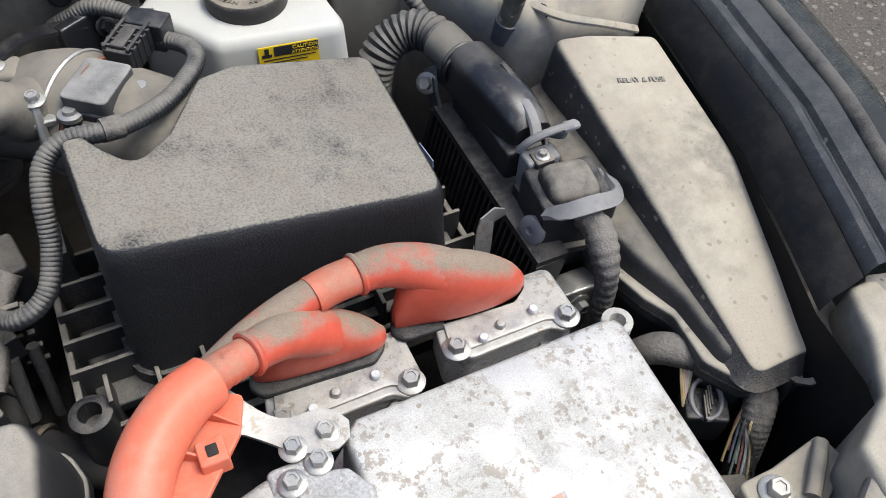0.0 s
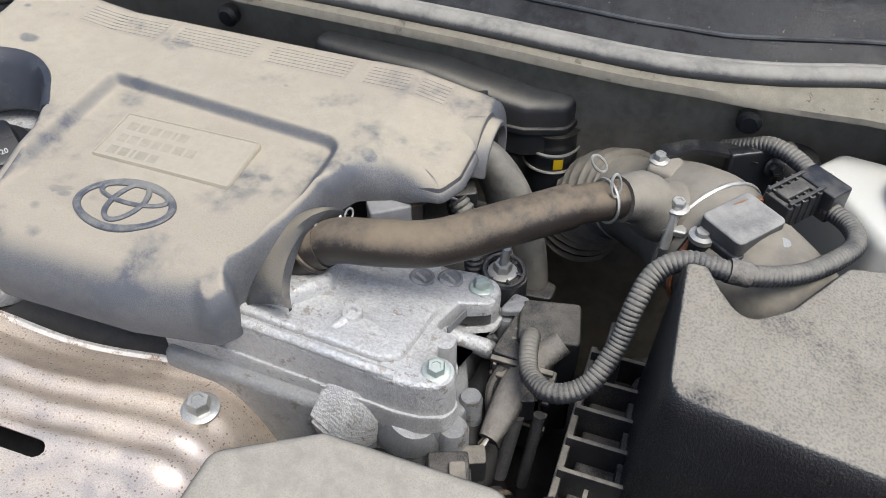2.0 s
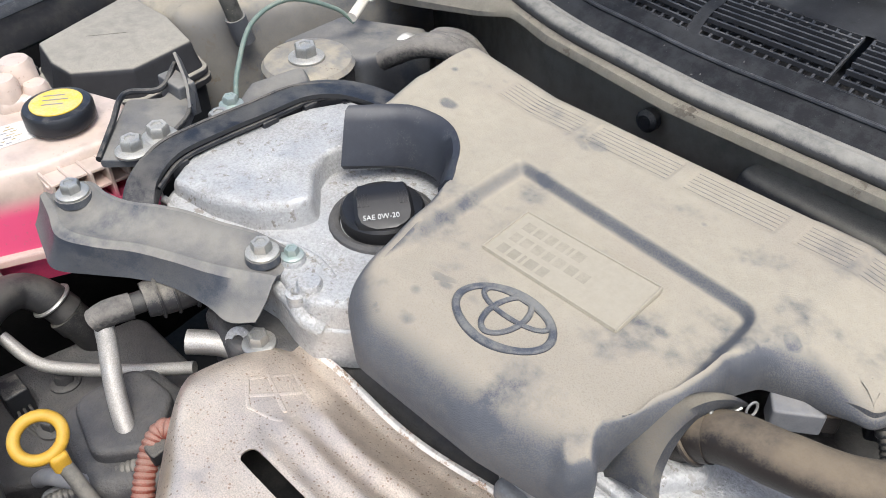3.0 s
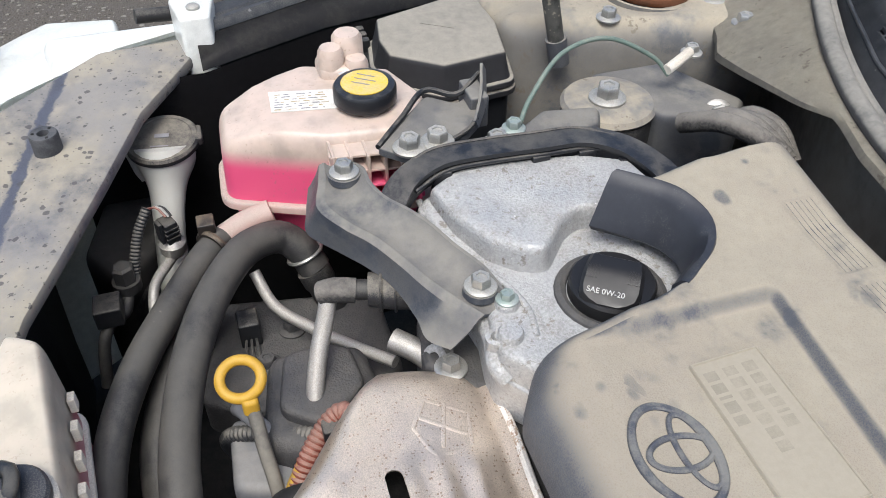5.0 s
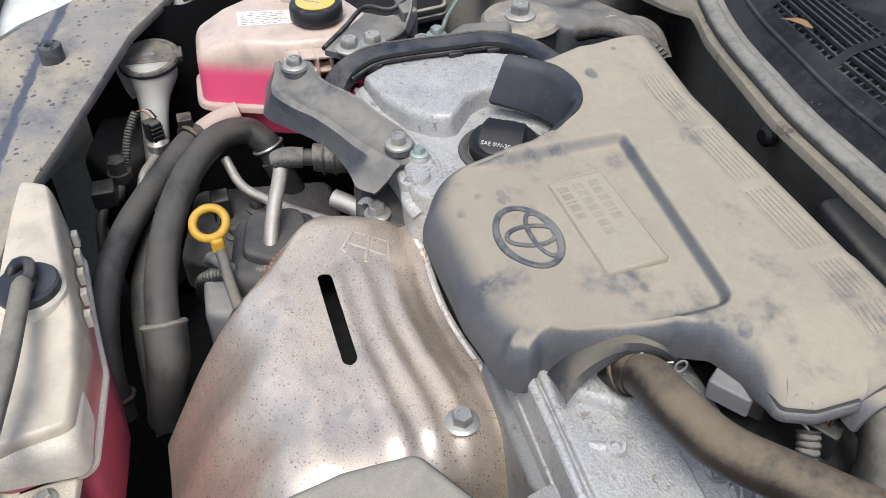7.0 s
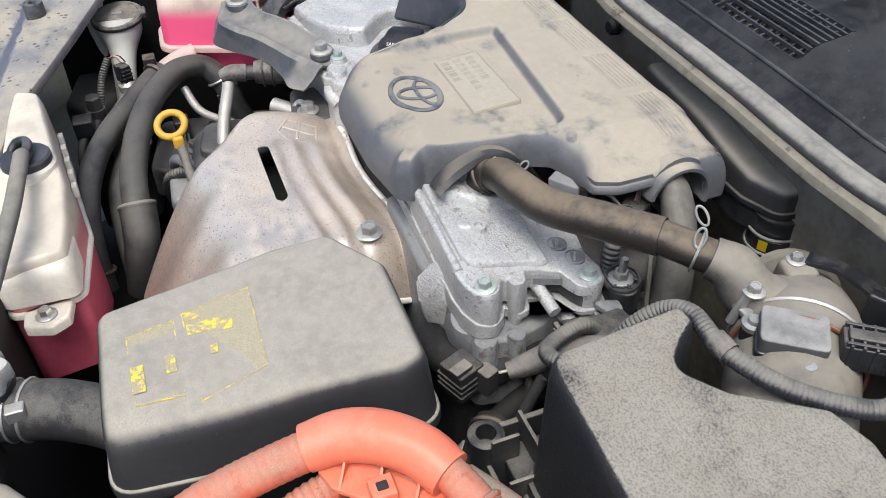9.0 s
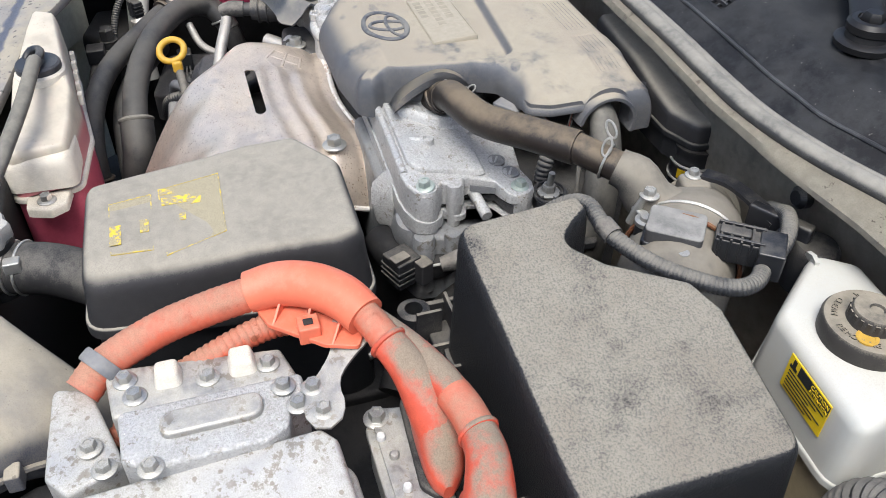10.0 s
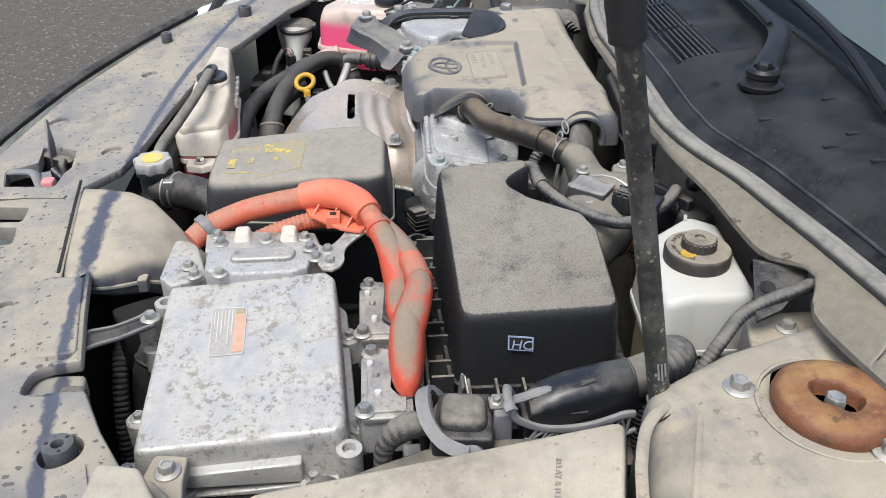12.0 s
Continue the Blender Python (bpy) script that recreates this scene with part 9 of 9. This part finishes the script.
wl = thing("wiring_channel", (-0.44, 0.46, 0.88), "black plastic wiring channel curving round the valve cover", "cable duct")
pts = [(-0.412, 0.322, 0.862), (-0.424, 0.333, 0.878), (-0.440, 0.352, 0.892), (-0.453, 0.385, 0.8985), (-0.453, 0.430, 0.900), (-0.448, 0.480, 0.901), (-0.444, 0.525, 0.901), (-0.425, 0.558, 0.898), (-0.396, 0.578, 0.892), (-0.370, 0.588, 0.884)]
part("channel", band([(x, y, z - 0.012) for x, y, z in pts], 0.023, 0, 0.014), "blackclean", wl)
part("lid", band([(x, y, z + 0.0015) for x, y, z in pts], 0.027, 0, 0.0045), "blackclean", wl)
part("lid_lip", tube([(x + 0.0135, y + 0.004, z - 0.002) for x, y, z in pts[2:]], 0.0022, 8), "blackclean", wl)
part("rear_lip", tube([(x - 0.0125, y - 0.002, z + 0.005) for x, y, z in pts[2:8]], 0.0024, 8), "black", wl)
for i in (3, 5, 6, 7):
    x, y, z = pts[i]
    part("clip", box(x + 0.010, x + 0.0165, y - 0.009, y + 0.009, z - 0.014, z - 0.002, 0.002, 0.002), "blackclean", wl)
part("end_plug", box(-0.424, -0.404, 0.312, 0.330, 0.842, 0.868, 0.003, 0.003), "black", wl)
rw = thing("rear_harness", (-0.42, 0.69, 0.87), "bunched dusty harness cloth behind the engine cover", "wiring loom")
for k in range(4):
    part("strand", tube([(-0.475 + 0.01 * k, 0.655 + 0.014 * k, 0.875 + 0.004 * k), (-0.44, 0.672 + 0.012 * k, 0.896 + 0.003 * (k % 2)), (-0.41, 0.690 + 0.010 * k, 0.898), (-0.382, 0.706 + 0.006 * k, 0.888 - 0.004 * k)], 0.011 - 0.001 * k, 10), "tape", rw)

# ---- right front: hoses, sensors, pipes ----
hb = thing("coolant_hose", (-0.40, 0.17, 0.75), "thick grey rubber coolant hose bending down to a collar", "hose")
part("hose", tube([(-0.512, 0.268, 0.742), (-0.524, 0.256, 0.764), (-0.530, 0.235, 0.780), (-0.508, 0.198, 0.788), (-0.452, 0.160, 0.785), (-0.384, 0.132, 0.775), (-0.314, 0.116, 0.762), (-0.268, 0.111, 0.748), (-0.245, 0.11, 0.73)], 0.0172, 20), "hose", hb)
part("collar", tube([(-0.258, 0.111, 0.742, 0.0225), (-0.246, 0.110, 0.730, 0.0225), (-0.236, 0.108, 0.718, 0.0225), (-0.230, 0.106, 0.708, 0.0215), (-0.226, 0.100, 0.69, 0.0205), (-0.225, 0.09, 0.64, 0.020)], 0.022, 22), "hose", hb, "stepped rubber collar")
part("collar_rim", ring((-0.260, 0.111, 0.744), 0.0208, 0.0036, (0.65, -0.03, -0.75), 30), "hosepale", hb)
part("clip", ring((-0.520, 0.260, 0.758), 0.019, 0.002, (0.3, 0.3, -0.8), 28, m=6), "zinc", hb, "steel hose clip")
part("spigot", lathe([(0.016, -0.05), (0.016, 0.0), (0.018, 0.004), (0.018, 0.02)], (-0.505, 0.272, 0.725), (-0.3, -0.3, 0.8), n=20), "rubber", hb)
ha = thing("coolant_hose", (-0.45, 0.11, 0.70), "grey rubber coolant hose from the expansion tank with spring clip", "hose")
part("hose", tube([(-0.556, 0.180, 0.771), (-0.535, 0.160, 0.768), (-0.504, 0.136, 0.762), (-0.425, 0.091, 0.758), (-0.362, 0.064, 0.748), (-0.309, 0.050, 0.728), (-0.264, 0.045, 0.695), (-0.24, 0.045, 0.64)], 0.0155, 18), "hose", ha)
part("clip", ring((-0.545, 0.170, 0.770), 0.0178, 0.0035, (0.7, -0.7, -0.1), 28, m=6), "brown", ha, "brown spring clip")
part("clip_ear", box(-0.568, -0.548, 0.158, 0.176, 0.783, 0.797, 0.002, 0.002), "brown", ha)
part("lower_clip", ring((-0.25, 0.045, 0.665), 0.0178, 0.0025, (0.3, 0, -0.9), 28, m=6), "brown", ha, "rusty clip")
h3 = thing("coolant_hose", (-0.38, 0.12, 0.64), "dusty lower coolant hose crossing beneath the others", "hose")
part("hose", tube([(-0.50, 0.155, 0.735), (-0.44, 0.118, 0.725), (-0.37, 0.090, 0.705), (-0.30, 0.085, 0.67), (-0.22, 0.09, 0.62)], 0.016, 16), "hose", h3)
fan = thing("fan_shroud", (-0.45, 0.0, 0.4), "near-black fan shroud behind the radiator", "fan shroud")
part("panel", box(-0.62, 0.12, -0.055, -0.03, 0.36, 0.79, 0.01, 0.006), "under", fan)
part("motor", lathe([(0.06, 0), (0.06, 0.05), (0.05, 0.06), (0, 0.06)], (-0.27, -0.03, 0.58), (0, 1, 0), n=26), "under", fan)

dp = thing("dipstick", (-0.30, 0.18, 0.70), "yellow ring-handled oil dipstick in a steel tube", "dipstick")
part("handle", ring((-0.330, 0.175, 0.806), 0.0160, 0.0048, (0.62, -0.2, 0.72), 36, 1.10, 10), "yellow", dp)
part("stem", tube([(-0.318, 0.179, 0.788), (-0.308, 0.181, 0.775), (-0.29, 0.183, 0.755), (-0.272, 0.186, 0.735), (-0.25, 0.188, 0.70)], 0.0062, 12), "hosepale", dp)
part("shoulder", box(-0.325, -0.309, 0.172, 0.186, 0.782, 0.797, 0.005, 0.004), "yellow", dp)

tp = thing("water_pump", (-0.33, 0.24, 0.60), "dirty cast housing with plugs among the hoses", "pump")
part("housing", slab(rounded([(-0.40, 0.20), (-0.30, 0.18), (-0.26, 0.24), (-0.30, 0.30), (-0.39, 0.29)], 0.02), 0.60, 0.755, 0.02), "alloydark", tp)
part("cover", slab(rounded([(-0.385, 0.215), (-0.32, 0.20), (-0.29, 0.24), (-0.33, 0.28), (-0.38, 0.275)], 0.02), 0.75, 0.768, 0.006), "alloydark", tp)
part("lower_housing", slab(rounded([(-0.36, 0.155), (-0.28, 0.15), (-0.26, 0.20), (-0.33, 0.225)], 0.014), 0.62, 0.728, 0.012), "greyplastic", tp)
part("arch", tube([(-0.365, 0.165, 0.725), (-0.345, 0.170, 0.745), (-0.32, 0.185, 0.748), (-0.30, 0.205, 0.735)], 0.007, 12), "greyplastic", tp)
part("base_plate", slab(rounded([(-0.53, 0.16), (-0.40, 0.13), (-0.36, 0.20), (-0.38, 0.33), (-0.50, 0.33)], 0.02), 0.66, 0.705, 0.008), "alloydark", tp)
for p in ((-0.468, 0.232, 0.705), (-0.40, 0.255, 0.706), (-0.425, 0.20, 0.706)):
    bolt(tp, p, 0.016, mat="alloydark")
sm = thing("plug_sensor", (-0.47, 0.19, 0.70), "black two-pin plug with thin wires among the hoses", "connector")
part("plug", box(-0.482, -0.456, 0.178, 0.200, 0.705, 0.735, 0.003, 0.003), "black", sm)
for i in range(3):
    part("wire", tube([(-0.458, 0.184 + 0.005 * i, 0.715), (-0.44, 0.182 + 0.006 * i, 0.71), (-0.42, 0.188 + 0.003 * i, 0.70)], 0.0015, 6), "hose", sm)
ml = thing("motor_loom", (-0.30, 0.20, 0.70), "black corrugated loom and orange-red conduit beside the dipstick", "wiring loom")
part("conduit", tube([(-0.362, 0.155, 0.66), (-0.35, 0.150, 0.70), (-0.335, 0.160, 0.728), (-0.315, 0.195, 0.742), (-0.298, 0.222, 0.752), (-0.288, 0.236, 0.755)], 0.0075, 12, ribs=0.0012, pitch=0.0045), "loom", ml)
part("red_conduit", tube([(-0.285, 0.262, 0.774), (-0.298, 0.252, 0.772), (-0.294, 0.236, 0.762), (-0.278, 0.216, 0.745), (-0.262, 0.20, 0.72)], 0.0095, 14, ribs=0.0014, pitch=0.005), "redloom", ml, "red corrugated conduit")
part("tie", box(-0.296, -0.280, 0.232, 0.250, 0.760, 0.772, 0.003, 0.003), "black", ml)
part("orange_sleeve", tube([(-0.275, 0.212, 0.742), (-0.265, 0.198, 0.72), (-0.255, 0.19, 0.69)], 0.0075, 12), "yellow", ml)

pp = thing("bypass_pipe", (-0.36, 0.26, 0.72), "bright steel pipe with a taped elbow and black plug", "pipe")
part("pipe", tube([(-0.383, 0.262, 0.826), (-0.372, 0.256, 0.812), (-0.352, 0.244, 0.79), (-0.328, 0.234, 0.766), (-0.31, 0.23, 0.745)], 0.0082, 16), "chrome", pp)
part("taped_elbow", tube([(-0.387, 0.258, 0.828), (-0.382, 0.268, 0.834), (-0.377, 0.286, 0.833)], 0.0115, 14), "tape", pp, "taped elbow")
part("sleeve", tube([(-0.379, 0.282, 0.833), (-0.373, 0.308, 0.832)], 0.0095, 14), "hose", pp)
part("plug", tube([(-0.376, 0.297, 0.832, 0.016), (-0.372, 0.312, 0.832, 0.019), (-0.366, 0.330, 0.832, 0.019), (-0.360, 0.352, 0.832, 0.018)], 0.018, 18, flat=0.9), "blackdust", pp, "dusty black plug")
for u in (0.308, 0.320, 0.335):
    part("plug_ring", ring((-0.3725 + 0.35 * (u - 0.308), u, 0.832), 0.0185, 0.0016, (0.25, 0.95, 0), 24, m=6), "blackdust", pp)
part("cross_pipe", tube([(-0.500, 0.205, 0.765), (-0.470, 0.218, 0.742), (-0.440, 0.245, 0.735), (-0.40, 0.28, 0.738), (-0.36, 0.315, 0.745)], 0.006, 12), "chrome", pp, "thin steel cross pipe")
part("cross_pipe", tube([(-0.345, 0.31, 0.795), (-0.325, 0.33, 0.792), (-0.305, 0.345, 0.785)], 0.011, 12), "chrome", pp)
cp = thing("cam_connector", (-0.28, 0.36, 0.78), "cast aluminium cylinder head corner with lugs below the bracket", "engine casting")
part("casting", slab(rounded([(-0.36, 0.335), (-0.30, 0.325), (-0.26, 0.355), (-0.26, 0.40), (-0.35, 0.39)], 0.012), 0.70, 0.808, 0.010), "alloydark", cp)
part("lug", lathe([(0.013, -0.012), (0.013, 0.006), (0.006, 0.007), (0.006, 0.0), (0, 0.0)], (-0.305, 0.340, 0.803), (0.3, -0.7, 0.6), n=18), "alloy", cp)

ps = thing("pressure_sensor", (-0.60, 0.12, 0.68), "steel pipe fitting with a black sensor plug and loom", "sensor")
part("pipe", tube([(-0.525, 0.095, 0.70), (-0.558, 0.100, 0.718), (-0.590, 0.118, 0.722), (-0.605, 0.128, 0.722)], 0.0058, 12), "chrome", ps)
part("body", lathe([(0.012, 0), (0.0145, 0.004), (0.0145, 0.014), (0.011, 0.018), (0.009, 0.02)], (-0.602, 0.126, 0.725), n=20), "chrome", ps, "bright hexagon sensor body")
part("plug", rot_box(-0.603, 0.126, 0.020, 0.015, 0.744, 0.770, 25, 0.002, 0.002), "black", ps)
part("plug_latch", rot_box(-0.596, 0.117, 0.012, 0.004, 0.748, 0.774, 25, 0.001, 0.001), "black", ps)
for z in (0.750, 0.756, 0.762):
    part("plug_ridge", rot_box(-0.603, 0.126, 0.022, 0.017, z, z + 0.002, 25, 0.002, 0.0006), "black", ps)
for i, m in enumerate(("wire_red", "wire_white", "ink")):
    part("wire", tube([(-0.606, 0.126 + 0.003 * i, 0.772), (-0.615, 0.118 + 0.003 * i, 0.780), (-0.622, 0.108, 0.775)], 0.0013, 6), m, ps)
part("loom", tube([(-0.622, 0.108, 0.776), (-0.608, 0.094, 0.757), (-0.592, 0.085, 0.735), (-0.58, 0.08, 0.71)], 0.006, 10, ribs=0.001, pitch=0.004), "loom", ps)
vv = thing("service_valve", (-0.57, 0.075, 0.66), "dirty pipe valve cap and bracket clip near the nose", "valve")
part("cap", lathe([(0.012, 0), (0.012, 0.018), (0.009, 0.021), (0, 0.021)], (-0.575, 0.072, 0.722), n=6), "hose", vv)
part("collar", lathe([(0.015, -0.012), (0.015, 0.0)], (-0.575, 0.072, 0.722), n=18), "hose", vv)
part("pipe", tube([(-0.575, 0.072, 0.71), (-0.55, 0.066, 0.70), (-0.535, 0.050, 0.70), (-0.52, 0.040, 0.685), (-0.505, 0.032, 0.64)], 0.0065, 12), "hose", vv)
part("clip", box(-0.555, -0.525, 0.038, 0.066, 0.705, 0.728, 0.003, 0.003), "black", vv)

# inner shelf behind the headlamp
hl = thing("washer_tank", (-0.70, 0.06, 0.45), "grey plastic washer tank in the dark corner", "washer tank")
part("tank", slab(rounded([(-0.78, 0.05), (-0.66, 0.02), (-0.60, 0.06), (-0.66, 0.12), (-0.78, 0.14)], 0.02), 0.45, 0.70, 0.02), "hose", hl)
part("cover", lathe([(0.045, 0), (0.045, 0.012), (0.035, 0.016), (0, 0.016)], (-0.64, 0.09, 0.62), (0.6, 0.8, 0.1), n=26), "black", hl)

# ---- dark hoses and plugs between airbox and engine ----
mh = thing("heater_hose", (0.2, 0.42, 0.70), "black rubber hoses with a clip in the gap beside the engine", "hose")
part("hose", tube([(0.200, 0.395, 0.72), (0.225, 0.372, 0.72), (0.255, 0.352, 0.715), (0.28, 0.335, 0.70)], 0.018, 18), "under", mh)
part("clip", ring((0.207, 0.389, 0.72), 0.0190, 0.003, (0.75, -0.6, 0), 26, m=6), "brown", mh, "rusty spring clip")
part("hose", tube([(0.190, 0.475, 0.77), (0.196, 0.455, 0.755), (0.192, 0.425, 0.73), (0.186, 0.40, 0.70)], 0.012, 16), "under", mh)
part("bright_pipe", tube([(0.236, 0.318, 0.715), (0.226, 0.340, 0.718), (0.214, 0.362, 0.722)], 0.0055, 12), "chrome", mh, "short bright steel pipe")
pl = thing("ignition_plug", (0.18, 0.37, 0.72), "black multi-pin plug with bundled wires beside the engine", "connector")
part("plug", rot_box(0.178, 0.372, 0.030, 0.030, 0.760, 0.792, 22), "black", pl)
part("plug_body", rot_box(0.188, 0.390, 0.024, 0.016, 0.764, 0.790, 22), "blackdust", pl)
for z in (0.766, 0.773, 0.780):
    part("plug_ridge", rot_box(0.178, 0.372, 0.033, 0.033, z, z + 0.002, 22, 0.002, 0.0006), "black", pl)
part("plug_latch", rot_box(0.186, 0.368, 0.012, 0.020, 0.792, 0.797, 22, 0.002, 0.001), "blackdust", pl)
for i in range(4):
    part("wire", tube([(0.190, 0.394 + 0.004 * i, 0.780), (0.195, 0.406 + 0.003 * i, 0.784), (0.197, 0.416, 0.786)], 0.0014, 6), ("wire_white", "wire_yellow", "ink", "hose")[i], pl)
part("harness", tube([(0.196, 0.410, 0.784, 0.008), (0.200, 0.430, 0.790, 0.0115), (0.204, 0.455, 0.798, 0.0125), (0.216, 0.478, 0.808, 0.011), (0.23, 0.492, 0.818, 0.010)], 0.013, 14), "tape", pl)
for a, b, r in (((0.205, 0.42, 0.72), (0.21, 0.44, 0.78), 0.006), ((0.222, 0.43, 0.70), (0.226, 0.45, 0.775), 0.005)):
    part("stud", tube([a, b], r, 10), "alloydark", pl)
kn = thing("coil_bracket", (0.18, 0.50, 0.70), "black plastic bracket and coil housings under the hose", "bracket")
part("frame", slab(rounded([(0.178, 0.470), (0.222, 0.466), (0.228, 0.508), (0.186, 0.516)], 0.004), 0.70, 0.812, 0.004, 0.003), "black", kn)
for i in range(5):
    z = 0.735 + 0.019 * i
    part("frame_rib", box(0.180, 0.230, 0.462, 0.467, z - 0.0015, z + 0.0015, 0.001, 0.001), "blackdust", kn)
for i in range(4):
    x = 0.184 + 0.013 * i
    part("frame_rib", box(x - 0.0015, x + 0.0015, 0.461, 0.468, 0.73, 0.808, 0.001, 0.001), "blackdust", kn)
part("box", rot_box(0.215, 0.510, 0.050, 0.044, 0.70, 0.818, 12, 0.005, 0.004), "black", kn)
for i in range(3):
    y = 0.488 + 0.010 * i
    bm = bmesh.new()
    skin(bm, [[(0.190, y - 0.001, 0.812), (0.226, y - 0.001, 0.816), (0.226, y - 0.001, 0.775)], [(0.190, y + 0.001, 0.812), (0.226, y + 0.001, 0.816), (0.226, y + 0.001, 0.775)]])
    part("web", bm, "blackdust", kn, "thin triangular web")
part("shelf", box(0.186, 0.232, 0.455, 0.475, 0.795, 0.803, 0.003, 0.003), "blackdust", kn)
part("wire_loop", tube([(0.19, 0.465, 0.803), (0.185, 0.45, 0.79), (0.192, 0.435, 0.77), (0.205, 0.43, 0.74)], 0.004, 8), "rubber", kn)
part("plug", rot_box(0.208, 0.448, 0.024, 0.018, 0.775, 0.800, 20, 0.002, 0.002), "black", kn)

# ---- wiper, leaf and cowl details ----
wp = thing("wiper_arm", (0.228, 0.830, 0.97), "black windscreen wiper arm on its pivot nut", "wiper")
zc = cowl_pt(0.228, 0.5)[2]
part("pivot", lathe([(0.029, -0.004), (0.030, 0.002), (0.027, 0.004), (0.021, 0.005), (0.020, 0.010), (0, 0.010)], (0.232, 0.826, zc + 0.003), n=30), "wiperblack", wp)
part("head", lathe([(0.019, 0.010), (0.022, 0.013), (0.0225, 0.020), (0.019, 0.024), (0.014, 0.0245), (0.013, 0.021), (0, 0.021)], (0.232, 0.826, zc + 0.002), n=30), "wiperblack", wp)
part("nut", lathe([(0.0105, 0.02), (0.0105, 0.027), (0.008, 0.030), (0, 0.030)], (0.232, 0.826, zc + 0.003), n=6), "wiperblack", wp)
part("arm", tube([(0.228, 0.830, zc + 0.017, 0.019), (0.190, 0.852, zc + 0.024, 0.0165), (0.140, 0.884, zc + 0.030, 0.0155), (0.095, 0.905, zc + 0.032, 0.0165), (0.050, 0.912, zc + 0.032, 0.0165), (-0.010, 0.917, zc + 0.032, 0.015), (-0.15, 0.927, zc + 0.032, 0.013), (-0.30, 0.937, zc + 0.034, 0.011)], 0.016, 12, flat=0.5), "wiperblack", wp)
part("arm_fold", tube([(0.085, 0.894, zc + 0.038), (0.0, 0.903, zc + 0.040), (-0.14, 0.914, zc + 0.040), (-0.29, 0.926, zc + 0.042)], 0.004, 8), "wiperblack", wp)
part("blade", tube([(0.40, 0.905, zc + 0.03), (0.2, 0.945, zc + 0.045), (-0.05, 0.975, zc + 0.05), (-0.3, 0.985, zc + 0.05)], 0.007, 8), "wiperblack", wp)
lf = thing("dry_leaf", (-0.24, 0.78, 0.982), "small dry brown leaf lying on the cowl grille", "leaf")
bm = bmesh.new()
skin(bm, [[(-0.262, 0.765, 0.980), (-0.259, 0.768, 0.981)], [(-0.254, 0.768, 0.982), (-0.250, 0.776, 0.985)], [(-0.244, 0.774, 0.982), (-0.242, 0.781, 0.985)], [(-0.234, 0.782, 0.980), (-0.233, 0.784, 0.981)]], closed=False)
bmesh.ops.solidify(bm, geom=bm.faces[:], thickness=0.0005)
part("blade", bm, "leaf", lf)
gm = thing("firewall_grommet", (0.02, 0.715, 0.86), "black rubber grommet and clips on the firewall", "grommet")
for x, z in ((-0.18, 0.90), (0.33, 0.90), (0.47, 0.86)):
    part("clip", lathe([(0.011, 0), (0.011, 0.008), (0.007, 0.012), (0, 0.012)], (x, strip_y(x) + 0.016, z), (0, -1, 0.1), n=14), "black", gm)
